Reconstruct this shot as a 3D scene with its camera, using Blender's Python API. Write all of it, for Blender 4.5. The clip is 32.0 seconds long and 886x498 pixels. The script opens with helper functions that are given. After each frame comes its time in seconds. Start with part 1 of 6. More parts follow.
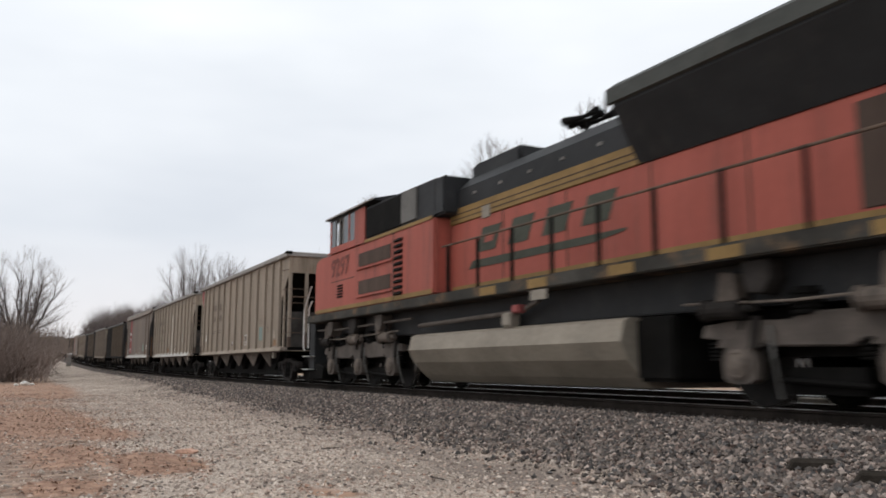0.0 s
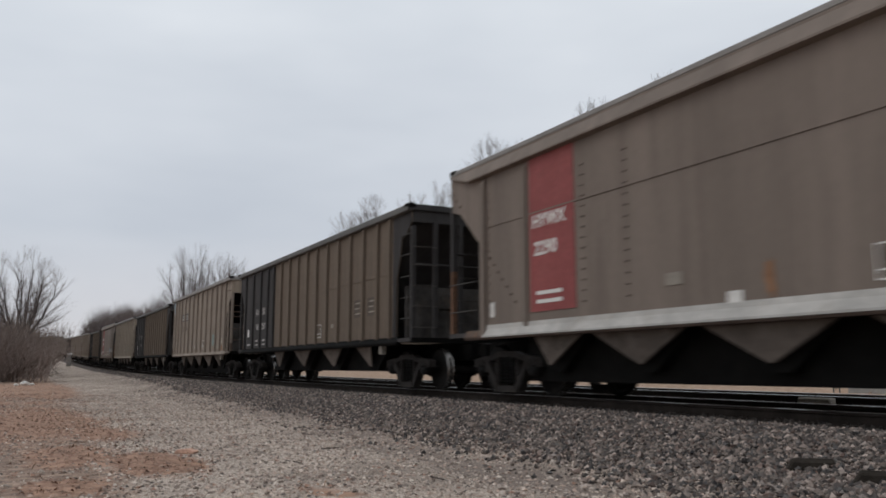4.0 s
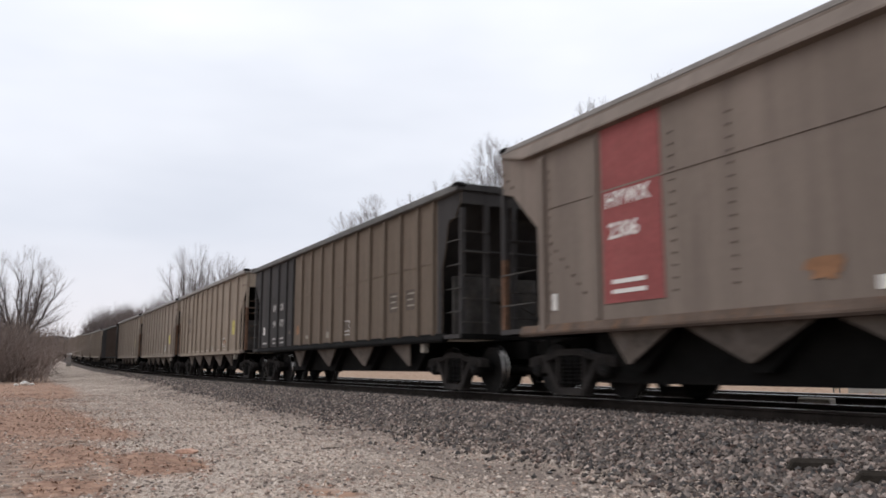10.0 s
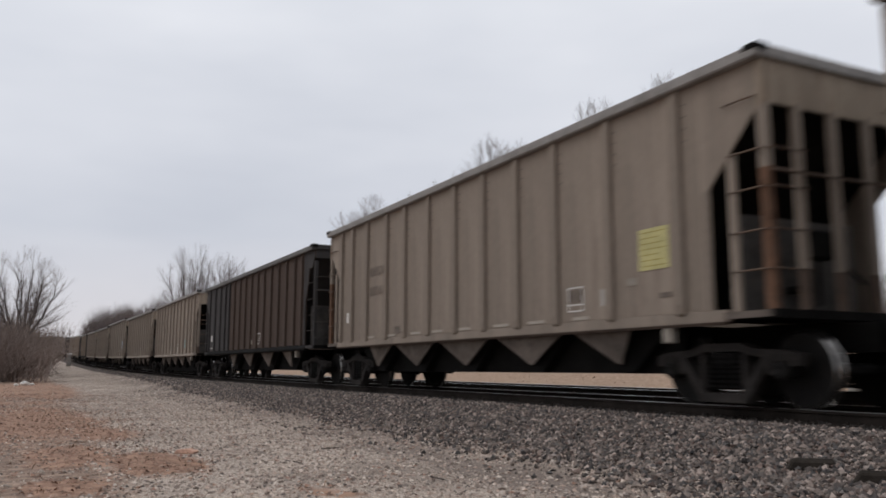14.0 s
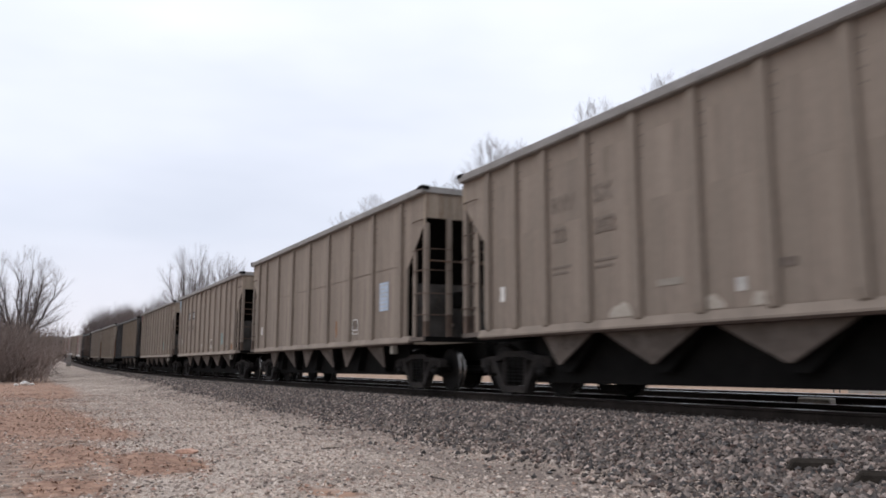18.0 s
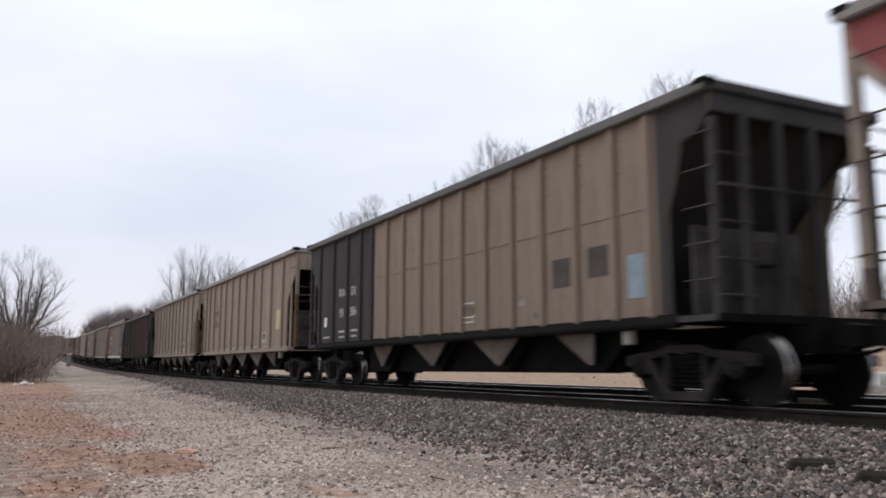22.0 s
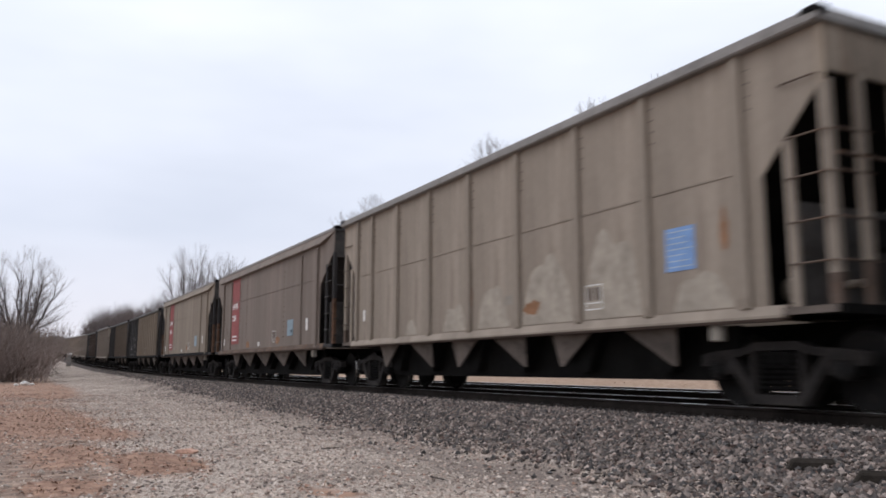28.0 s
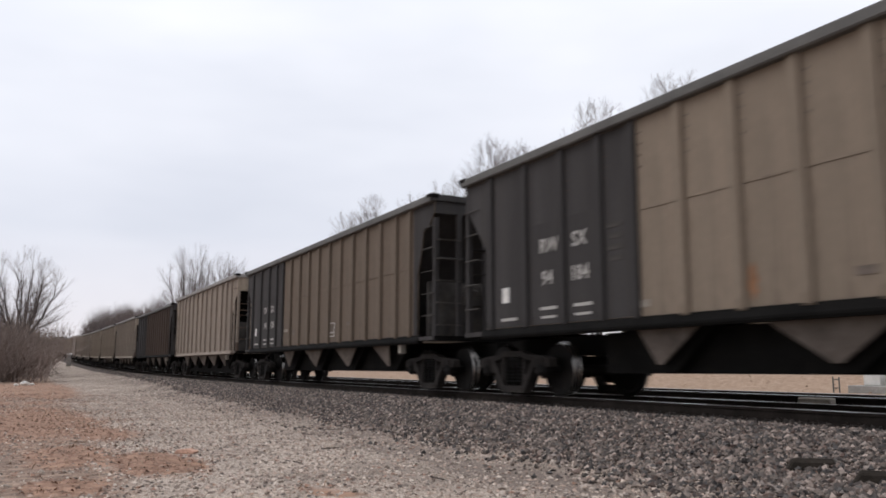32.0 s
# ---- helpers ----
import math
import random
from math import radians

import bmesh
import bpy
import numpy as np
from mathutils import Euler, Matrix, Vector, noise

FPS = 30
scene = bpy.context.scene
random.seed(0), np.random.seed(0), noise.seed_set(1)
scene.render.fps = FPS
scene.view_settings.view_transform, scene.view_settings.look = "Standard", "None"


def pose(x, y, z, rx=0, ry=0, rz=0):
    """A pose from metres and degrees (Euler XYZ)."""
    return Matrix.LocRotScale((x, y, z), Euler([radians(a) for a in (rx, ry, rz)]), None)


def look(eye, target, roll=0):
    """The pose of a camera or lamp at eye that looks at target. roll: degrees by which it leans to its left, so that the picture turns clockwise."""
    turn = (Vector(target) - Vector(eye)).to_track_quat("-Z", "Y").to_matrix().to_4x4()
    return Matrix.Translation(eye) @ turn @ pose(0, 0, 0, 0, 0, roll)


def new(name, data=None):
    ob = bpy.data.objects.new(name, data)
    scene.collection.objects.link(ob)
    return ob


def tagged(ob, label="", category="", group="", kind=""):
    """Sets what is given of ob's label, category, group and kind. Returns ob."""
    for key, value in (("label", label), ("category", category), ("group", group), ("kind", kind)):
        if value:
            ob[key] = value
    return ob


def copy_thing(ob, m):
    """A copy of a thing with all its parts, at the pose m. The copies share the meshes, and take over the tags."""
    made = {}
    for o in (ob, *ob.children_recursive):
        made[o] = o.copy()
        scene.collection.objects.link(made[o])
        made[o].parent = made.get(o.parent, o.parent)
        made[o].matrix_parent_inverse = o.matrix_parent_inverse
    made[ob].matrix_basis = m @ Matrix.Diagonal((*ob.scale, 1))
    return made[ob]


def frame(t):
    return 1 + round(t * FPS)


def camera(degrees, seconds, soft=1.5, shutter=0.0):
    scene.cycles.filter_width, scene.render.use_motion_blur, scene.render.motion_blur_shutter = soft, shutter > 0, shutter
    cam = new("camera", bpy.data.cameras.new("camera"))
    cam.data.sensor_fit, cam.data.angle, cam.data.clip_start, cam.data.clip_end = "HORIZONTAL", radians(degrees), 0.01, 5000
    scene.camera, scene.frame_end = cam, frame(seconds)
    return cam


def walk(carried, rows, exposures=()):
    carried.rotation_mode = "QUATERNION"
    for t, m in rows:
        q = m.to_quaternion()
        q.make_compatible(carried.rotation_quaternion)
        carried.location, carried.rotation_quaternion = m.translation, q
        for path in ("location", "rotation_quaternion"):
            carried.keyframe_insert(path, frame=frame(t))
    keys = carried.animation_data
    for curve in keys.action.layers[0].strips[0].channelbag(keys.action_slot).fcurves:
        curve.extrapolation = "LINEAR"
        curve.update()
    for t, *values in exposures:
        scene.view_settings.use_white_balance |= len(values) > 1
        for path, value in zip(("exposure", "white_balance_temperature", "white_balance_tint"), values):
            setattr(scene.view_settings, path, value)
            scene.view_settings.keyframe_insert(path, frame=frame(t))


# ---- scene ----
TRACK = 8.888            # centre line of the near track (metres in front of the camera, across)
EYE = (0.0, 0.0, 0.456)
cam = camera(57.14, 32.0, soft=1.7, shutter=0.3)
YAW, TILT = radians(62.994), radians(8.472)
AIM = (EYE[0] - math.sin(YAW) * math.cos(TILT), EYE[1] + math.cos(YAW) * math.cos(TILT), EYE[2] + math.sin(TILT))
# seconds, stops, white balance
EXPOSURES = [(0, 0.0, 6660, 10), (3.0, 0.0, 6660, 10), (3.5, -0.25, 6560, 10), (4.5, -0.5, 6360, 10), (5.5, -0.6, 6160, 10), (6.0, -0.55, 6110, 10), (6.5, -0.3, 6260, 10), (7.0, 0.0, 6410, 10), (8.0, 0.03, 6410, 10), (10.0, 0.0, 6530, 13), (13.2, 0.0, 6610, 13),
             (14.0, -0.36, 6560, 13), (14.5, -0.5, 6460, 13), (15.5, -0.6, 6220, 14), (16.4, -0.45, 6220, 14), (17.0, -0.02, 6320, 14), (18.2, 0.03, 6320, 14), (22.2, 0.0, 6360, 14), (23.0, -0.25, 6510, 14), (24.0, -0.5, 6380, 12), (25.0, -0.62, 6180, 12),
             (25.7, -0.62, 6180, 12), (26.6, -0.4, 6220, 14), (27.5, -0.1, 6320, 14), (28.2, 0.0, 6270, 14), (30.0, -0.02, 6380, 14), (32, -0.03, 6550, 14)]
walk(cam, [(0, look(EYE, AIM)), (32, look(EYE, AIM))], exposures=EXPOSURES)

# ---- light: an overcast winter sky ----
world = bpy.data.worlds.new("overcast_sky")
scene.world = world
world.use_nodes = True
wn, wl = world.node_tree.nodes, world.node_tree.links
bg = wn["Background"]
sky = wn.new("ShaderNodeTexSky")
sky.sky_type, sky.sun_disc = "NISHITA", False
sky.sun_elevation, sky.sun_rotation = radians(35), radians(200)
coord = wn.new("ShaderNodeTexCoord")
stretch = wn.new("ShaderNodeMapping")
stretch.inputs["Scale"].default_value = (1.0, 1.0, 3.2)
clouds = wn.new("ShaderNodeTexNoise")
clouds.inputs["Scale"].default_value, clouds.inputs["Detail"].default_value, clouds.inputs["Roughness"].default_value = 1.5, 4, 0.5
ramp = wn.new("ShaderNodeValToRGB")
ramp.color_ramp.elements[0].position, ramp.color_ramp.elements[0].color = 0.30, (0.66, 0.70, 0.76, 1)
ramp.color_ramp.elements[1].position, ramp.color_ramp.elements[1].color = 0.66, (0.86, 0.89, 0.93, 1)
sep = wn.new("ShaderNodeSeparateXYZ")
low = wn.new("ShaderNodeValToRGB")   # brighter overhead, a grey belt, a pale strip at the horizon
low.color_ramp.elements[0].position, low.color_ramp.elements[0].color = 0.02, (0.98, 0.92, 0.90, 1)
low.color_ramp.elements[1].position, low.color_ramp.elements[1].color = 0.42, (1.04, 1.05, 1.05, 1)
belt = low.color_ramp.elements.new(0.16)
belt.color = (0.88, 0.89, 0.91, 1)
mul = wn.new("ShaderNodeMix")
mul.data_type, mul.blend_type = "RGBA", "MULTIPLY"
mul.inputs["Factor"].default_value = 1.0
dim = wn.new("ShaderNodeMix")
dim.data_type, dim.blend_type = "RGBA", "MULTIPLY"
dim.inputs["Factor"].default_value, dim.inputs["B"].default_value = 1.0, (0.1, 0.1, 0.1, 1)
veil = wn.new("ShaderNodeMix")
veil.data_type = "RGBA"
veil.inputs["Factor"].default_value = 0.93
wl.new(coord.outputs["Generated"], stretch.inputs["Vector"])
wl.new(stretch.outputs["Vector"], clouds.inputs["Vector"])
wl.new(clouds.outputs["Fac"], ramp.inputs["Fac"])
wl.new(coord.outputs["Generated"], sep.inputs["Vector"])
wl.new(sep.outputs["Z"], low.inputs["Fac"])
wl.new(ramp.outputs["Color"], mul.inputs["A"])
wl.new(low.outputs["Color"], mul.inputs["B"])
wl.new(sky.outputs["Color"], dim.inputs["A"])
wl.new(dim.outputs["Result"], veil.inputs["A"])
wl.new(mul.outputs["Result"], veil.inputs["B"])
wl.new(veil.outputs["Result"], bg.inputs["Color"])
bg.inputs["Strength"].default_value = 1.23
sun = bpy.data.lights.new("sun", "SUN")
sun.energy, sun.angle, sun.color = 0.6, radians(25), (1.0, 0.97, 0.93)
sun_ob = new("sun", sun)
sun_ob.matrix_world = look((0, 0, 60), (14, 28, 18))


# ---- materials ----
def mat(name, base, rough=0.8, metal=0.0, vary=0.25, coarse=0.6, fine=14.0, bump=0.15, stain=None, stain_amount=0.4, streak=False, random_part=0.0, grain=0.35, gloss=0.25):
    """A worn surface: base colour, large stains, fine grain, relief."""
    m = bpy.data.materials.new(name)
    m.use_nodes = True
    n, l = m.node_tree.nodes, m.node_tree.links
    b = n["Principled BSDF"]
    b.inputs["Roughness"].default_value, b.inputs["Metallic"].default_value = rough, metal
    b.inputs["Specular IOR Level"].default_value = gloss
    tc = n.new("ShaderNodeTexCoord")
    mp = n.new("ShaderNodeMapping")
    mp.inputs["Scale"].default_value = (1.7, 1.7, 0.15) if streak else (1, 1, 1)
    l.new(tc.outputs["Object"], mp.inputs["Vector"])
    big = n.new("ShaderNodeTexNoise")
    big.inputs["Scale"].default_value, big.inputs["Detail"].default_value, big.inputs["Roughness"].default_value = coarse, 5, 0.62
    small = n.new("ShaderNodeTexNoise")
    small.inputs["Scale"].default_value, small.inputs["Detail"].default_value = fine, 4
    l.new(mp.outputs["Vector"], big.inputs["Vector"])
    l.new(tc.outputs["Object"], small.inputs["Vector"])
    r1 = n.new("ShaderNodeValToRGB")
    r1.color_ramp.elements[0].position, r1.color_ramp.elements[1].position = 0.36, 0.66
    dark = [c * (1 - vary) for c in base]
    light = [min(1, c * (1 + vary * 0.7)) for c in base]
    r1.color_ramp.elements[0].color = (*dark, 1)
    r1.color_ramp.elements[1].color = (*light, 1)
    l.new(big.outputs["Fac"], r1.inputs["Fac"])
    out = r1.outputs["Color"]
    if stain:
        st = n.new("ShaderNodeTexNoise")
        st.inputs["Scale"].default_value, st.inputs["Detail"].default_value, st.inputs["Roughness"].default_value = coarse * 2.3, 7, 0.7
        l.new(mp.outputs["Vector"], st.inputs["Vector"])
        r2 = n.new("ShaderNodeValToRGB")
        r2.color_ramp.elements[0].position, r2.color_ramp.elements[1].position = 0.52, 0.72
        r2.color_ramp.elements[0].color, r2.color_ramp.elements[1].color = (0, 0, 0, 1), (stain_amount,) * 3 + (1,)
        l.new(st.outputs["Fac"], r2.inputs["Fac"])
        mx = n.new("ShaderNodeMix")
        mx.data_type = "RGBA"
        mx.inputs["B"].default_value = (*stain, 1)
        l.new(r2.outputs["Color"], mx.inputs["Factor"])
        l.new(out, mx.inputs["A"])
        out = mx.outputs["Result"]
    gr = n.new("ShaderNodeMix")
    gr.data_type, gr.blend_type = "RGBA", "OVERLAY"
    gr.inputs["Factor"].default_value = grain
    l.new(out, gr.inputs["A"])
    l.new(small.outputs["Color"], gr.inputs["B"])
    bw = n.new("ShaderNodeRGBToBW")
    l.new(small.outputs["Color"], bw.inputs["Color"])
    l.new(bw.outputs["Val"], gr.inputs["B"])
    out = gr.outputs["Result"]
    if random_part:
        oi = n.new("ShaderNodeObjectInfo")
        mr = n.new("ShaderNodeMapRange")
        mr.inputs["To Min"].default_value, mr.inputs["To Max"].default_value = 1 - random_part, 1 + random_part
        l.new(oi.outputs["Random"], mr.inputs["Value"])
        hs = n.new("ShaderNodeHueSaturation")
        l.new(mr.outputs["Result"], hs.inputs["Value"])
        l.new(out, hs.inputs["Color"])
        out = hs.outputs["Color"]
    l.new(out, b.inputs["Base Color"])
    if bump:
        bp = n.new("ShaderNodeBump")
        bp.inputs["Strength"].default_value, bp.inputs["Distance"].default_value = bump, 0.02
        l.new(small.outputs["Fac"], bp.inputs["Height"])
        l.new(bp.outputs["Normal"], b.inputs["Normal"])
    return m


def island_mat(name, colours, rough=0.9, grain=30.0):
    """Loose pieces in one mesh, each in a shade of its own."""
    m = bpy.data.materials.new(name)
    m.use_nodes = True
    n, l = m.node_tree.nodes, m.node_tree.links
    b = n["Principled BSDF"]
    b.inputs["Roughness"].default_value = rough
    b.inputs["Specular IOR Level"].default_value = 0.15
    g = n.new("ShaderNodeNewGeometry")
    r = n.new("ShaderNodeValToRGB")
    r.color_ramp.interpolation = "LINEAR"
    els = r.color_ramp.elements
    els[0].color, els[1].color = (*colours[0], 1), (*colours[-1], 1)
    for i, c in enumerate(colours[1:-1], 1):
        els.new(i / (len(colours) - 1)).color = (*c, 1)
    l.new(g.outputs["Random Per Island"], r.inputs["Fac"])
    tc = n.new("ShaderNodeTexCoord")
    nz = n.new("ShaderNodeTexNoise")
    nz.inputs["Scale"].default_value, nz.inputs["Detail"].default_value = grain, 3
    l.new(tc.outputs["Object"], nz.inputs["Vector"])
    mx = n.new("ShaderNodeMix")
    mx.data_type, mx.blend_type = "RGBA", "OVERLAY"
    mx.inputs["Factor"].default_value = 0.5
    l.new(r.outputs["Color"], mx.inputs["A"])
    l.new(nz.outputs["Fac"], mx.inputs["B"])
    l.new(mx.outputs["Result"], b.inputs["Base Color"])
    return m


TAN = mat("tan_paint", (0.265, 0.217, 0.176), 0.75, vary=0.2, coarse=0.85, fine=9, stain=(0.148, 0.111, 0.0851), stain_amount=0.72, streak=True, bump=0.03, grain=0.16, random_part=0.05)
TAN_B = mat("grey_tan_paint", (0.252, 0.206, 0.166), 0.75, vary=0.2, coarse=0.85, fine=9, stain=(0.1554, 0.1184, 0.0962), stain_amount=0.72, streak=True, bump=0.03, grain=0.16, random_part=0.05)
TAN_C = mat("warm_tan_paint", (0.272, 0.22, 0.172), 0.75, vary=0.2, coarse=0.85, fine=9, stain=(0.1628, 0.111, 0.0777), stain_amount=0.72, streak=True, bump=0.03, grain=0.16, random_part=0.05)
TAN_L = mat("light_tan_paint", (0.294, 0.244, 0.195), 0.75, vary=0.2, coarse=0.85, fine=9, stain=(0.18, 0.138, 0.11), stain_amount=0.72, streak=True, bump=0.03, grain=0.16, random_part=0.05)
SMOOTH = mat("dull_brown_dust_paint", (0.198, 0.159, 0.132), 0.75, vary=0.16, coarse=0.85, fine=9, stain=(0.125, 0.095, 0.08), stain_amount=0.45, streak=True, bump=0.03, grain=0.12)
SMOOTH_B = mat("olive_tan_dust_paint", (0.245, 0.2, 0.155), 0.75, vary=0.16, coarse=0.85, fine=9, stain=(0.15, 0.118, 0.09), stain_amount=0.45, streak=True, bump=0.03, grain=0.12)
RUSTY = mat("rusty_brown_steel", (0.12, 0.088, 0.07), 0.8, vary=0.3, coarse=2, fine=20, stain=(0.26, 0.13, 0.06), stain_amount=0.6, gloss=0.1)
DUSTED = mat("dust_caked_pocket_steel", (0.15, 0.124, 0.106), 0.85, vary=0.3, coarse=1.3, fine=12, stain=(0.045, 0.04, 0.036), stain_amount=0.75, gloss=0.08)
BROWN = mat("brown_dust_paint", (0.1548, 0.1188, 0.09), 0.8, vary=0.2, coarse=0.85, fine=9, stain=(0.0864, 0.0648, 0.0504), stain_amount=0.72, streak=True, bump=0.03, grain=0.16, random_part=0.05)
BROWN_L = mat("light_brown_dust_paint", (0.243, 0.193, 0.146), 0.8, vary=0.2, coarse=0.85, fine=9, stain=(0.1152, 0.0864, 0.0648), stain_amount=0.72, streak=True, bump=0.03, grain=0.16, random_part=0.05)
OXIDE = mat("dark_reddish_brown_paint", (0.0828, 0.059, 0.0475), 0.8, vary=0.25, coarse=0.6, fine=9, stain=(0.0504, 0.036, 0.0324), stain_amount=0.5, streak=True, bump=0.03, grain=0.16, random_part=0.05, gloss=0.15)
BLACK = mat("sooty_black_paint", (0.055, 0.051, 0.05), 0.75, vary=0.25, coarse=0.8, stain=(0.0553, 0.0488, 0.0423), stain_amount=0.5, streak=True, bump=0.03, grain=0.12, gloss=0.12)
RIM = mat("dusty_grey_rim", (0.264, 0.248, 0.232), 0.7, vary=0.2, coarse=1.2, stain=(0.16, 0.144, 0.128))
RIM_D = mat("dark_grey_rim", (0.1275, 0.1237, 0.1162), 0.7, vary=0.2, coarse=1.2)
# greasy steel with the shade below the cars put into its near-black colour
UNDER = mat("shade_black_greasy_steel", (0.009, 0.0085, 0.008), 0.7, vary=0.3, coarse=2.0, fine=25, stain=(0.0165, 0.014, 0.0115), gloss=0.04)
TRUCK = mat("dusty_cast_steel", (0.034, 0.030, 0.028), 0.75, vary=0.35, coarse=2.5, fine=30, stain=(0.068, 0.057, 0.048), gloss=0.08)
WHEEL = mat("worn_wheel_steel", (0.013, 0.012, 0.0115), 0.65, 0.0, vary=0.3, coarse=3.0, fine=25, stain=(0.035, 0.028, 0.023), gloss=0.12)
TREAD = mat("polished_wheel_tread", (0.2, 0.19, 0.18), 0.2, 0.9, vary=0.2, coarse=3, gloss=0.5)
GRIME = mat("dusty_grey_end_sheet", (0.076, 0.07, 0.065), 0.8, vary=0.4, coarse=1.6, fine=14, stain=(0.1, 0.078, 0.06), stain_amount=0.6, gloss=0.1)
RUST_STILE = mat("orange_rusted_steel", (0.15, 0.085, 0.055), 0.8, vary=0.35, coarse=3, fine=20, stain=(0.09, 0.06, 0.045), stain_amount=0.7, gloss=0.1)
END_TAN = mat("rust_streaked_tan_end", (0.3, 0.245, 0.19), 0.8, vary=0.3, coarse=2.2, fine=12, stain=(0.16, 0.085, 0.05), stain_amount=0.8, streak=True, bump=0.05, grain=0.2, gloss=0.12)
LOCO_N = mat("faded_dark_numerals", (0.18, 0.064, 0.052), 0.75, vary=0.35, coarse=4, fine=15)
LOCO_SILL = mat("dusty_chipped_sill", (0.056, 0.053, 0.047), 0.75, vary=0.4, coarse=0.9, fine=12, stain=(0.21, 0.13, 0.075), stain_amount=0.85, gloss=0.1)
CLEAN = mat("cleaner_pale_paint", (0.4, 0.355, 0.3), 0.75, vary=0.15, coarse=1.5, stain=(0.28, 0.235, 0.19))
STRIPE = mat("grimy_white_stripe_paint", (0.46, 0.44, 0.41), 0.75, vary=0.2, coarse=1.5, stain=(0.3, 0.25, 0.2))
RED = mat("faded_red_paint", (0.27, 0.072, 0.068), 0.65, vary=0.15, coarse=1.0, stain=(0.234, 0.0936, 0.078))
ORANGE = mat("orange_rust_paint", (0.27, 0.14, 0.075), 0.75, vary=0.25, coarse=1.5)
WHITE = mat("grimy_white_paint", (0.72, 0.70, 0.66), 0.7, vary=0.12, coarse=3)
PALE = mat("pale_patch_paint", (0.28, 0.25, 0.21), 0.75, vary=0.12, coarse=1.5, stain=(0.2652, 0.2188, 0.179))
INK = mat("dark_faded_lettering", (0.155, 0.126, 0.105), 0.8, vary=0.25, coarse=3)
FAINT = mat("nearly_faded_lettering", (0.185, 0.152, 0.125), 0.8, vary=0.2, coarse=3)
INK_B = mat("black_lettering", (0.04, 0.04, 0.045), 0.7, vary=0.2, coarse=3)
PRIMER = mat("faded_orange_primer", (0.27, 0.16, 0.095), 0.8, vary=0.25, coarse=2)
PATCH = mat("overpainted_patch", (0.375, 0.325, 0.265), 0.75, vary=0.22, coarse=2.2, fine=9, stain=(0.28, 0.235, 0.19), stain_amount=0.7)
OLIVE = mat("faded_olive_print", (0.36, 0.31, 0.1), 0.7, vary=0.15, coarse=3)
PALE_BLUE = mat("bleached_blue_sticker", (0.4, 0.47, 0.56), 0.6, vary=0.15, coarse=3)
NOTICE = mat("faded_black_notice", (0.07, 0.06, 0.053), 0.75, vary=0.25, coarse=3, stain=(0.11, 0.09, 0.072))
NOTICE_B = mat("dusted_over_notice", (0.098, 0.078, 0.063), 0.8, vary=0.25, coarse=3, stain=(0.14, 0.11, 0.085))
YELLOW = mat("yellow_sticker", (0.47, 0.4, 0.1), 0.6, vary=0.1, coarse=3)
CREAM = mat("cream_sticker", (0.5, 0.455, 0.21), 0.6, vary=0.1, coarse=3)
BLUE = mat("blue_sticker", (0.2, 0.33, 0.58), 0.6, vary=0.1, coarse=3)
SKYBLUE = mat("pale_blue_sticker", (0.24, 0.31, 0.35), 0.6, vary=0.12, coarse=3)
TEAL = mat("teal_sticker", (0.17, 0.235, 0.2), 0.6, vary=0.15, coarse=3)
LOCO = mat("faded_orange_red_paint", (0.345, 0.088, 0.065), 0.6, vary=0.15, coarse=0.7, fine=8, stain=(0.15, 0.058, 0.046), stain_amount=0.85, streak=True, bump=0.03, grain=0.12)
LOCO_Y = mat("dull_yellow_paint", (0.24, 0.15, 0.055), 0.65, vary=0.2, coarse=1.2, stain=(0.15, 0.105, 0.045))
LOCO_K = mat("charcoal_paint", (0.0275, 0.0286, 0.0303), 0.6, vary=0.25, coarse=0.9, stain=(0.0605, 0.0578, 0.055), bump=0.03, grain=0.12, gloss=0.15)
LOCO_G = mat("dark_green_lettering", (0.06, 0.065, 0.05), 0.7, vary=0.2, coarse=2)
LOCO_E = mat("weathered_charcoal_edge", (0.06, 0.063, 0.058), 0.65, vary=0.25, coarse=1.1, stain=(0.1, 0.09, 0.08), gloss=0.15)
TANK = mat("dusty_tan_tank", (0.27, 0.235, 0.19), 0.6, vary=0.2, coarse=0.8, stain=(0.17, 0.135, 0.105), streak=False)
DUSTY = mat("dusty_brown_cast_steel", (0.1, 0.083, 0.072), 0.75, vary=0.3, coarse=2.2, fine=24, stain=(0.056, 0.049, 0.042))
SILVER = mat("dull_aluminium", (0.62, 0.61, 0.58), 0.45, 0.5, vary=0.15, coarse=3)
GLASS = mat("dark_window_glass", (0.03, 0.035, 0.04), 0.12, 0.0, vary=0.1, bump=0, gloss=0.5)
RAIL_TOP = mat("polished_rail_head", (0.62, 0.62, 0.62), 0.28, 0.9, vary=0.1, coarse=2, bump=0.03)
RAIL = mat("rusty_rail", (0.027, 0.022, 0.019), 0.8, vary=0.3, coarse=3, fine=30, gloss=0.06)
TIE = mat("creosoted_oak_tie", (0.0425, 0.036, 0.03), 0.9, vary=0.35, coarse=3, fine=40, bump=0.5, gloss=0.05)
SHOULDER = mat("crushed_stone_shoulder", (0.12, 0.1, 0.09), 0.95, vary=0.45, coarse=9, fine=38, bump=0.8, gloss=0.05)
# bed colour set dark to carry the shade under the train
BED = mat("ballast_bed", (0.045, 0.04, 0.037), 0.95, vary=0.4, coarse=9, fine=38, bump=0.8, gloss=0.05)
BARK = mat("grey_brown_bark", (0.105, 0.088, 0.08), 0.95, vary=0.3, coarse=3, fine=30, bump=0.4, gloss=0.05)
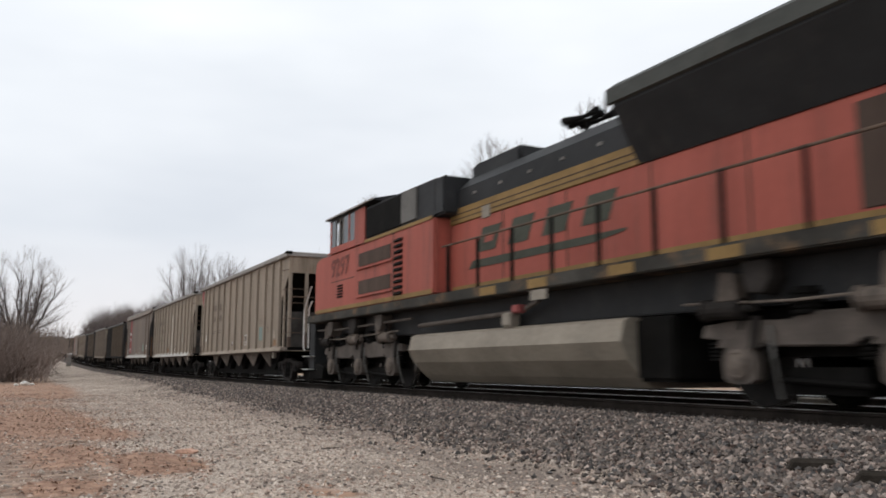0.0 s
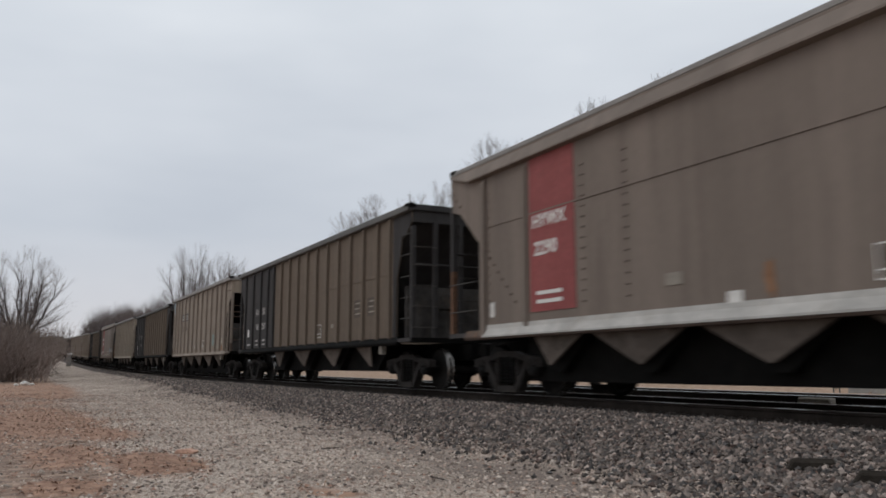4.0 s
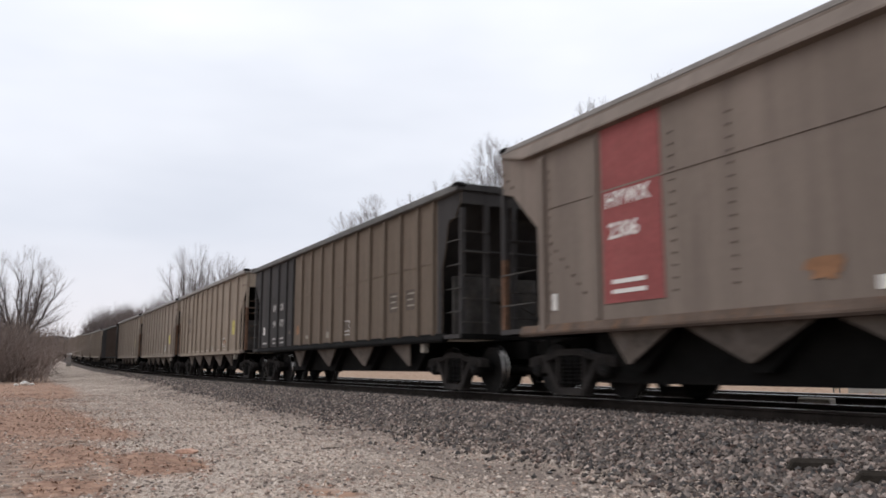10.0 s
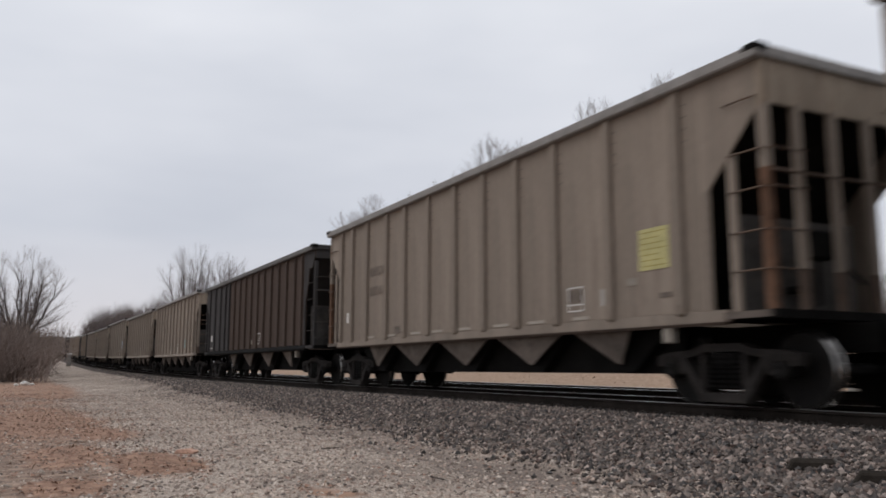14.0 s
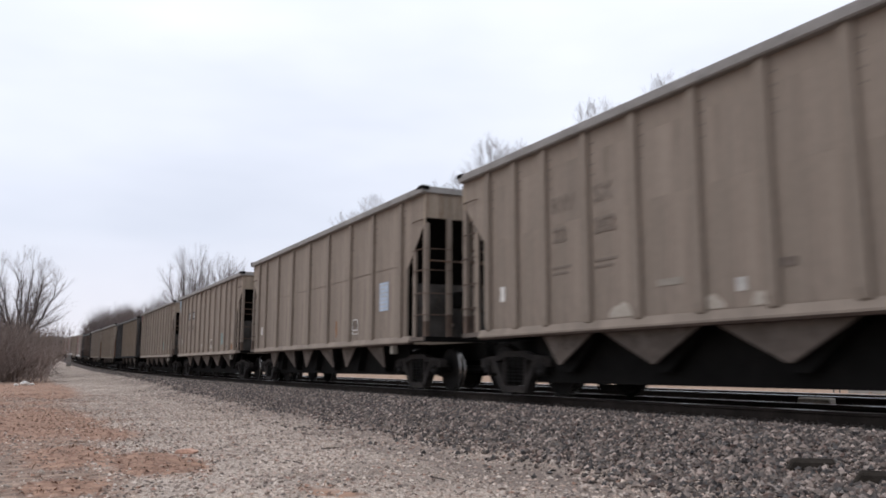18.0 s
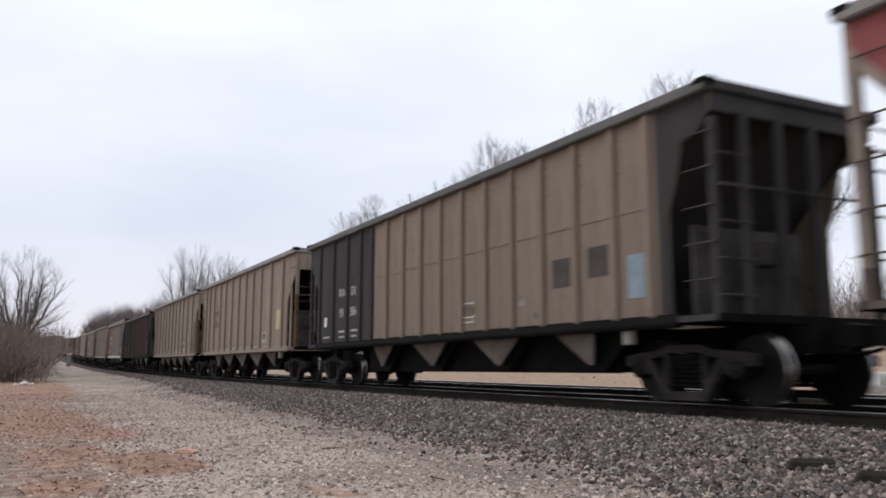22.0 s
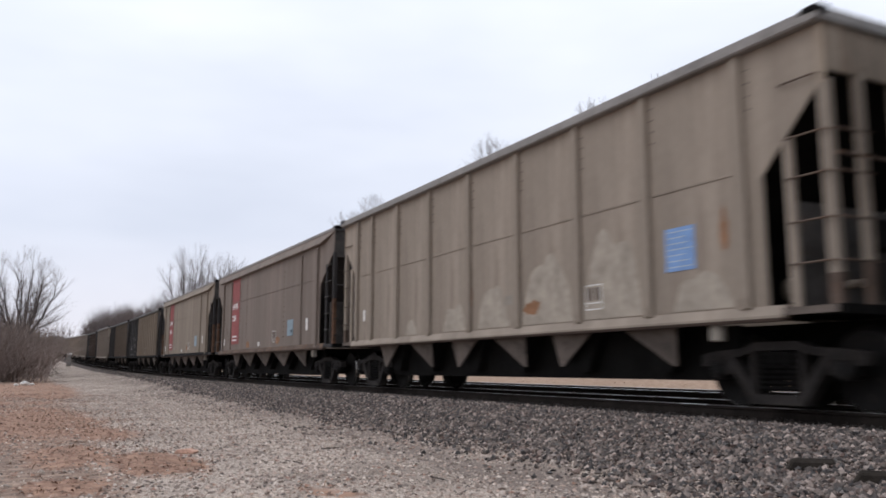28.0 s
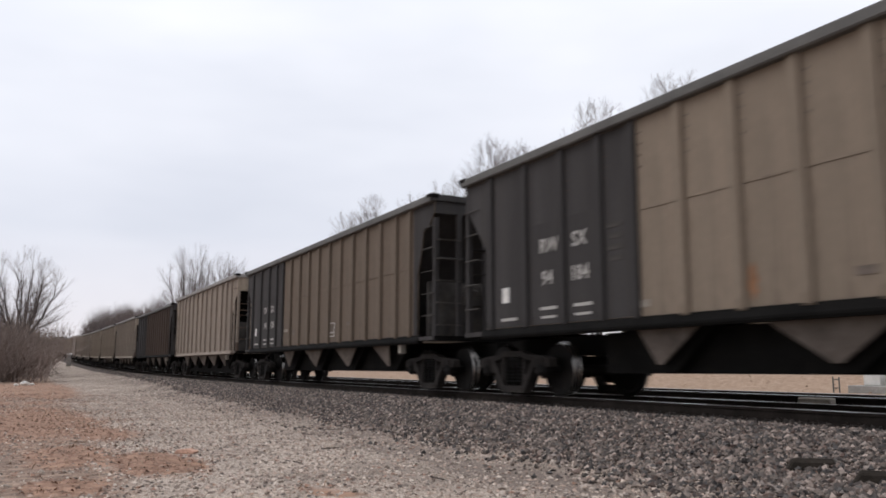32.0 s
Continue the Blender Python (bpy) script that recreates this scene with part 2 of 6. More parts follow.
TWIG = mat("thin_grey_twigs", (0.175, 0.145, 0.135), 0.95, vary=0.3, coarse=1, fine=9, bump=0, gloss=0.05)
SHRUB = mat("brown_brush_stems", (0.23, 0.182, 0.158), 0.95, vary=0.3, coarse=0.6, fine=5, bump=0, gloss=0.05)
STONE = island_mat("grey_pink_ballast_stone", [(0.025, 0.024, 0.025), (0.118, 0.101, 0.093), (0.211, 0.169, 0.146), (0.057, 0.053, 0.052), (0.123, 0.115, 0.109), (0.472, 0.384, 0.330), (0.149, 0.104, 0.087), (0.035, 0.032, 0.031), (0.308, 0.248, 0.211), (0.075, 0.068, 0.063), (0.175, 0.146, 0.126)])
# stones between the rails, with the train's shade put into their dark colours
SHADED_STONE = island_mat("shaded_ballast_stone", [(0.02, 0.018, 0.017), (0.05, 0.043, 0.038), (0.03, 0.027, 0.025), (0.075, 0.062, 0.054)])
PEBBLE = island_mat("pale_limestone_gravel", [(0.48, 0.4, 0.335), (0.23, 0.185, 0.155), (0.72, 0.61, 0.52), (0.36, 0.27, 0.22), (0.09, 0.078, 0.072), (0.55, 0.42, 0.345), (0.28, 0.24, 0.21), (0.62, 0.53, 0.455), (0.16, 0.13, 0.11)])
LEAF = island_mat("dead_brown_leaves", [(0.23, 0.135, 0.098), (0.33, 0.2, 0.145), (0.14, 0.092, 0.072), (0.4, 0.27, 0.2), (0.26, 0.145, 0.11)])
STRAW = island_mat("dry_straw_grass", [(0.36, 0.25, 0.175), (0.27, 0.175, 0.12), (0.42, 0.31, 0.225), (0.22, 0.145, 0.105)])


# ---- mesh helpers ----
def box(bm, x0, x1, y0, y1, z0, z1):
    v = [bm.verts.new((x, y, z)) for x in (x0, x1) for y in (y0, y1) for z in (z0, z1)]
    for f in ((0, 1, 3, 2), (4, 6, 7, 5), (0, 4, 5, 1), (2, 3, 7, 6), (0, 2, 6, 4), (1, 5, 7, 3)):
        bm.faces.new([v[i] for i in f])
    return v


def tube(bm, p, q, r0, r1=None, seg=6, caps=True):
    p, q = Vector(p), Vector(q)
    r1 = r0 if r1 is None else r1
    d = (q - p).normalized()
    a = d.orthogonal().normalized()
    b = d.cross(a)
    rings = []
    for c, r in ((p, r0), (q, r1)):
        rings.append([bm.verts.new(c + (a * math.cos(k * math.tau / seg) + b * math.sin(k * math.tau / seg)) * r) for k in range(seg)])
    for k in range(seg):
        j = (k + 1) % seg
        bm.faces.new((rings[0][k], rings[0][j], rings[1][j], rings[1][k]))
    if caps:
        bm.faces.new(rings[0][::-1])
        bm.faces.new(rings[1])


def prism(bm, outline, y0, y1):
    """An outline of (x, z) points, extruded across from y0 to y1."""
    a = [bm.verts.new((x, y0, z)) for x, z in outline]
    b = [bm.verts.new((x, y1, z)) for x, z in outline]
    bm.faces.new(a)
    bm.faces.new(b[::-1])
    n = len(a)
    for i in range(n):
        j = (i + 1) % n
        bm.faces.new((a[i], b[i], b[j], a[j]))


def prism_x(bm, outline, x0, x1):
    """An outline of (y, z) points, extruded along from x0 to x1."""
    a = [bm.verts.new((x0, y, z)) for y, z in outline]
    b = [bm.verts.new((x1, y, z)) for y, z in outline]
    bm.faces.new(a)
    bm.faces.new(b[::-1])
    n = len(a)
    for i in range(n):
        j = (i + 1) % n
        bm.faces.new((a[i], b[i], b[j], a[j]))


def lathe(bm, profile, y_sign=1, seg=24):
    """A profile of (radius, y) points turned round the y axis."""
    rings = []
    for r, y in profile:
        rings.append([bm.verts.new((r * math.cos(k * math.tau / seg), y * y_sign, r * math.sin(k * math.tau / seg))) for k in range(seg)])
    for a, b in zip(rings, rings[1:]):
        for k in range(seg):
            j = (k + 1) % seg
            bm.faces.new((a[k], a[j], b[j], b[k]))
    bm.faces.new(rings[0])
    bm.faces.new(rings[-1][::-1])


def bevel(bm, width=0.02, seg=1):
    bmesh.ops.bevel(bm, geom=list(bm.edges), offset=width, segments=seg, affect="EDGES", clamp_overlap=True)


def finish(bm, name):
    bmesh.ops.recalc_face_normals(bm, faces=bm.faces)
    me = bpy.data.meshes.new(name)
    bm.to_mesh(me)
    bm.free()
    return me


def part(name, bm, material, parent=None, label="", at=None):
    """Links a bmesh (or a mesh) as one object, under a thing or a part if given."""
    me = bm if isinstance(bm, bpy.types.Mesh) else finish(bm, name)
    if material and not me.materials:
        me.materials.append(material)
    ob = new(name, me)
    if parent:
        ob.parent = parent
    if at:
        ob.location = at
    if label:
        ob["label"] = label
    return ob


def raw_mesh(name, verts, faces, material):
    me = bpy.data.meshes.new(name)
    me.from_pydata(verts, [], faces)
    me.materials.append(material)
    me.update()
    return me


TEXTS = {}


def text_mesh(words, size, material, bold=0.0):
    """Words in the built-in font as a thin mesh that stands upright and faces the near side."""
    key = (words, size, material.name)
    if key not in TEXTS:
        cu = bpy.data.curves.new("lettering", "FONT")
        cu.body, cu.size, cu.extrude, cu.offset, cu.resolution_u = words, size, 0.002, bold, 2
        tmp = bpy.data.objects.new("lettering", cu)
        scene.collection.objects.link(tmp)
        me = bpy.data.meshes.new_from_object(tmp.evaluated_get(bpy.context.evaluated_depsgraph_get()))
        bpy.data.objects.remove(tmp)
        me.transform(Matrix.Rotation(radians(90), 4, "X"))
        me.materials.clear()
        me.materials.append(material)
        TEXTS[key] = me
    return TEXTS[key]


# ---- the lie of the land and the train's run ----
def rise(x):
    """The line climbs gently towards the far end."""
    if x >= 0:
        return 0.0
    if x > -300:
        return 8.2e-5 * x * x
    return 7.38 + 0.035 * (-300 - x)


def bank(y):
    """Height of the ground across the line, without the rise."""
    near = 0.5
    if y < 4.4:
        return -near
    if y < 7.1:
        u = (y - 4.4) / 2.7
        return -near + (near - 0.17) * (u * u * (3 - 2 * u) * 0.6 + u * 0.4)
    if y < 15.4:
        return -0.17
    if y < 17.0:
        return -0.17 - 0.18 * (y - 15.4) / 1.6
    if y < 34.0:
        u = (y - 17.0) / 17.0
        return -0.35 + 2.1 * u * u * (3 - 2 * u)
    return 1.75


SPEEDS = ((0, 14.58), (8, 14.08), (16, 14.39), (24, 14.09), (32, 13.87))


def run(t):
    """Metres that the train has gone at t seconds."""
    s = 0.0
    for (a, u), (b, v) in zip(SPEEDS, SPEEDS[1:]):
        if t <= a:
            break
        e = min(t, b)
        w = u + (v - u) * (e - a) / (b - a)
        s += (u + w) / 2 * (e - a)
    return s


# ---- ground, ballast and track ----
def ground_material():
    m = bpy.data.materials.new("gravel_road_and_dead_grass")
    m.use_nodes = True
    n, l = m.node_tree.nodes, m.node_tree.links
    b = n["Principled BSDF"]
    b.inputs["Roughness"].default_value = 0.95
    tc = n.new("ShaderNodeTexCoord")

    def noise_node(scale, detail=5, rough=0.6):
        z = n.new("ShaderNodeTexNoise")
        z.inputs["Scale"].default_value, z.inputs["Detail"].default_value, z.inputs["Roughness"].default_value = scale, detail, rough
        l.new(tc.outputs["Object"], z.inputs["Vector"])
        return z

    def ramp_node(src, stops):
        r = n.new("ShaderNodeValToRGB")
        e = r.color_ramp.elements
        e[0].position, e[0].color = stops[0][0], (*stops[0][1], 1)
        e[1].position, e[1].color = stops[-1][0], (*stops[-1][1], 1)
        for p, c in stops[1:-1]:
            e.new(p).color = (*c, 1)
        l.new(src, r.inputs["Fac"])
        return r.outputs["Color"]

    def mix(a, c, f, kind="MIX"):
        x = n.new("ShaderNodeMix")
        x.data_type, x.blend_type = "RGBA", kind
        l.new(a, x.inputs["A"])
        l.new(c, x.inputs["B"])
        if isinstance(f, float):
            x.inputs["Factor"].default_value = f
        else:
            l.new(f, x.inputs["Factor"])
        return x.outputs["Result"]

    fine = noise_node(60, 6, 0.7)
    mid = noise_node(7, 6, 0.65)
    broad = noise_node(0.55, 4)
    gravel = ramp_node(fine.outputs["Fac"], [(0.34, (0.14, 0.113, 0.096)), (0.5, (0.39, 0.325, 0.275)), (0.64, (0.68, 0.575, 0.49))])
    damp = ramp_node(broad.outputs["Fac"], [(0.33, (0.68, 0.65, 0.62)), (0.66, (1.2, 1.18, 1.15))])
    gravel = mix(gravel, damp, 1.0, "MULTIPLY")
    grass = ramp_node(mid.outputs["Fac"], [(0.32, (0.15, 0.102, 0.076)), (0.5, (0.29, 0.205, 0.155)), (0.68, (0.45, 0.335, 0.26))])
    grass = mix(grass, ramp_node(fine.outputs["Fac"], [(0.3, (0.6, 0.58, 0.55)), (0.7, (1.25, 1.22, 1.2))]), 1.0, "MULTIPLY")
    rusty = ramp_node(mid.outputs["Fac"], [(0.3, (0.19, 0.104, 0.068)), (0.7, (0.47, 0.285, 0.192))])
    sep = n.new("ShaderNodeSeparateXYZ")
    l.new(tc.outputs["Object"], sep.inputs["Vector"])

    def maths(op, a, c):
        x = n.new("ShaderNodeMath")
        x.operation = op
        for i, v in enumerate((a, c)):
            if isinstance(v, (int, float)):
                x.inputs[i].default_value = v
            else:
                l.new(v, x.inputs[i])
        return x.outputs["Value"]

    cover = n.new("ShaderNodeAttribute")
    cover.attribute_name = "cover"
    parts_of = n.new("ShaderNodeSeparateColor")
    l.new(cover.outputs["Color"], parts_of.inputs["Color"])
    ragged = maths("MULTIPLY", maths("SUBTRACT", mid.outputs["Fac"], 0.5), 0.9)

    def soft(v):
        return maths("MINIMUM", maths("MAXIMUM", maths("MULTIPLY", maths("SUBTRACT", maths("ADD", v, ragged), 0.35), 3.2), 0.0), 1.0)

    beyond = maths("DIVIDE", maths("SUBTRACT", maths("ADD", sep.outputs["Y"], ragged), 17.2), 0.8)
    path = noise_node(0.09, 3)
    bare = maths("MULTIPLY", maths("SUBTRACT", path.outputs["Fac"], 0.6), 18.0)
    bare = maths("MINIMUM", maths("MAXIMUM", bare, 0.0), 0.8)
    straw = ramp_node(mid.outputs["Fac"], [(0.3, (0.22, 0.14, 0.09)), (0.5, (0.36, 0.24, 0.16)), (0.7, (0.5, 0.37, 0.27))])
    soil = ramp_node(fine.outputs["Fac"], [(0.3, (0.09, 0.07, 0.058)), (0.7, (0.26, 0.2, 0.165))])
    base = mix(gravel, soil, maths("MULTIPLY", soft(parts_of.outputs["Blue"]), 0.7))
    base = mix(base, grass, soft(parts_of.outputs["Red"]))
    base = mix(base, rusty, soft(parts_of.outputs["Green"]))
    base = mix(base, straw, maths("MINIMUM", maths("MAXIMUM", maths("SUBTRACT", beyond, bare), 0.0), 1.0))
    l.new(base, b.inputs["Base Color"])
    bp = n.new("ShaderNodeBump")
    bp.inputs["Strength"].default_value, bp.inputs["Distance"].default_value = 0.7, 0.015
    l.new(maths("ADD", fine.outputs["Fac"], mid.outputs["Fac"]), bp.inputs["Height"])
    l.new(bp.outputs["Normal"], b.inputs["Normal"])
    return m


def lump(x, y):
    """Small unevenness of the open ground."""
    if y > 4.4:
        return 0.0
    k = min(1, (4.4 - y) / 1.0)
    return k * (0.035 * noise.noise((x * 0.55, y * 0.55, 3.0)) + 0.012 * noise.noise((x * 2.3, y * 2.3, 8.0)) + (0.05 * noise.noise((x * 0.3, y * 0.4, 1.0)) if y < 1.5 else 0))


# dead-leaf drifts on the verge: centre and half sizes
DRIFTS = ((-40.0, 0.3, 16.0, 2.0), (-17.2, 0.2, 5.6, 1.4), (-13.8, 1.05, 1.9, 0.55), (-8.9, 1.25, 1.25, 0.55), (-10.2, 0.5, 1.5, 0.5), (-7.5, 0.35, 0.6, 0.4), (-6.35, 2.08, 0.15, 0.19), (-6.0, 2.3, 0.1, 0.12), (-30.0, -1.6, 14.0, 1.6))


def verge(x, y):
    """How far dead grass covers the ground, 0 to 1."""
    w = 1.12 + 0.022 * min(40, max(0, -x - 7)) + 0.5 * noise.noise((x * 0.35, y * 0.5, 5.0)) + 0.3 * noise.noise((x * 1.3, y * 1.3, 9.0))
    return max(0.0, min(1.0, (w - y) / 0.7)) if y < 6 else 0.0


def drift(x, y):
    """How thick the brown leaves lie, 0 to 1."""
    if y > 6:
        return 0.0
    d = max(math.exp(-((x - a) / p) ** 2 - ((y - b) / q) ** 2) for a, b, p, q in DRIFTS)
    return max(0.0, min(1.0, 1.35 * d + 0.35 * noise.noise((x * 0.8, y * 1.1, 2.0)) - 0.1))


def toe_y(x):
    """Where the ballast runs out on the road side."""
    return 5.15 - 0.028 * min(0, x + 10) + 0.25 * noise.noise((x * 0.35, 0.0, 4.0)) - (0.06 * max(0, x + 10))


def damp(x, y):
    """Bare dark soil in broken strips below the ballast."""
    d = math.exp(-((y - toe_y(x) + 0.7) / 0.75) ** 2)
    return max(0.0, min(1.0, d * (0.8 + 1.6 * noise.noise((x * 0.45, y * 0.9, 6.0)))))


def ground_z(x, y):
    return rise(x) + bank(y) + lump(x, y)


def spaced(stops):
    out = []
    for (a, b, step) in stops:
        k = max(1, round((b - a) / step))
        out += [a + (b - a) * i / k for i in range(k)]
    return out + [stops[-1][1]]


xs = spaced([(-3000, -900, 150), (-900, -300, 30), (-300, -60, 8), (-60, -24, 1.5), (-24, 0, 0.24), (0, 40, 3), (40, 900, 90), (900, 3000, 300)])
ys = spaced([(-3000, -300, 300), (-300, -30, 27), (-30, -4, 2), (-4, 5, 0.2), (5, 8, 0.4), (8, 20, 1.0), (20, 34, 2.0), (34, 60, 6), (60, 400, 40), (400, 3000, 320)])
sunk = lambda y: -0.06 if 6.2 < y < 16.9 else 0.0
gv = [(x, y, ground_z(x, y) + sunk(y)) for x in xs for y in ys]
ny = len(ys)
gf = [(i * ny + j, (i + 1) * ny + j, (i + 1) * ny + j + 1, i * ny + j + 1) for i in range(len(xs) - 1) for j in range(ny - 1)]
ground = new("ground", raw_mesh("ground", gv, gf, ground_material()))
layer = ground.data.color_attributes.new("cover", "FLOAT_COLOR", "POINT")
layer.data.foreach_set("color", [c for x, y, z in gv for c in (verge(x, y), drift(x, y), damp(x, y), 1.0)])
tagged(ground, "gravel access road with brown dead-grass verges beside the railway", "ground", kind="structure")

bx = spaced([(-850, -300, 25), (-300, -60, 5), (-60, 45, 1.5)])
for nm, mtl, by, lab in (("ballast_shoulder", SHOULDER, spaced([(6.0, 7.4, 0.28)]), "sloping shoulder of grey crushed stone beside the track"),
                         ("track_bed", BED, spaced([(7.4, 15.3, 1.1), (15.3, 17.1, 0.6)]), "stone bed under two tracks, darkened for the shade of the train")):
    bv = [(x, y, rise(x) + bank(y) + (0.0 if 6.05 < y < 17.05 else -0.08)) for x in bx for y in by]
    nb = len(by)
    bf = [(i * nb + j, (i + 1) * nb + j, (i + 1) * nb + j + 1, i * nb + j + 1) for i in range(len(bx) - 1) for j in range(nb - 1)]
    tagged(new(nm, raw_mesh(nm, bv, bf, mtl)), lab, "track bed", kind="structure")

OCT = [(1, 0, 0), (0, 1, 0), (-1, 0, 0), (0, -1, 0), (0, 0, 1), (0, 0, -1)]
OCT_F = [(0, 1, 4), (1, 2, 4), (2, 3, 4), (3, 0, 4), (1, 0, 5), (2, 1, 5), (3, 2, 5), (0, 3, 5)]


def scatter(name, spots, sizes, shape, faces, material, flat=0.75, rough=0.3, seed=1):
    """Many small stones in one mesh; spots are (n, 3), sizes (n,)."""
    rng = np.random.default_rng(seed)
    base, f = np.array(shape, float), np.array(faces)
    n, k = len(spots), len(base)
    v = base[None] * (1 + rough * (rng.random((n, k, 1)) - 0.5) * 2)
    v[..., 2] *= flat * (0.8 + 0.4 * rng.random((n, 1)))
    v[..., 0] *= 0.8 + 0.6 * rng.random((n, 1))
    a, t = rng.random(n) * math.tau, (rng.random(n) - 0.5) * 1.2
    ca, sa, ct, st = np.cos(a)[:, None], np.sin(a)[:, None], np.cos(t)[:, None], np.sin(t)[:, None]
    x, y, z = v[..., 0], v[..., 1], v[..., 2]
    y, z = y * ct - z * st, y * st + z * ct
    x, y = x * ca - y * sa, x * sa + y * ca
    v = np.stack((x, y, z), -1) * np.array(sizes)[:, None, None] + np.array(spots)[:, None, :]
    ff = (f[None] + (np.arange(n) * k)[:, None, None]).reshape(-1, f.shape[1])
    me = bpy.data.meshes.new(name)
    me.vertices.add(n * k)
    me.vertices.foreach_set("co", v.reshape(-1))
    me.loops.add(ff.size)
    me.loops.foreach_set("vertex_index", ff.reshape(-1))
    me.polygons.add(len(ff))
    me.polygons.foreach_set("loop_start", np.arange(len(ff)) * f.shape[1])
    me.update(calc_edges=True)
    me.polygons.foreach_set("use_smooth", np.zeros(len(ff), dtype=bool))
    me.materials.append(material)
    return new(name, me)


def field(n, x0, x1, y0, y1, seed, power=1.0):
    """Random places on the ground, denser towards x1 where power is over one."""
    rng = np.random.default_rng(seed)
    u = rng.random(n) ** power
    return np.stack((x1 + (x0 - x1) * u, y0 + (y1 - y0) * rng.random(n)), -1), rng


pts, rng = field(175000, -36, 0.5, 3.9, 7.7, 11, 1.25)
size = 0.0105 + 0.024 * rng.random(len(pts)) ** 1.7
edge = np.array([toe_y(x) for x in pts[:, 0]])
toe = rng.random(len(pts)) < np.clip((pts[:, 1] - edge + 0.75) / 1.25, 0.05, 1) ** 1.6
toe &= pts[:, 1] < 7.62 - 0.1 * rng.random(len(pts))
pts, size = pts[toe], size[toe]
pos = np.array([(x, y, ground_z(x, y) + 0.006 + (0.03 if y > 5.6 else 0.012) * rng.random()) for x, y in pts])
tagged(scatter("ballast_stones", pos, size * 1.15, OCT, OCT_F, STONE, 0.85, 0.38, 2), "grey and pinkish crushed ballast stones on the track shoulder", "ballast", kind="stuff")
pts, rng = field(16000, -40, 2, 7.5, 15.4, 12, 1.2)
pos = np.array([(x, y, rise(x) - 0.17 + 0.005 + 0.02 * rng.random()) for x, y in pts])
tagged(scatter("track_ballast_stones", pos, 0.03 + 0.03 * rng.random(len(pts)), OCT, OCT_F, SHADED_STONE, 0.8, 0.3, 3), "ballast stones between the rails, darkened for the shade of the train", "ballast", kind="stuff")
pts, rng = field(34000, -110, -26, 4.2, 7.5, 13, 1.5)
edge = np.array([toe_y(x) for x in pts[:, 0]])
pts = pts[rng.random(len(pts)) < np.clip((pts[:, 1] - edge + 0.5) / 1.0, 0, 1) ** 1.5]
pos = np.array([(x, y, ground_z(x, y) + 0.015) for x, y in pts])
tagged(scatter("far_ballast_stones", pos, 0.026 + 0.04 * rng.random(len(pts)), OCT, OCT_F, STONE, 0.8, 0.3, 4), "grey ballast stones along the far track shoulder", "ballast", kind="stuff")
pts, rng = field(88000, -30, -2.5, -0.6, 6.0, 14, 1.35)
bare_spot = np.array([rng.random() > max(0.75 * verge(x, y), 1.05 * drift(x, y), 0.3 * damp(x, y)) for x, y in pts])
pts = pts[bare_spot]
pos = np.array([(x, y, ground_z(x, y) + 0.002) for x, y in pts])
tagged(scatter("road_gravel", pos, 0.0055 + 0.023 * rng.random(len(pts)) ** 2.6, OCT, OCT_F, PEBBLE, 0.7, 0.35, 5), "pale limestone gravel strewn over the access road", "gravel", kind="stuff")

pts, rng = field(14000, -2.6, 9, -1.2, 5.4, 16)
pos = np.array([(x, y, ground_z(x, y) + 0.002) for x, y in pts])
tagged(scatter("roadside_gravel", pos, 0.007 + 0.028 * rng.random(len(pts)) ** 2.6, OCT, OCT_F, PEBBLE, 0.7, 0.35, 7), "pale limestone gravel on the near part of the road", "gravel", kind="stuff")
pts, rng = field(22000, 0.4, 10, 4.9, 7.6, 17)
pos = np.array([(x, y, ground_z(x, y) + 0.006 + 0.03 * rng.random()) for x, y in pts])
tagged(scatter("shoulder_stones", pos, 0.014 + 0.034 * rng.random(len(pts)) ** 1.9, OCT, OCT_F, STONE, 0.85, 0.38, 8), "grey ballast stones on the near track shoulder", "ballast", kind="stuff")
pts, rng = field(30000, -85, -26, -0.8, 6.2, 15, 1.5)
pts = pts[np.array([rng.random() > 0.8 * max(verge(x, y), drift(x, y)) for x, y in pts])]
pos = np.array([(x, y, ground_z(x, y) + 0.002) for x, y in pts])
tagged(scatter("far_road_gravel", pos, 0.008 + 0.024 * rng.random(len(pts)) ** 2, OCT, OCT_F, PEBBLE, 0.6, 0.35, 6), "pale gravel on the far part of the access road", "gravel", kind="stuff")


def rail_set(centre, label):
    """Two rails along the line, each with a polished head."""
    stops = spaced([(-850, -300, 25), (-300, -60, 6), (-60, 45, 3)])
    for off in (-0.7525, 0.7525):
        for nm, mtl, sec in (("rail", RAIL, [(-0.07, -0.17), (0.07, -0.17), (0.07, -0.158), (0.012, -0.14), (0.01, -0.045), (0.034, -0.036), (0.034, -0.004), (-0.034, -0.004), (-0.034, -0.036), (-0.01, -0.045), (-0.012, -0.14), (-0.07, -0.158)]),
                             ("rail_head", RAIL_TOP, [(-0.031, -0.0045), (0.031, -0.0045), (0.026, 0.0), (-0.026, 0.0)])):
            k = len(sec)
            v = [(x, centre + off + y, rise(x) + z) for x in stops for y, z in sec]
            f = [(i * k + j, (i + 1) * k + j, (i + 1) * k + (j + 1) % k, i * k + (j + 1) % k) for i in range(len(stops) - 1) for j in range(k)]
            f += [tuple(range(k))[::-1], tuple((len(stops) - 1) * k + j for j in range(k))]
            ob = new(nm, raw_mesh(nm, v, f, mtl))
            if nm == "rail":
                base = tagged(ob, label, "rail", "rails of the line", "structure")
            else:
                ob.parent = base


rail_set(TRACK, "rusty steel rail with a polished head under the train")
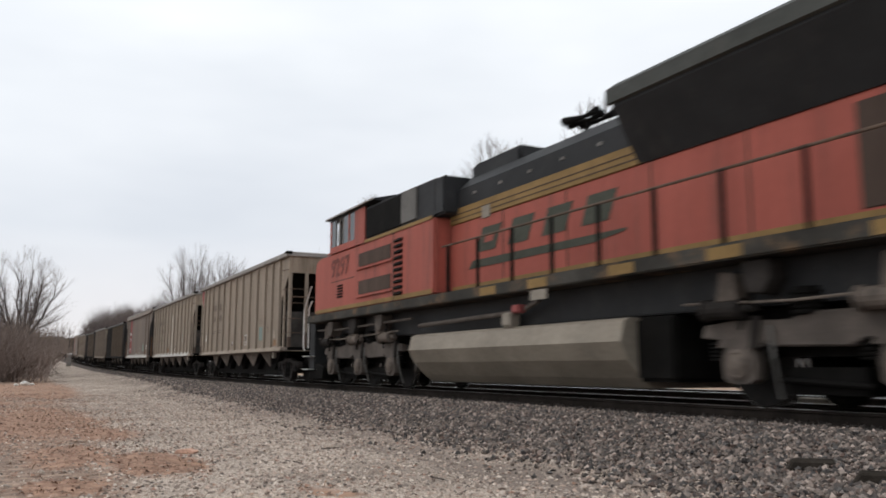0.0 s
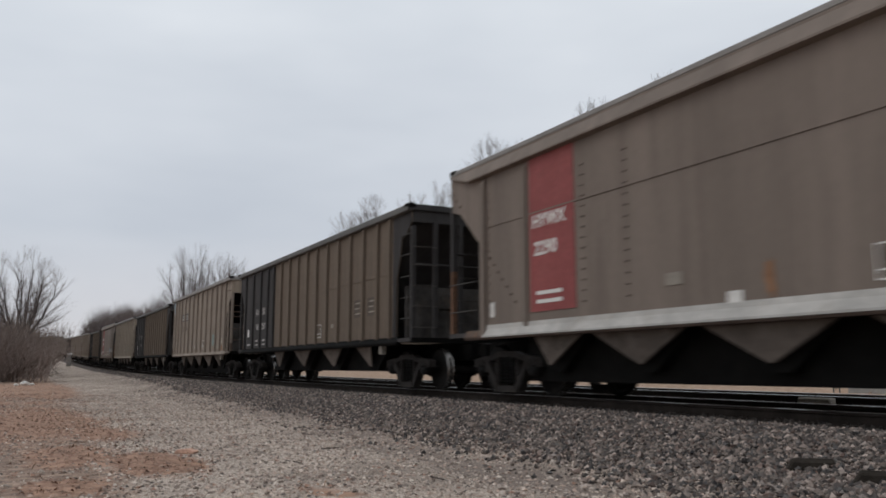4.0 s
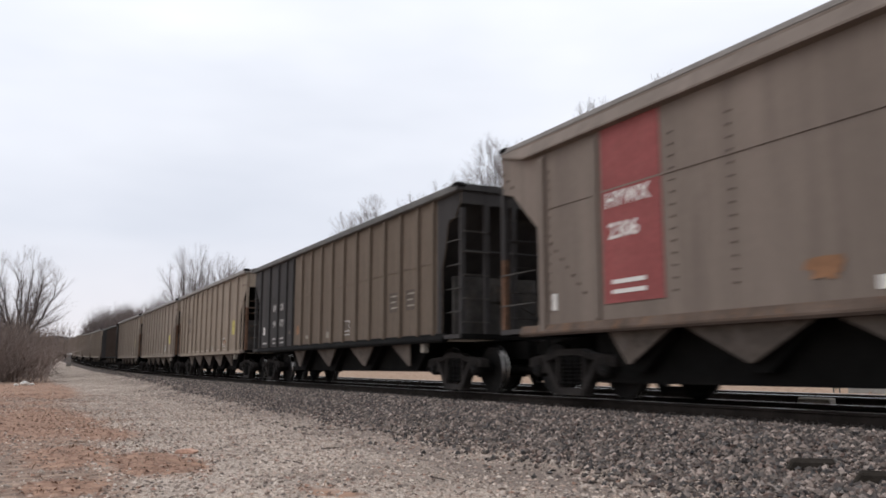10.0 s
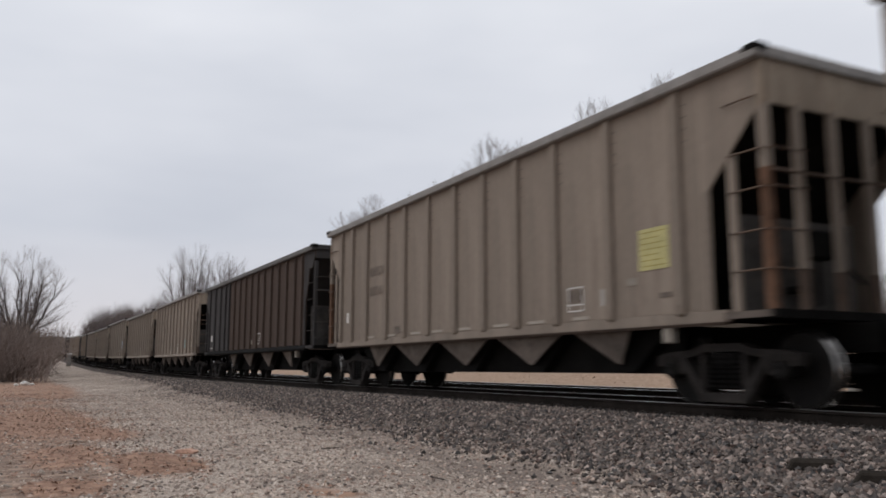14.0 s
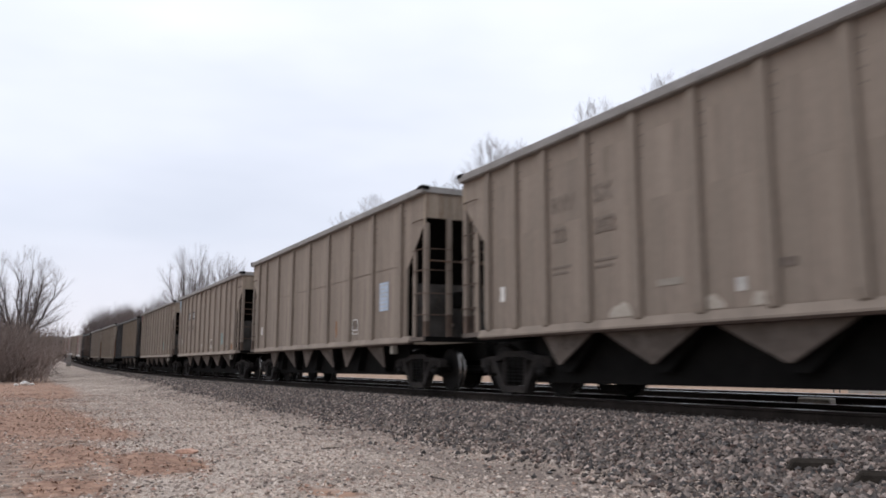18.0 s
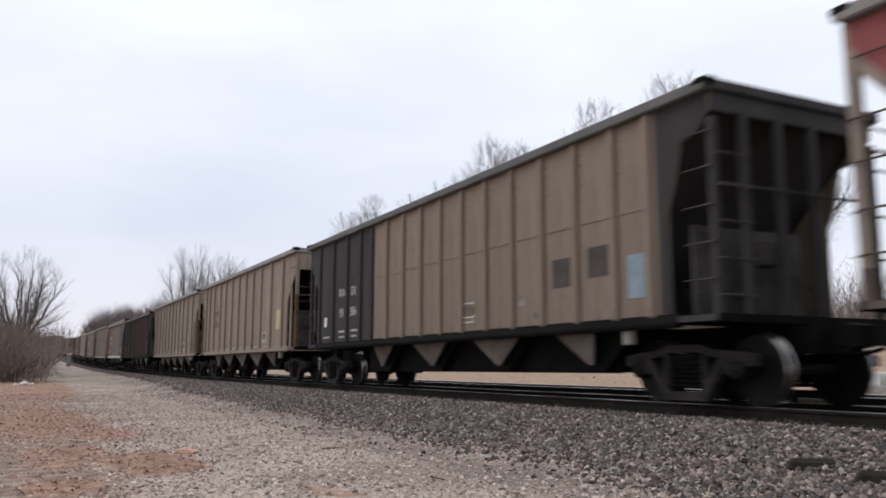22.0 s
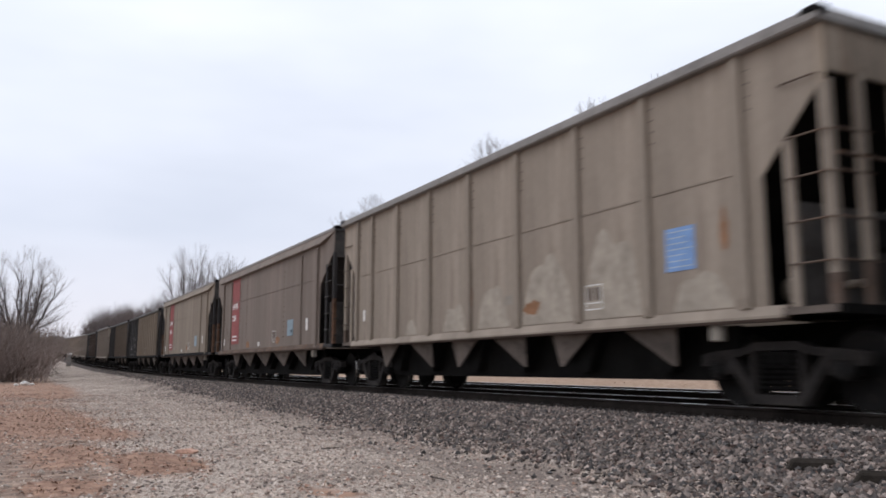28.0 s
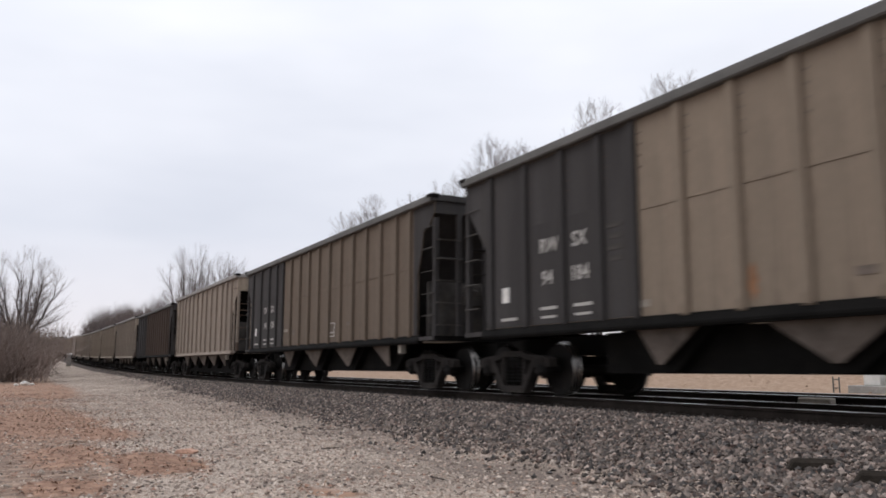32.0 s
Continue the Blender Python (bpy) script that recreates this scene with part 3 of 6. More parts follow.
rail_set(TRACK + 4.35, "rusty steel rail of the empty second track")

bm = bmesh.new()
box(bm, -0.11, 0.11, -1.3, 1.3, -0.18, 0.0)
bevel(bm, 0.012)
tie_mesh = finish(bm, "wooden_tie")
tie_mesh.materials.append(TIE)
bm = bmesh.new()
box(bm, -0.1, 0.1, -0.18, 0.18, 0.0, 0.018)
for sx in (-0.07, 0.07):
    for sy in (-0.1, 0.1):
        box(bm, sx - 0.012, sx + 0.012, sy - 0.012, sy + 0.012, 0.018, 0.045)
plate_mesh = finish(bm, "tie_plate")
plate_mesh.materials.append(RAIL)
rnd = random.Random(5)
for centre in (TRACK, TRACK + 4.35):
    x = 2.0
    while x > -34:
        tie = new("wooden_tie", tie_mesh)
        tie.location, tie.rotation_euler[2] = (x + rnd.uniform(-0.03, 0.03), centre + rnd.uniform(-0.05, 0.05), rise(x) - 0.155), rnd.uniform(-0.02, 0.02)
        tagged(tie, "dark creosoted wooden railway tie bedded in ballast", "railway tie", "ties under the rails")
        if x > -22:
            for off in (-0.7525, 0.7525):
                part("tie_plate", plate_mesh, None, tie, at=(0, off, 0.0))
        x -= 0.53
    bm = bmesh.new()
    while x > -160:
        box(bm, x - 0.11, x + 0.11, centre - 1.3, centre + 1.3, rise(x) - 0.33, rise(x) - 0.15)
        x -= 0.53
    tagged(part("far_wooden_ties", bm, TIE), "dark wooden ties along the far track", "railway tie", kind="stuff")


# ---- wheels and trucks shared by all cars ----
def wheelset_mesh(r=0.457):
    bm = bmesh.new()
    for s in (-1, 1):
        lathe(bm, [(r - 0.05, s * 0.80), (r - 0.03, s * 0.798), (r - 0.004, s * 0.778), (r, s * 0.76), (r, s * 0.70), (r + 0.025, s * 0.685), (r - 0.04, s * 0.66), (r - 0.09, s * 0.70), (0.16, s * 0.68), (0.15, s * 0.66), (0.11, s * 0.66)], 1, 28)
        lathe(bm, [(0.11, s * 0.66), (0.15, s * 0.80), (0.16, s * 0.785), (r - 0.10, s * 0.755), (r - 0.06, s * 0.80), (r - 0.05, s * 0.80)], 1, 28)
        lathe(bm, [(0.07, s * 0.8), (0.07, s * 1.0), (0.12, s * 1.0), (0.12, s * 1.17), (0.095, s * 1.18), (0.09, s * 1.21), (0.02, s * 1.21)], 1, 14)
        for k in range(3):
            a = k * math.tau / 3
            box(bm, 0.055 * math.cos(a) - 0.016, 0.055 * math.cos(a) + 0.016, s * 1.20, s * 1.235, 0.055 * math.sin(a) - 0.016, 0.055 * math.sin(a) + 0.016)
    tube(bm, (0, -0.7, 0), (0, 0.7, 0), 0.085, seg=10)
    me = finish(bm, "wheelset")
    me.materials.append(WHEEL)
    me.materials.append(TREAD)
    for f in me.polygons:                # the running face and rim are worn bright
        c = f.center
        if math.hypot(c.x, c.z) > r - 0.022 and 0.69 < abs(c.y):
            f.material_index = 1
    return me


WHEELSET = wheelset_mesh()
WB = 0.89                # half the wheelbase


def sideframe_mesh():
    """A cast three-piece truck frame: arched top member, sloping tension legs, pedestals."""
    bm = bmesh.new()
    top = [(-1.14, 0.50), (-1.14, 0.64), (-0.95, 0.68), (-0.5, 0.71), (-0.3, 0.78), (0.3, 0.78), (0.5, 0.71), (0.95, 0.68), (1.14, 0.64), (1.14, 0.50), (1.03, 0.50), (1.0, 0.59), (0.78, 0.59), (0.5, 0.62), (0.3, 0.68), (-0.3, 0.68), (-0.5, 0.62), (-0.78, 0.59), (-1.0, 0.59), (-1.03, 0.50)]
    prism(bm, top, -0.085, 0.085)
    for s in (-1, 1):
        leg = [(s * 0.76, 0.61), (s * 0.63, 0.61), (s * 0.28, 0.17), (s * 0.28, 0.07), (s * 0.37, 0.07)]
        prism(bm, leg if s > 0 else leg[::-1], -0.085, 0.085)
        prism(bm, [(s * 0.37, 0.22), (s * 0.31, 0.22), (s * 0.31, 0.70), (s * 0.37, 0.70)], -0.07, 0.07)
        box(bm, s * 0.73 - 0.035, s * 0.73 + 0.035, -0.07, 0.07, 0.40, 0.61)
    prism(bm, [(-0.38, 0.06), (0.38, 0.06), (0.33, 0.17), (-0.33, 0.17)], -0.11, 0.11)
    me = finish(bm, "side_frame")
    me.materials.append(TRUCK)
    return me


SIDEFRAME = sideframe_mesh()


def spring_mesh():
    """One coil, as a ringed column."""
    bm = bmesh.new()
    rings = []
    for k in range(15):
        r, z = (0.092 if k % 2 else 0.07), 0.21 + k * 0.03
        rings.append([bm.verts.new((r * math.cos(j * math.tau / 9), r * math.sin(j * math.tau / 9), z)) for j in range(9)])
    for p, q in zip(rings, rings[1:]):
        for j in range(9):
            i = (j + 1) % 9
            bm.faces.new((p[j], p[i], q[i], q[j]))
    bm.faces.new(rings[0][::-1])
    bm.faces.new(rings[-1])
    me = finish(bm, "coil_spring")
    me.materials.append(UNDER)
    return me


SPRINGS = spring_mesh()
bm = bmesh.new()
prism_x(bm, [(-1.15, 0.52), (-0.9, 0.42), (0.9, 0.42), (1.15, 0.52), (1.15, 0.66), (0.5, 0.70), (-0.5, 0.70), (-1.15, 0.66)], -0.2, 0.2)
for s in (-1, 1):
    tube(bm, (s * 0.36, -0.9, 0.40), (s * 0.36, 0.9, 0.40), 0.05, seg=8)
    for y in (-0.745, 0.745):
        box(bm, s * 0.36 - 0.03, s * 0.36 + 0.07, y - 0.05, y + 0.05, 0.3, 0.5)
BOLSTER = finish(bm, "bolster")
BOLSTER.materials.append(UNDER)
bm = bmesh.new()
box(bm, -0.1, 0.1, -0.09, 0.09, 0.5, 0.60)
prism(bm, [(-0.13, 0.56), (0.13, 0.56), (0.09, 0.64), (-0.09, 0.64)], -0.11, 0.11)
ADAPTER = finish(bm, "bearing_adapter")
ADAPTER.materials.append(TRUCK)


def truck(parent, x, wheels, far=False):
    t = part("truck", BOLSTER, None, parent, "dusty three-piece freight truck", (x, 0, 0))
    for s in (-1, 1):
        part("side_frame", SIDEFRAME, None, t, at=(0, s * 1.09, 0))
        if far:
            continue
        for x_spring in (-0.19, 0.0, 0.19):
            part("coil_spring", SPRINGS, None, t, at=(x_spring, s * 1.09, 0))
        for w in (-WB, WB):
            part("bearing_adapter", ADAPTER, None, t, at=(w, s * 1.09, 0))
    for w in (-WB, WB):
        wheels.append(part("wheelset", WHEELSET, None, t, at=(w, 0, 0.457)))
    return t


# ---- hopper cars; a car's own x runs forward, its near side is at y = -1.6 ----
HALF = 1.52              # half width over the side sheets


def rib_mesh(z0, z1, name, w=0.075, d=0.07, rivets=True):
    bm = bmesh.new()
    prism_x(bm, [(0, z0), (-d * 0.8, z0 + 0.05), (-d, z0 + 0.16), (-d, z1 - 0.25), (-d * 0.85, z1 - 0.02), (0, z1)], -w, w)
    bmesh.ops.bevel(bm, geom=[e for e in bm.edges if abs(e.verts[0].co.x - e.verts[1].co.x) < 1e-4 and e.verts[0].co.y < -d * 0.5 and e.verts[1].co.y < -d * 0.5], offset=0.022, segments=2, affect="EDGES")
    if rivets:
        for k in range(4):
            z = z1 - 0.22 - k * 0.16
            box(bm, w + 0.05, w + 0.085, -0.014, 0.0, z - 0.024, z)
    me = finish(bm, name)
    for f in me.polygons:
        f.material_index = 1 if f.center.x > w + 0.02 else 0
    return me


def rungs(parent, p0, p1, levels, out, material, name="rung", far=False):
    """Round rungs bent outwards between two uprights, each a part (joined on cars far down the line)."""
    bm = bmesh.new()
    (xa, ya), (xb, yb) = p0, p1
    ox, oy = out
    pts = ((xa, ya, 0), (xa + ox, ya + oy, 0), (xb + ox, yb + oy, 0), (xb, yb, 0))
    for z in levels if far else (0.0,):
        for a, b in zip(pts, pts[1:]):
            tube(bm, (a[0], a[1], z), (b[0], b[1], z), 0.0125, seg=5)
    me = finish(bm, name)
    me.materials.append(material)
    if far:
        tagged(part("rungs", me, None, parent), kind="stuff")
        return
    for z in levels:
        part(name, me, None, parent, at=(0, 0, z))


def two_tone_post(name, w, d, z0, split, z1, upper, lower):
    """An upright whose lower part has rusted through its paint."""
    bm = bmesh.new()
    box(bm, -w / 2, w / 2, -d / 2, d / 2, z0, split)
    box(bm, -w / 2, w / 2, -d / 2, d / 2, split, z1)
    me = finish(bm, name)
    me.materials.append(upper)
    me.materials.append(lower)
    for f in me.polygons:
        f.material_index = 1 if f.center.z <= (z0 + split) / 2 + 0.01 else 0
    return me


def side_outline(half, top, front, rear):
    """A side sheet with cut-away ends; front and rear: (distance from the end, height), from the sill up."""
    o = [(half - d, z) for d, z in front] + [(half - 0.03, top), (-half + 0.03, top)]
    return o + [(-half + d, z) for d, z in rear[::-1]]


def hopper(style, paint, rear_paint=None, far=False):
    """One hopper car. style: 'ribbed', 'wide' (fewer ribs and a seam), 'smooth' (sheet sides with a leaning top), 'slat' (close ribs, dark ends). far: fewer separate pieces."""
    car = new("hopper_car")
    wheels = []
    LONG = {"ribbed": 14.5, "long": 14.92, "wide": 14.6, "smooth": 15.05, "slat": 15.87}[style]
    half = LONG / 2
    top = {"ribbed": 4.155, "long": 4.185, "wide": 4.3, "smooth": 4.34, "slat": 4.04}[style]
    rim = RIM_D if style == "slat" else RIM
    ends = {"slat": BLACK, "smooth": BLACK}.get(style, paint)
    rusted = style in ("ribbed", "long", "wide")
    sill = 1.04
    cut_x, knee = {"slat": (0.86, 3.55), "smooth": (1.2, 3.6)}.get(style, (0.9, 3.5))
    front = {"slat": [(0.82, sill + 0.02), (0.82, 2.5), (0.67, 2.86), (0.56, 3.34), (0.28, 3.42), (0.05, 3.66)],
             "smooth": [(1.19, sill + 0.02), (1.17, 2.79), (0.05, 3.66)]}.get(style, [(0.9, sill + 0.02), (0.9, 2.65), (0.1, 3.49), (0.03, 3.5)])
    rear = {"slat": [(0.78, sill + 0.02), (0.78, 2.6), (0.1, 3.42), (0.05, 3.5)],
            "smooth": [(1.22, sill + 0.02), (1.16, 2.4), (1.14, 2.76), (0.4, 3.43), (0.06, 3.52)]}.get(style, front)
    lean, strip = (0.13, 0.28) if style == "smooth" else (0.0, 0.0)
    # side sheets
    for s in (-1, 1):
        bm = bmesh.new()
        prism(bm, side_outline(half, top - 0.1, front, rear), -0.012, 0.012)
        part("side_sheet", bm, paint, car, at=(0, s * HALF, 0))
        if style == "smooth":
            bm = bmesh.new()
            y1 = HALF - lean + 0.1
            sections = []
            for x, y0, z0 in ((-half + 0.05, HALF + 0.03, top - 0.16), (-half + 0.9, HALF + 0.13, top - 0.38), (half - 0.9, HALF + 0.13, top - 0.38), (half - 0.05, HALF + 0.03, top - 0.16)):
                sections.append([bm.verts.new((x, s * y, z)) for y, z in ((HALF - 0.01, z0 - 0.02), (y0, z0), (y0, z0 + 0.03), (y1, top - 0.06), (HALF - 0.03, top - 0.1))])
            for a, b in zip(sections, sections[1:]):
                for k in range(5):
                    bm.faces.new((a[k], a[(k + 1) % 5], b[(k + 1) % 5], b[k]))
            bm.faces.new(sections[0][::-1])
            bm.faces.new(sections[-1])
            part("leaning_top_panel", bm, paint, car)
        # rim and sill
        bm = bmesh.new()
        yr = s * (HALF + 0.06 - lean)
        box(bm, -half, half, yr - 0.075, yr + 0.075, top - (0.1 if lean else 0.15), top)
        bevel(bm, 0.02)
        part("top_rail", bm, rim, car, "dusty grey top rail")
        bm = bmesh.new()
        lip = 0.04 if style == "long" else 0.085
        prism_x(bm, [(s * (HALF - 0.06), sill - 0.02), (s * (HALF + lip), sill - 0.02), (s * (HALF + lip), sill + 0.01), (s * (HALF + 0.03), sill + 0.12), (s * (HALF - 0.06), sill + 0.12)], -half + 0.68, half - 0.68)
        part("side_sill", bm, UNDER if style == "slat" or paint is SMOOTH_B else (RUSTY if style == "smooth" else paint), car)
        # dark strip along the sill's foot that puts the shadow line into colour
        bm = bmesh.new()
        prism_x(bm, [(s * (HALF - 0.05), sill - 0.055), (s * (HALF + lip - 0.01), sill - 0.055), (s * (HALF + lip + 0.004), sill - 0.022), (s * (HALF - 0.05), sill - 0.022)], -half + 0.7, half - 0.7)
        part("sill_edge", bm, OXIDE if style != "slat" else UNDER, car, "rust-brown lower sill edge, dark for the shadow line")
    # ribs
    rows = {"ribbed": [1.0, 1.9, 2.8, 3.9, 5.0, 6.15, 7.25, 8.35, 9.5, 10.6, 11.7, 12.6, 13.5],
            "long": [1.0, 1.78, 2.78, 4.0, 5.02, 6.2, 7.38, 8.5, 9.63, 10.77, 12.1, 13.5],
            "wide": [0.75, 1.95, 3.45, 5.1, 6.8, 8.5, 10.2, 11.75, 13.4],
            "slat": [1.0, 2.12, 3.18, 4.12] + [4.86 + 0.91 * k for k in range(11)] + [14.7], "smooth": []}[style]
    if rows:
        mesh = rib_mesh(sill + 0.06, top - 0.12, "rib", 0.07 if style == "slat" else 0.08, 0.075)
        mesh.materials.append(paint)
        mesh.materials.append(DUSTED)
        mesh_end = rib_mesh(sill + 0.06, top - 0.12, "rib", 0.07 if style == "slat" else 0.08, 0.075)
        mesh_end.materials.append(rear_paint or paint)
        mesh_end.materials.append(OXIDE)
        for x in rows:
            if x < cut_x + 0.05 or x > LONG - cut_x - 0.05:
                x = cut_x + 0.1 if x < half else LONG - cut_x - 0.1
            for s in ((-1,) if far else (-1, 1)):
                ob = part("rib", mesh_end if (rear_paint and x < 4.9) else mesh, None, car, at=(x - half, s * (HALF + 0.012), 0))
                ob.rotation_euler[2] = 0 if s < 0 else math.pi
        # the sheets between the ribs, each weathered in its own way
        marks_x = [cut_x + 0.1] + [x for x in rows if cut_x + 0.4 < x < LONG - cut_x - 0.4] + [LONG - cut_x - 0.1]
        for x0, x1 in zip(marks_x, marks_x[1:]):
            if far or (rear_paint and x0 < 4.5):
                continue
            bm = bmesh.new()
            box(bm, 0.05, x1 - x0 - 0.05, -0.0035, 0.0, sill + 0.13, top - 0.15)
            part("side_panel", bm, paint, car, at=(x0 - half, -HALF - 0.0115, 0))
        # the outermost edge of the sheet is a bolted angle
        angle = bmesh.new()
        box(angle, -0.045, 0.045, -0.022, 0.0, sill + 0.13, front[1][1] - 0.02)
        for k in range(10):
            z = sill + 0.22 + k * (front[1][1] - sill - 0.3) / 9
            box(angle, -0.02, 0.012, -0.036, -0.022, z - 0.016, z + 0.016)
        angle_mesh = finish(angle, "bolted_angle")
        angle_mesh.materials.append(rear_paint or paint)
        for e, d in ((-1, rear[1][0]), (1, front[1][0])):
            part("bolted_angle", angle_mesh, None, car, at=(e * (half - d - 0.045), -HALF - 0.012, 0))
    if rear_paint:                                     # the black painted panels at both ends
        for s in (-1, 1):
            bm = bmesh.new()
            o = [(-half + 4.86, sill + 0.13), (-half + 4.86, top - 0.16), (-half + 0.04, top - 0.16)] + [(-half + d, max(z, sill + 0.13)) for d, z in rear[::-1]]
            prism(bm, o, -0.004, 0.004)
            part("painted_panel", bm, rear_paint, car, "sooty black painted end panel", (0, s * (HALF + 0.018), 0))
            bm = bmesh.new()
            o = [(half - d, max(z, sill + 0.13)) for d, z in front] + [(half - 0.04, top - 0.16), (half - 1.02, top - 0.16), (half - 1.02, sill + 0.13)]
            prism(bm, o, -0.004, 0.004)
            part("painted_panel", bm, rear_paint, car, at=(0, s * (HALF + 0.018), 0))
    if style in ("wide", "slat", "smooth"):
        for s in (-1, 1):
            bm = bmesh.new()
            z = {"wide": 2.75, "slat": 2.62, "smooth": 3.02}[style]
            box(bm, -half + (4.92 if style == "slat" else 1.2), half - 1.2, -0.012, 0.012, z - 0.012, z + 0.012)
            part("seam", bm, paint, car, at=(0, s * (HALF + 0.015), 0))
    if style == "smooth":
        post = bmesh.new()
        prism_x(post, [(0, sill), (-0.07, sill + 0.02), (-0.07, top - 0.5), (-0.02, top - 0.42), (0, top - 0.42)], -0.075, 0.075)
        for k in range(16):
            box(post, 0.14, 0.17, -0.02, 0, 1.35 + k * 0.15, 1.39 + k * 0.15)
        post_mesh = finish(post, "end_stake")
        post_mesh.materials.append(paint)
        riv = bmesh.new()
        for k in range(14):
            box(riv, -0.025, 0.025, -0.014, 0.0, 1.45 + k * 0.16, 1.475 + k * 0.16)
        riv_mesh = finish(riv, "bolted_seam")
        riv_mesh.materials.append(OXIDE)
        thin = bmesh.new()
        prism_x(thin, [(0, sill + 0.1), (-0.045, sill + 0.15), (-0.045, top - 0.5), (0, top - 0.42)], -0.05, 0.05)
        thin_mesh = finish(thin, "narrow_stake")
        thin_mesh.materials.append(paint)
        for s in (-1, 1):
            for x in (-half + 1.34, half - 1.36):
                ob = part("end_stake", post_mesh, None, car, at=(x, s * (HALF + 0.012), 0))
                ob.rotation_euler[2] = 0 if s < 0 else math.pi
            for x in (-half + 2.72, half - 2.9):
                ob = part("narrow_stake", thin_mesh, None, car, at=(x, s * (HALF + 0.012), 0))
                ob.rotation_euler[2] = 0 if s < 0 else math.pi
            for k in (0, 1, 6):
                ob = tagged(part("bolted_seam", riv_mesh, None, car, at=(-half + 4.3 + k * 1.0, s * (HALF + 0.012), 0)), kind="stuff")
                ob.rotation_euler[2] = 0 if s < 0 else math.pi
        slope = bmesh.new()                            # bolt heads where the sloping end sheet meets the side
        for k in range(17):
            d, z = 0.12 + k * 0.142, 3.86 - k * 0.142
            if z > 3.5 or z < 2.75:
                box(slope, d - 0.02, d + 0.02, -0.016, 0.0, z - 0.02, z + 0.02)
        slope_mesh = finish(slope, "slope_bolts")
        slope_mesh.materials.append(OXIDE)
        tagged(part("slope_bolts", slope_mesh, None, car, at=(-half, -HALF - 0.012, 0)), kind="stuff")
    # end walls: a sloping sheet, posts, the corner posts and rungs
    head = top - {"smooth": 0.85, "slat": 0.38}.get(style, 0.66)      # under edge of the end wall
    for e in (-1, 1):
        bm = bmesh.new()
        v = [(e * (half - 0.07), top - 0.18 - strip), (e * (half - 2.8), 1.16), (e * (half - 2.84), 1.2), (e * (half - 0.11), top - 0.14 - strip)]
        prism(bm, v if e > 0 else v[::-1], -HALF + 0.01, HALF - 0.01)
        # on rusted cars the front slope sheet is near black, shade put into its colour
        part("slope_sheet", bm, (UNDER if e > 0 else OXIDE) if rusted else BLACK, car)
        bm = bmesh.new()
        box(bm, e * (half - 0.05) - 0.02, e * (half - 0.05) + 0.02, -HALF + 0.013, HALF - 0.013, head, top - 0.1)
        part("end_wall", bm, END_TAN if rusted else (GRIME if lean else ends), car, "rust-streaked end sheet" if rusted else "")
        bm = bmesh.new()
        box(bm, e * (half - 0.02) - 0.05, e * (half - 0.02) + 0.05, -HALF - 0.13 + lean, HALF + 0.13 - lean, top - 0.12, top + 0.01)
        part("end_rail", bm, rim if rusted else ends, car)
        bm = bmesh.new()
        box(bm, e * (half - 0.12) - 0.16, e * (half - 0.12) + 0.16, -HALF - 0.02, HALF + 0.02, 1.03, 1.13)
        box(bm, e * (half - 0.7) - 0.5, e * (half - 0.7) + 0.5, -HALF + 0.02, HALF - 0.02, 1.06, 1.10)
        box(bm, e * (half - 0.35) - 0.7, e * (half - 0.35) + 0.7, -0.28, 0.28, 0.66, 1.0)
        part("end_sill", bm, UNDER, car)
        bm = bmesh.new()
        box(bm, e * (half - 0.36) - 0.34, e * (half - 0.36) + 0.34, -HALF - 0.05, -HALF - 0.005, 1.045, 1.125)
        part("platform_edge", bm, DUSTED if rusted else ends, car, "dusty edge of the end platform")
        post_mesh = two_tone_post("end_post", 0.09, 0.1, 1.13, 1.6 if rusted else 1.9, head + 0.04, paint if rusted else ends, RUSTY if rusted else ends)
        for y in ((-0.95, -0.32, 0.32) if e > 0 else (-0.32, 0.32)):
            part("end_post", post_mesh, None, car, at=(e * (half - 0.06), y, 0))
        bm = bmesh.new()
        tube(bm, (e * (half + 0.03), -HALF + 0.05, 2.72), (e * (half + 0.03), HALF - 0.05, 2.72), 0.02, seg=6)
        part("cross_bar", bm, RUSTY if rusted else ends, car)
        if e > 0:
            # grey sheet added to stand for the lower slope sheet where light reaches it
            bm = bmesh.new()
            box(bm, e * (half - 0.5) - 0.02, e * (half - 0.5) + 0.02, -HALF + 0.06, 0.5, 1.14, 2.28)
            bevel(bm, 0.01)
            part("end_shield", bm, GRIME, car, "grey sheet standing in for the lit lower slope sheet")
            bm = bmesh.new()
            box(bm, half - 0.3, half - 0.1, -0.75, -0.35, 1.75, 2.1)
            bevel(bm, 0.03)
            tube(bm, (half - 0.2, -0.55, 1.2), (half - 0.2, -0.55, 1.76), 0.025, seg=6)
            tube(bm, (half - 0.2, -0.4, 1.9), (half - 0.2, 0.3, 1.5), 0.02, seg=6)
            part("brake_housing", bm, UNDER if rusted else GRIME, car, "dusty hand-brake housing and rods")
        width = 0.12 if rusted else 0.1
        corner_mesh = two_tone_post("corner_post", width, 0.09, 1.13, {"long": 2.75, "smooth": 2.35}.get(style, 1.45), knee + 0.02, paint if rusted else ends, RUST_STILE if style in ("long", "smooth") else (RUSTY if rusted else ends))
        for s in (-1, 1):
            part("corner_post", corner_mesh, None, car, at=(e * (half - 0.055), s * (HALF - 0.03), 0))
        if style in ("ribbed", "long", "wide"):
            bm = bmesh.new()                           # the corner's angle above the opening
            box(bm, e * (half - 0.05) - 0.05, e * (half - 0.05) + 0.05, -HALF - 0.022, -HALF - 0.0125, knee - 0.02, top - 0.16)
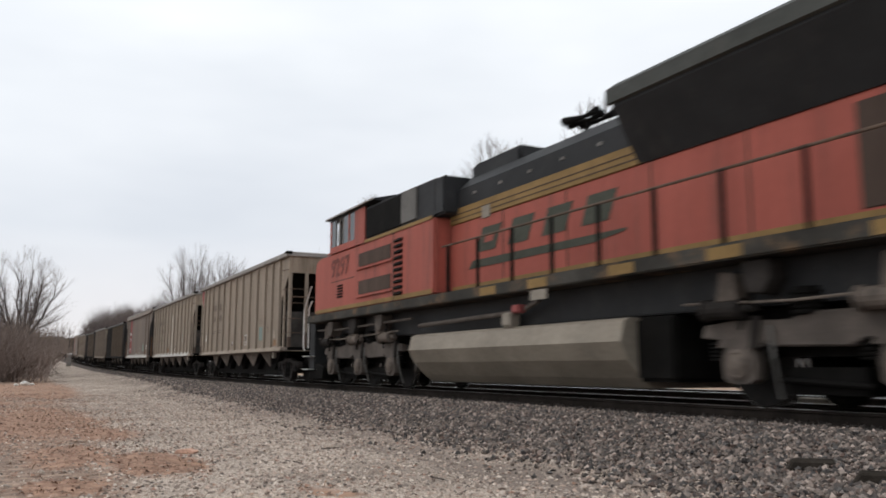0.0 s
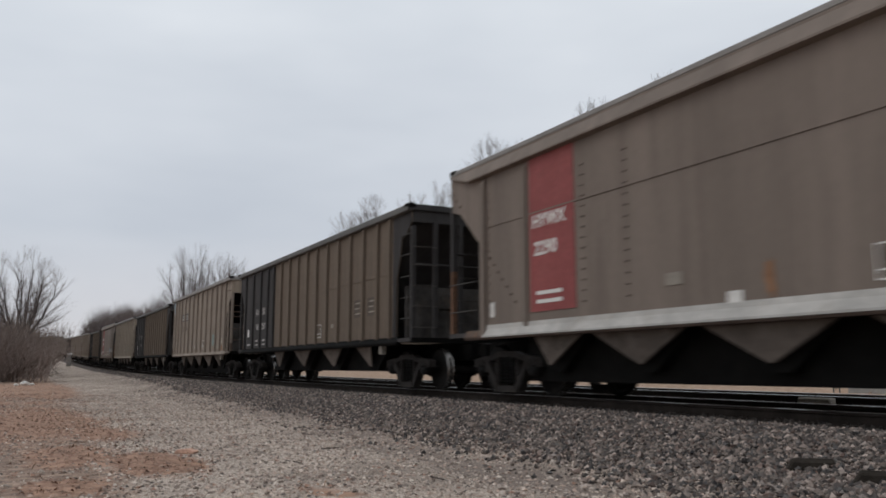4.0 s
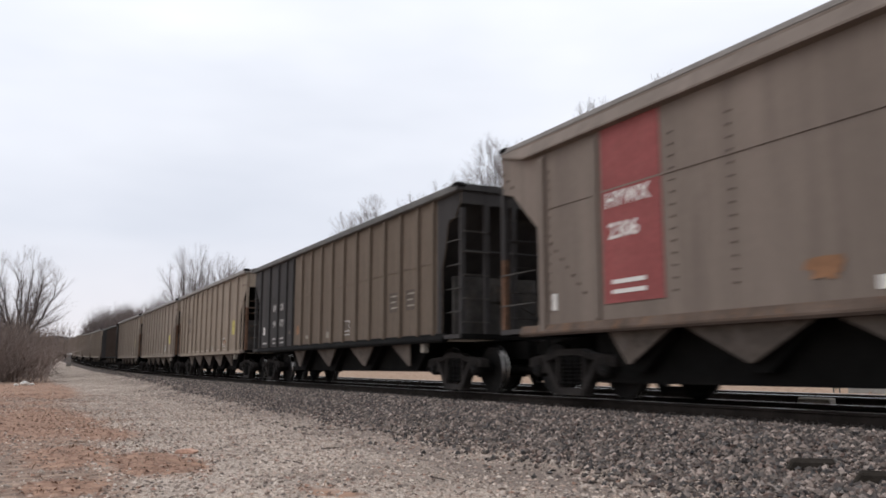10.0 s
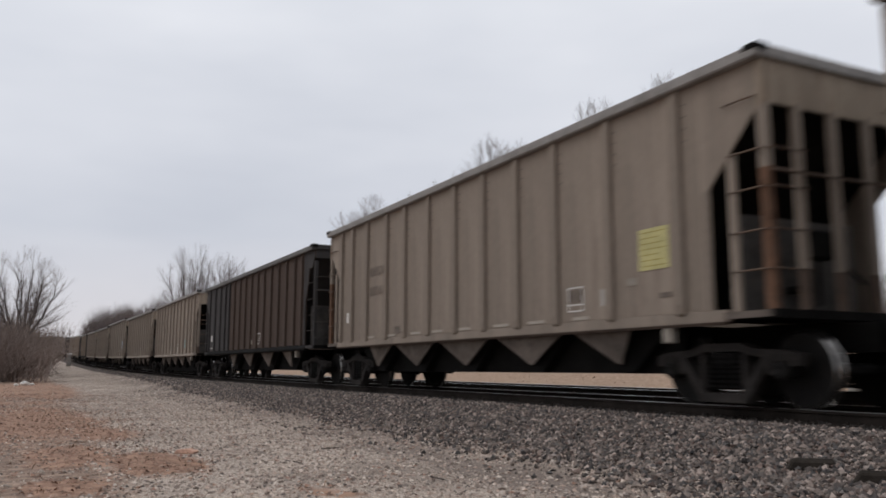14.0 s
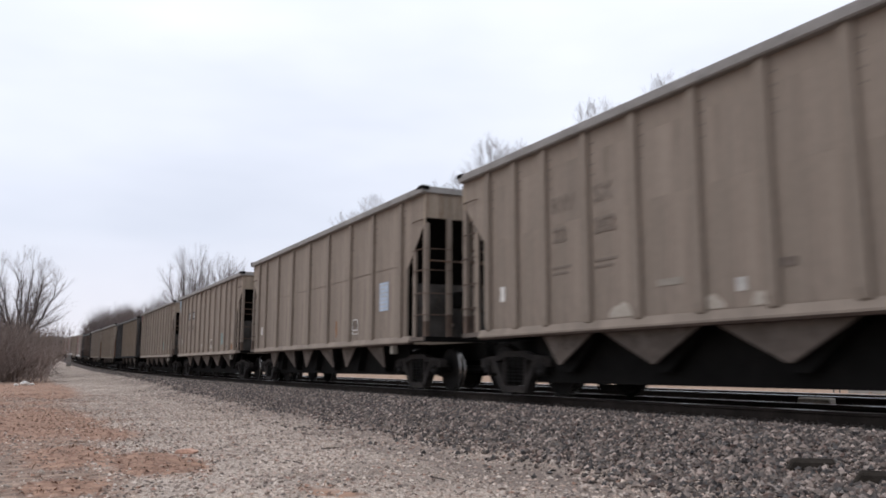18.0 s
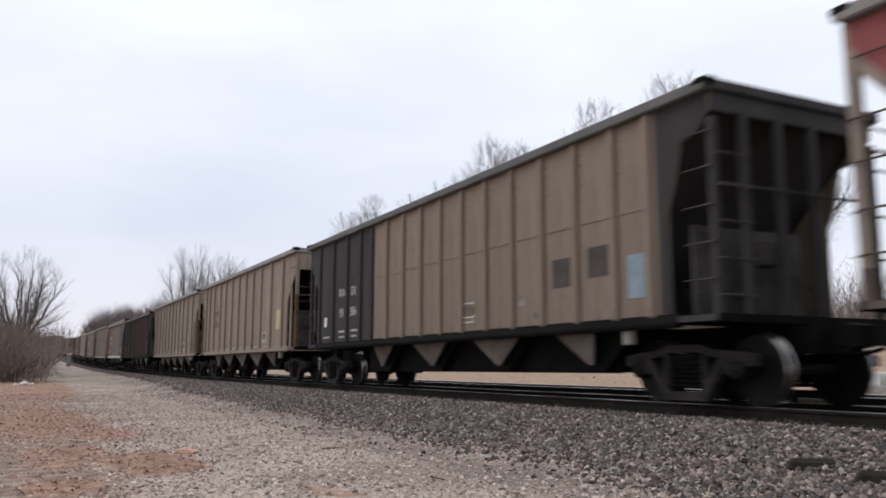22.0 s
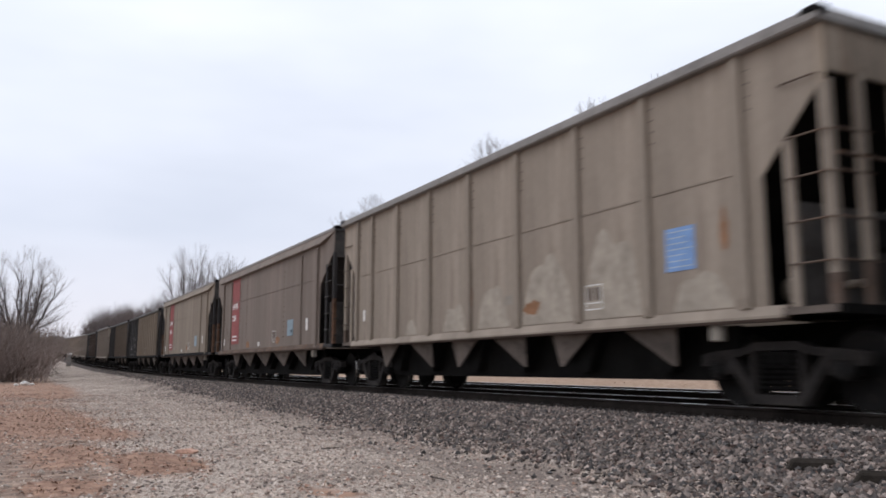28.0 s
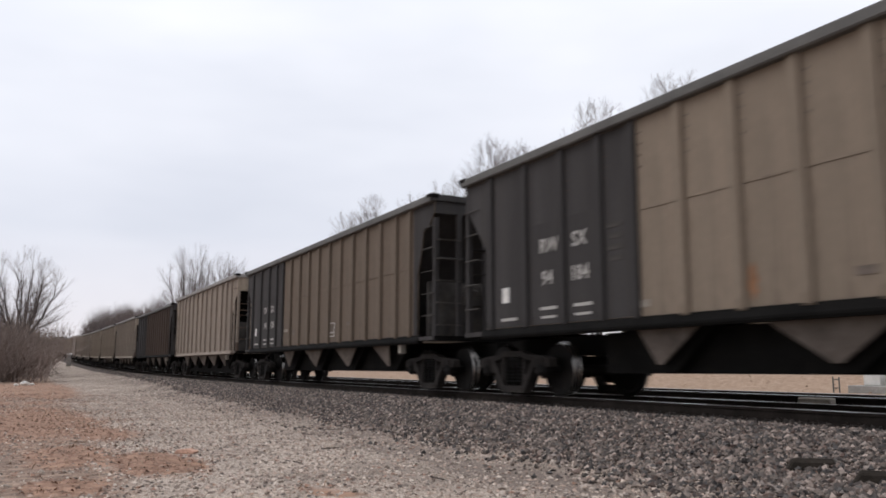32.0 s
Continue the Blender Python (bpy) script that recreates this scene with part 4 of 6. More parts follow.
            part("corner_angle", bm, END_TAN, car)
        # rungs run from an inner upright to the corner, then on round it to the first end post
        levels = {"smooth": (1.52, 1.96, 2.42, 2.84, 3.29), "slat": (1.55, 2.0, 2.46, 2.94, 3.39)}.get(style, (1.58, 2.03, 2.52, 2.97))
        if style == "smooth" and e < 0:
            levels = (1.53, 2.06)
        inner = {"smooth": 0.6, "slat": 0.58}.get(style, 0.53)
        upright = None if (style == "smooth" and e < 0) or style == "slat" else (e * (half - inner), 0.11 if rusted else 0.07, 1.12, 3.0 if rusted else 3.35)
        steel = RUSTY if rusted else GRIME
        holder = car
        if upright:
            x, w, z0, z1 = upright
            bm = bmesh.new()
            box(bm, x - w / 2, x + w / 2, -HALF - 0.03, -HALF + 0.02, z0, z1)
            holder = part("ladder", bm, paint if rusted else ends, car, "flat steel ladder upright")
        rungs(holder, (e * (half - {"slat": 0.5, "smooth": 1.1 if e < 0 else inner}.get(style, inner)), -HALF - 0.01), (e * (half - 0.03), -HALF - 0.01), levels, (0, -0.05), steel, far=far)
        if rusted:
            rungs(car, (e * (half - 0.56), -HALF - 0.012), (e * (half - 0.12), -HALF - 0.012), (3.6,), (0, -0.05), RUSTY, "grab_iron")
        rungs(car, (e * half, -HALF + 0.02), (e * half, -0.95 if e > 0 else -0.32), levels if rusted else (1.35, 1.8, 2.25, 2.7, 3.1), (e * 0.06, 0), steel, "end_rung", far)
        bm = bmesh.new()
        box(bm, e * (half - 0.06) - 0.12, e * (half - 0.06) + 0.12, -HALF - 0.142 + lean, -HALF + 0.06 + lean, top - 0.07, top + 0.025)
        bevel(bm, 0.02)
        part("corner_cap", bm, UNDER, car, "dark greasy corner cap on the rim")
        # coupler
        bm = bmesh.new()
        k = half - (0.45 if style == "smooth" and e > 0 else 0.0)
        box(bm, e * (k + 0.30) - 0.42, e * (k + 0.30) + 0.42, -0.1, 0.1, 0.76, 0.94)
        prism(bm, [(e * (k + 0.60), 0.70), (e * (k + 0.84), 0.74), (e * (k + 0.84), 0.98), (e * (k + 0.60), 1.02)][::e], -0.17, 0.15)
        part("coupler", bm, UNDER, car)
        bm = bmesh.new()
        tube(bm, (e * (half - 0.1), 0.35, 0.95), (e * (half + 0.35), 0.4, 0.62), 0.03, seg=6)
        tube(bm, (e * (half + 0.35), 0.4, 0.62), (e * (half + 0.8), 0.3, 0.72), 0.03, seg=6)
        part("air_hose", bm, UNDER, car)
        # a small bright box on the sill by the truck
    bm = bmesh.new()
    box(bm, half - 1.82, half - 1.65, -HALF - 0.02, -HALF + 0.1, sill - 0.25, sill - 0.04)
    bevel(bm, 0.015)
    part("jacking_pad", bm, PALE, car, "pale dusty jacking pad")
    # brake gear on the forward end platform
    bm = bmesh.new()
    tube(bm, (half - 1.25, -0.75, 1.4), (half - 0.55, -0.75, 1.4), 0.15, seg=14)
    tube(bm, (half - 0.55, -0.75, 1.4), (half - 0.3, -0.75, 1.4), 0.05, seg=8)
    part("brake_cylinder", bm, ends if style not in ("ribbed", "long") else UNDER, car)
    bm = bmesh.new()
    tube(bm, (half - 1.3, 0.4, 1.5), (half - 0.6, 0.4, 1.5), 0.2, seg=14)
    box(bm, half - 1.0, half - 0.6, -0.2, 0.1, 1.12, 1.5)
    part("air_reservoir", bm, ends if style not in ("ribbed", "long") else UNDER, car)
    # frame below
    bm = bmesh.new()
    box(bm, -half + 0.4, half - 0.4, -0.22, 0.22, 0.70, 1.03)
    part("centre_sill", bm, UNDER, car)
    pockets = [-2.9, -0.22, 2.46, 5.15] if style == "slat" else [-4.42, -2.25, -0.03, 2.25, 4.54]
    shapes = []
    for x in pockets:
        w0, w1, z1 = (1.08, 0.03, 0.53) if style != "slat" else (0.9, 0.05, 0.52)
        wa = w0 if x > pockets[0] else 0.36           # the outermost sheets are cut steep towards the trucks
        wb = w0 if x < pockets[-1] else (0.36 if style != "slat" else 0.2)
        shapes.append((x, [(x - w1, z1), (x + w1, z1), (x + wb, sill + 0.01), (x - wa, sill + 0.01)]))
    if style == "wide":                                # here the pockets stand in pairs, back to back
        shapes = []
        for x, d in ((2.35, -1), (4.85, 1), (5.95, -1), (8.4, 1), (9.4, -1), (12.0, 1)):
            x -= half
            shapes.append((x - 0.4 * d, [(x, 0.5), (x - 0.06 * d, 0.5), (x - 1.02 * d, sill + 0.01), (x + 0.1 * d, sill + 0.01)]))
    for x, o in shapes:
        for sd in (-1, 1):
            bm = bmesh.new()
            prism(bm, o, 0.0, 0.03)
            for v in bm.verts:      # the sheet leans in towards its foot
                v.co.y = sd * (HALF - 0.08 - 0.09 * (sill - v.co.z) / 0.5 - v.co.y)
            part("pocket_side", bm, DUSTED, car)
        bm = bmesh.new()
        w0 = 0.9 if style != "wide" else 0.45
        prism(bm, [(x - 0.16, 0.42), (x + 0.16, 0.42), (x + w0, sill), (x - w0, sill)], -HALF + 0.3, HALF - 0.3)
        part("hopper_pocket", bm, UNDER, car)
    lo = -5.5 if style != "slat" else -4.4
    # long near-black sheets added to stand for the deep shade among the chutes
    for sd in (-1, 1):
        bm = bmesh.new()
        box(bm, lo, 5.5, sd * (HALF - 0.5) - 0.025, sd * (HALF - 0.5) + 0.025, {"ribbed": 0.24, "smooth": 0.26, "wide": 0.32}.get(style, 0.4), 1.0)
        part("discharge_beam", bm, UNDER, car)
    x_truck = half - {"slat": 1.04, "smooth": 1.45}.get(style, 1.18)
    truck(car, -x_truck, wheels, far)
    truck(car, x_truck, wheels, far)
    return car, wheels, half, top


# ---- markings on the cars ----
def plate(car, name, material, x, z, w, h, label="", bars=0, bar_mat=None, half=0.0, y=None):
    """A thin painted or stuck panel on the near side; x runs from the car's rear top corner."""
    bm = bmesh.new()
    box(bm, -w / 2, w / 2, -0.003, 0.003, -h / 2, h / 2)
    ob = part(name, bm, material, car, label, (x - half, (-HALF - 0.022) if y is None else y, z))
    if bars:
        for k in range(bars):
            bm = bmesh.new()
            zz = -h / 2 + (k + 0.7) * h / (bars + 0.4)
            box(bm, -w * 0.42, w * (0.42 - 0.12 * (k % 3)), -0.0055, -0.003, zz - h * 0.1 / bars, zz + h * 0.1 / bars)
            part("unreadable_line", bm, bar_mat or INK, ob)
    return ob


def wording(car, words, x, z, size, material, half):
    return part("lettering", text_mesh(words, size, material, 0.006), None, car, at=(x - half, -HALF - 0.026, z))


def triangle(car, material, half, top):
    bm = bmesh.new()
    prism(bm, [(0.06, top - 0.16), (0.06, 3.75), (0.95, 2.75), (0.95, top - 0.16)], -0.003, 0.003)
    part("corner_triangle", bm, material, car, "painted corner triangle", (-half, -HALF - 0.020, 0))


def frame_box(car, x, z, half):
    """An outlined data panel."""
    bm = bmesh.new()
    for a in ((-0.19, 0.19, 0.168, 0.185), (-0.19, 0.19, -0.092, -0.075), (-0.19, 0.19, -0.185, -0.168), (-0.19, -0.173, -0.185, 0.185), (0.173, 0.19, -0.185, 0.185)):
        box(bm, a[0], a[1], -0.004, 0.0, a[2], a[3])
    ob = part("data_panel", bm, WHITE, car, "white outlined data panel", (x - half, -HALF - 0.020, z))
    bm = bmesh.new()
    box(bm, -0.15, -0.02, -0.003, 0.0, -0.05, 0.14)
    box(bm, 0.03, 0.15, -0.003, 0.0, -0.05, 0.14)
    part("panel_mark", bm, INK, ob)


# ---- the train: rear top corner of each car at the start, style, paint ----
TRAIN = [(-39.72, "ribbed", TAN_L), (-55.79, "ribbed", TAN_L), (-71.92, "smooth", SMOOTH), (-89.6, "slat", BROWN), (-105.71, "ribbed", TAN), (-123.07, "slat", BROWN),
         (-139.05, "ribbed", TAN_L), (-155.05, "smooth", SMOOTH), (-172.4, "slat", BROWN), (-188.64, "long", TAN_C), (-204.65, "long", TAN), (-221.08, "long", TAN_B),
         (-238.3, "slat", OXIDE), (-254.77, "ribbed", TAN_B), (-270.8, "ribbed", TAN_B), (-287.07, "wide", TAN_B), (-303.27, "ribbed", TAN), (-319.46, "ribbed", TAN),
         (-337.2, "slat", BROWN_L), (-353.55, "long", TAN_C), (-369.65, "long", TAN_B), (-387.4, "slat", OXIDE), (-403.07, "smooth", SMOOTH), (-418.7, "wide", TAN_L),
         (-434.61, "smooth", SMOOTH), (-450.58, "smooth", SMOOTH_B), (-467.75, "slat", BROWN_L), (-484.95, "slat", BROWN), (-501.1, "ribbed", TAN), (-518.5, "slat", OXIDE)]
kinds = random.Random(3)
while len(TRAIN) < 44:
    k = kinds.choice(["ribbed", "ribbed", "slat", "smooth", "ribbed"])
    TRAIN.append((TRAIN[-1][0] - (17.35 if k == "slat" else 16.15), k, {"slat": kinds.choice([BROWN, OXIDE]), "smooth": SMOOTH, "ribbed": kinds.choice([TAN, TAN_B, TAN_C])}[k]))
LABELS = {"ribbed": "dusty tan steel coal hopper car with vertical side ribs", "long": "tan coal hopper car with widely set ribs and a sticker", "wide": "grey-tan coal hopper car with wide panels and a seam",
          "smooth": "dusty smooth-sided coal hopper car with a red panel", "slat": "brown coal hopper car with close ribs and black ends"}
PROTO, CARS = {}, []
for i, (corner, style, paint) in enumerate(TRAIN):
    far = i >= 30                       # these stay far down the line
    key = (style, paint.name, far)
    if key not in PROTO:
        car, wheels, half, top = hopper(style, paint, BLACK if style == "slat" and paint is not OXIDE else (BLACK if style == "slat" else None), far)
        PROTO[key] = (car, half, top)
    else:
        src, half, top = PROTO[key]
        car = copy_thing(src, Matrix())
        wheels = [o for o in car.children_recursive if o.name.startswith("wheelset")]
    tagged(car, LABELS[style], "hopper car", "coal hopper cars of the train")
    CARS.append((car, wheels, half, top, corner + half, style))


def marks(i):
    car, wheels, half, top, x0, style = CARS[i - 1]
    return car, half, top


def common(i, dots=True):
    """What every car carries: a white tag by the rear, an outlined panel, a few small plates."""
    car, half, top = marks(i)
    style = CARS[i - 1][5]
    if style == "smooth":
        plate(car, "white_tag", WHITE, 1.62, 1.5, 0.12, 0.26, "small white tag", half=half)
    elif style == "slat":
        plate(car, "white_tag", WHITE, 1.45, 1.72, 0.22, 0.26, "small white tag", half=half)
        plate(car, "white_label", STRIPE, 1.55, 1.3, 0.5, 0.05, half=half, y=-HALF - 0.024)
    else:
        plate(car, "white_tag", WHITE, 1.45, 1.75, 0.13, 0.26, "small white tag", half=half)
    if dots:
        frame_box(car, {"ribbed": 8.95, "long": 11.25, "wide": 10.55, "slat": 9.65, "smooth": 9.2}[style], 1.5, half)


for i in range(1, 29):
    common(i)


def road(i, letters, digits, x=2.6, z=2.75, size=0.5, ink=None, gap=0.95):
    """Reporting mark over the running number, split by a rib."""
    car, half, top = marks(i)
    ink = ink or INK
    wording(car, letters[:2], x, z, size, ink, half)
    wording(car, letters[2:], x + gap, z, size, ink, half)
    k = 2 if len(digits) > 4 else len(digits) // 2
    wording(car, digits[:k], x + 0.05, z - size * 1.25, size * 0.9, ink, half)
    wording(car, digits[k:], x + gap, z - size * 1.25, size * 0.9, ink, half)
    for q in range(2):
        plate(car, "unreadable_line", ink, x + 0.25 + q * gap, z - size * 2.35, 0.5, 0.035, half=half)
        plate(car, "unreadable_line", ink, x + 0.2 + q * gap, z - size * 2.6, 0.42, 0.03, half=half)


# reporting marks that can be read
for i, n in ((1, "251064"), (2, "22403"), (7, "25277"), (14, "252282"), (15, "22282"), (18, "25366")):
    road(i, "RWSX", n, 2.98, 2.9, 0.37, FAINT if i in (14, 15, 18) else INK, 1.08)
for i, n in ((10, "23781"), (11, "23944"), (12, "23716"), (20, "23236"), (21, "22234")):
    car, half, top = marks(i)
    ink = INK if i == 20 else FAINT
    wording(car, "RWSX", 2.93, 2.66, 0.31, ink, half)
    wording(car, n, 2.95, 2.2, 0.3, ink, half)
for i, n in ((5, "3284"), (17, "53285")):
    car, half, top = marks(i)
    for q, w in enumerate(("GB", "RX")):
        plate(car, "name_plate", INK_B, 3.33 + q * 1.08, 2.99, 0.6, 0.38, "black plate with white letters", half=half)
        wording(car, w, 3.08 + q * 1.08, 2.87, 0.34, STRIPE, half)
    wording(car, n[:-2], 3.05, 2.3, 0.34, INK, half)
    wording(car, n[-2:], 4.15, 2.3, 0.34, INK, half)
    triangle(car, SKYBLUE, half, top)
for i in (1, 7, 18):
    car, half, top = marks(i)
    triangle(car, RED, half, top)
for i, n in ((4, "94297"), (6, "94037"), (9, "94177"), (19, "93386"), (22, "94201"), (27, "94184"), (28, "94108")):
    car, half, top = marks(i)
    for q, w in enumerate(("RW", "SX")):
        plate(car, "black_patch", BLACK, 2.65 + q * 1.0, 2.05, 0.74, 1.5, half=half, y=-HALF - 0.024)
    for q, (a, b) in enumerate(((0, 2), (2, 4))):
        part("lettering", text_mesh("RWSX"[a:b], 0.32, STRIPE, 0.005), None, car, at=(2.52 + q * 0.88 - half, -HALF - 0.030, 2.32))
    part("lettering", text_mesh(n[:2], 0.32, STRIPE, 0.005), None, car, at=(2.57 - half, -HALF - 0.030, 1.8))
    part("lettering", text_mesh(n[2:], 0.32, STRIPE, 0.005), None, car, at=(3.34 - half, -HALF - 0.030, 1.8))
    for q in range(2):
        plate(car, "unreadable_line", STRIPE, 2.75 + q * 0.9, 1.42, 0.45, 0.05, half=half, y=-HALF - 0.028)
        plate(car, "unreadable_line", STRIPE, 2.75 + q * 0.9, 1.28, 0.4, 0.04, half=half, y=-HALF - 0.028)
    for q in range(4):
        plate(car, "unreadable_line", GRIME, 4.42 + 0.02 * (q % 2), 2.5 - q * 0.16, 0.36 - 0.08 * (q % 2), 0.07, half=half, y=-HALF - 0.026)
    if i in (4, 6, 9, 19):
        for q in range(2):
            notice = plate(car, "dark_notice", NOTICE if i == 19 else NOTICE_B, 12.75 + q * 0.91, 1.94 + (0.08 * q if i == 19 else 0), 0.68, 0.44, "painted-over dark notice panel", half=half)
            if i != 19:
                for k, w in enumerate((0.42, 0.3, 0.46)):
                    bm = bmesh.new()
                    box(bm, -0.25, -0.25 + w * 0.9, -0.006, -0.003, 0.12 - k * 0.13, 0.155 - k * 0.13)
                    part("unreadable_line", bm, PALE, notice)
for i, n in ((3, "2290"), (8, "2306"), (23, "2058"), (25, "2281"), (26, "2634")):
    car, half, top = marks(i)
    plate(car, "red_panel", RED, 3.48, 2.68, 1.25, 2.6, "faded red painted panel", half=half)
    part("lettering", text_mesh("HYWX", 0.3, WHITE, 0.008), None, car, at=(2.95 - half, -HALF - 0.030, 2.76))
    part("lettering", text_mesh(n, 0.32, WHITE, 0.008), None, car, at=(3.0 - half, -HALF - 0.030, 2.3))
    for q in range(2):
        plate(car, "unreadable_line", WHITE, 3.4, 1.68 - q * 0.14, 0.7, 0.06, half=half, y=-HALF - 0.028)
    plate(car, "sky_sticker", TEAL if i == 3 else SKYBLUE, 11.05, 1.72, 0.62, 0.5, "faded pale blue sticker", half=half)
    plate(car, "white_label", WHITE, 7.2, 1.3, 0.22, 0.14, half=half)
    plate(car, "white_label", WHITE, 12.75, 1.75, 0.16, 0.36, half=half)
def pale_sill(i):
    """A sill that has been painted over in a pale colour."""
    car, half, top = marks(i)
    bm = bmesh.new()
    y = -HALF
    prism_x(bm, [(y - 0.02, 1.02), (y - 0.09, 1.022), (y - 0.09, 1.052), (y - 0.034, 1.166), (y - 0.022, 1.24), (y - 0.014, 1.24), (y - 0.02, 1.16)], -half + 1.35, half - 1.38)
    part("pale_sill_paint", bm, STRIPE, car, "pale painted sill")


pale_sill(2)
pale_sill(3)
pale_sill(23)
car, half, top = marks(2)
plate(car, "white_label", WHITE, 1.6, 2.12, 0.34, 0.2, "torn white label", half=half)
plate(car, "white_label", STRIPE, 1.68, 1.86, 0.2, 0.26, half=half)
plate(car, "pale_panel", CLEAN, 7.8, 2.3, 0.9, 2.1, "cleaner pale panel between ribs", half=half)
for i, m, x, z, w, h in ((10, YELLOW, 13.0, 2.05, 0.58, 0.56), (11, YELLOW, 12.75, 2.0, 0.5, 0.5), (12, CREAM, 13.0, 2.05, 0.58, 0.56), (20, CREAM, 13.0, 2.05, 0.5, 0.62), (24, BLUE, 12.35, 1.98, 0.52, 0.56), (19, SKYBLUE, 14.45, 1.72, 0.46, 0.6), (6, PALE, 14.45, 1.75, 0.46, 0.5), (27, PALE, 14.45, 1.72, 0.46, 0.5),
                         (1, TEAL, 11.2, 1.66, 0.52, 0.48), (5, TEAL, 11.2, 1.66, 0.52, 0.48), (7, TEAL, 11.2, 1.66, 0.52, 0.48), (14, TEAL, 11.2, 1.66, 0.52, 0.48), (17, TEAL, 11.2, 1.66, 0.52, 0.48), (18, TEAL, 11.2, 1.66, 0.52, 0.48), (2, TEAL, 11.4, 1.95, 0.5, 0.5), (16, PALE_BLUE, 12.4, 2.12, 0.52, 0.66), (15, PALE, 12.1, 1.9, 0.5, 0.45), (21, PALE, 12.4, 1.9, 0.5, 0.5), (22, PALE, 13.9, 1.8, 0.5, 0.9)):
    car, half, top = marks(i)
    plate(car, "notice_sticker", m, x, z, w, h, "weathered notice sticker with faint lines", 7, {PALE.name: DUSTED, YELLOW.name: OLIVE, CREAM.name: OLIVE, PALE_BLUE.name: STRIPE, BLUE.name: PALE_BLUE}.get(m.name, SKYBLUE), half)
def smear(car, half, x, z, w, h, seed):
    """A rust stain with a ragged outline."""
    r = random.Random(seed)
    bm = bmesh.new()
    pts = []
    for k in range(22):
        a = k * math.tau / 22
        q = 0.6 + 0.45 * r.random()
        pts.append((math.cos(a) * w / 2 * q, math.sin(a) * h / 2 * q))
    prism(bm, pts, -0.001, 0.001)
    part("rust_stain", bm, ORANGE, car, "orange rust stain", (x - half, -HALF - 0.0225, z))


for i in range(1, 29):
    car, half, top = marks(i)
    if CARS[i - 1][5] == "ribbed":
        for q in range(3):
            plate(car, "unreadable_line", FAINT, 11.2 - 0.04 * q, 2.16 - 0.07 * q, 0.5 - 0.1 * (q % 2), 0.014, half=half)
            plate(car, "unreadable_line", FAINT, 12.15, 1.84 - 0.08 * q, 0.44 + 0.06 * (q % 2), 0.016, half=half)
for i in (1, 5, 7, 14, 15, 17, 18):
    car, half, top = marks(i)
    plate(car, "pale_label", PATCH, 12.9, 1.58, 0.2, 0.24, "grimy pale label", half=half)
    plate(car, "white_label", STRIPE, 6.78, 1.44, 0.15, 0.16, half=half)
    if i not in (14, 15):
        plate(car, "orange_patch", PRIMER, 13.06, 1.3, 0.48, 0.2, "patch of orange primer", half=half)
# rust and paint dabs
dab = random.Random(9)
for i in range(1, 29):
    car, half, top = marks(i)
    style = CARS[i - 1][5]
    for q in range(dab.randint(2, 4)):
        m = dab.choice([ORANGE, PALE, PALE, ORANGE, INK])
        if m is ORANGE:
            w, h = (0.16, 0.5) if dab.random() < 0.5 else (0.55, 0.3)
        else:
            w, h = dab.choice([(0.3, 0.16), (0.2, 0.1), (0.45, 0.09)])
        if m is ORANGE:
            smear(car, half, dab.uniform(4.5, 13.0), dab.uniform(1.3, 1.65), w, h, i * 10 + q)
            continue
        plate(car, {PALE.name: "pale_label", INK.name: "dark_label"}[m.name], m, dab.uniform(4.5, 13.0), dab.uniform(1.3, 1.65), w, h, half=half)


def splash(car, half, x, w, h, seed, material):
    """A painted-over patch that stands on the sill, with a ragged upper edge."""
    r = random.Random(seed)
    bm = bmesh.new()
    n = 22
    pts = [(-w / 2, 1.18), (w / 2, 1.18)]
    for k in range(n + 1):
        u = 1 - 2 * k / n
        hump = (1 - abs(u) ** 3.0) * (0.72 + 0.3 * noise.noise((u * 1.6 + seed * 3.1, seed * 1.7, 0.5))) + 0.05 * (r.random() - 0.5)
        pts.append((u * w / 2 * (0.96 + 0.05 * r.random()), 1.22 + h * max(hump, 0.06)))
    prism(bm, pts, -0.002, 0.002)
    part("pale_patch", bm, material, car, "pale painted-over patch", (x - half, -HALF - 0.0195, 0))


car, half, top = marks(24)
for q, (x, w, h) in enumerate(((4.2, 0.55, 0.4), (6.2, 0.95, 0.65), (7.65, 1.1, 0.85), (9.35, 1.5, 1.45), (10.98, 1.4, 1.6), (12.7, 1.0, 0.6))):
    splash(car, half, x, w, h, q, PATCH)
for x, z, h in ((6.85, 1.75, 0.6), (8.45, 1.7, 0.5), (13.1, 2.1, 0.7)):
    smear(car, half, x, z, 0.14, h, int(x * 10))
for i in (14, 15, 21):
    car, half, top = marks(i)
    for q, x in enumerate((4.6, 6.3, 7.1, 8.9, 10.6)):
        splash(car, half, x, 0.5 - 0.08 * (q % 3), 0.2, 40 + q + i, CLEAN)
for i in (14, 15):     # the upper half of these sides has been washed
    car, half, top = marks(i)
    plate(car, "faded_panel", TAN, 7.25, 3.2, 11.9, 0.95, "slightly paler upper band", half=half, y=-HALF - 0.014)


# ---- the locomotive: its own x runs from the nose backwards along the travel ----
loco = new("diesel_locomotive")
tagged(loco, "dusty orange, black and yellow six-axle diesel freight locomotive", "locomotive")
LW = 1.5


def lbox(name, material, x0, x1, y0, y1, z0, z1, bev=0.03, label="", parent=None):
    bm = bmesh.new()
    box(bm, x0, x1, y0, y1, z0, z1)
    if bev:
        bevel(bm, bev, 2)
    return part(name, bm, material, parent or loco, label)


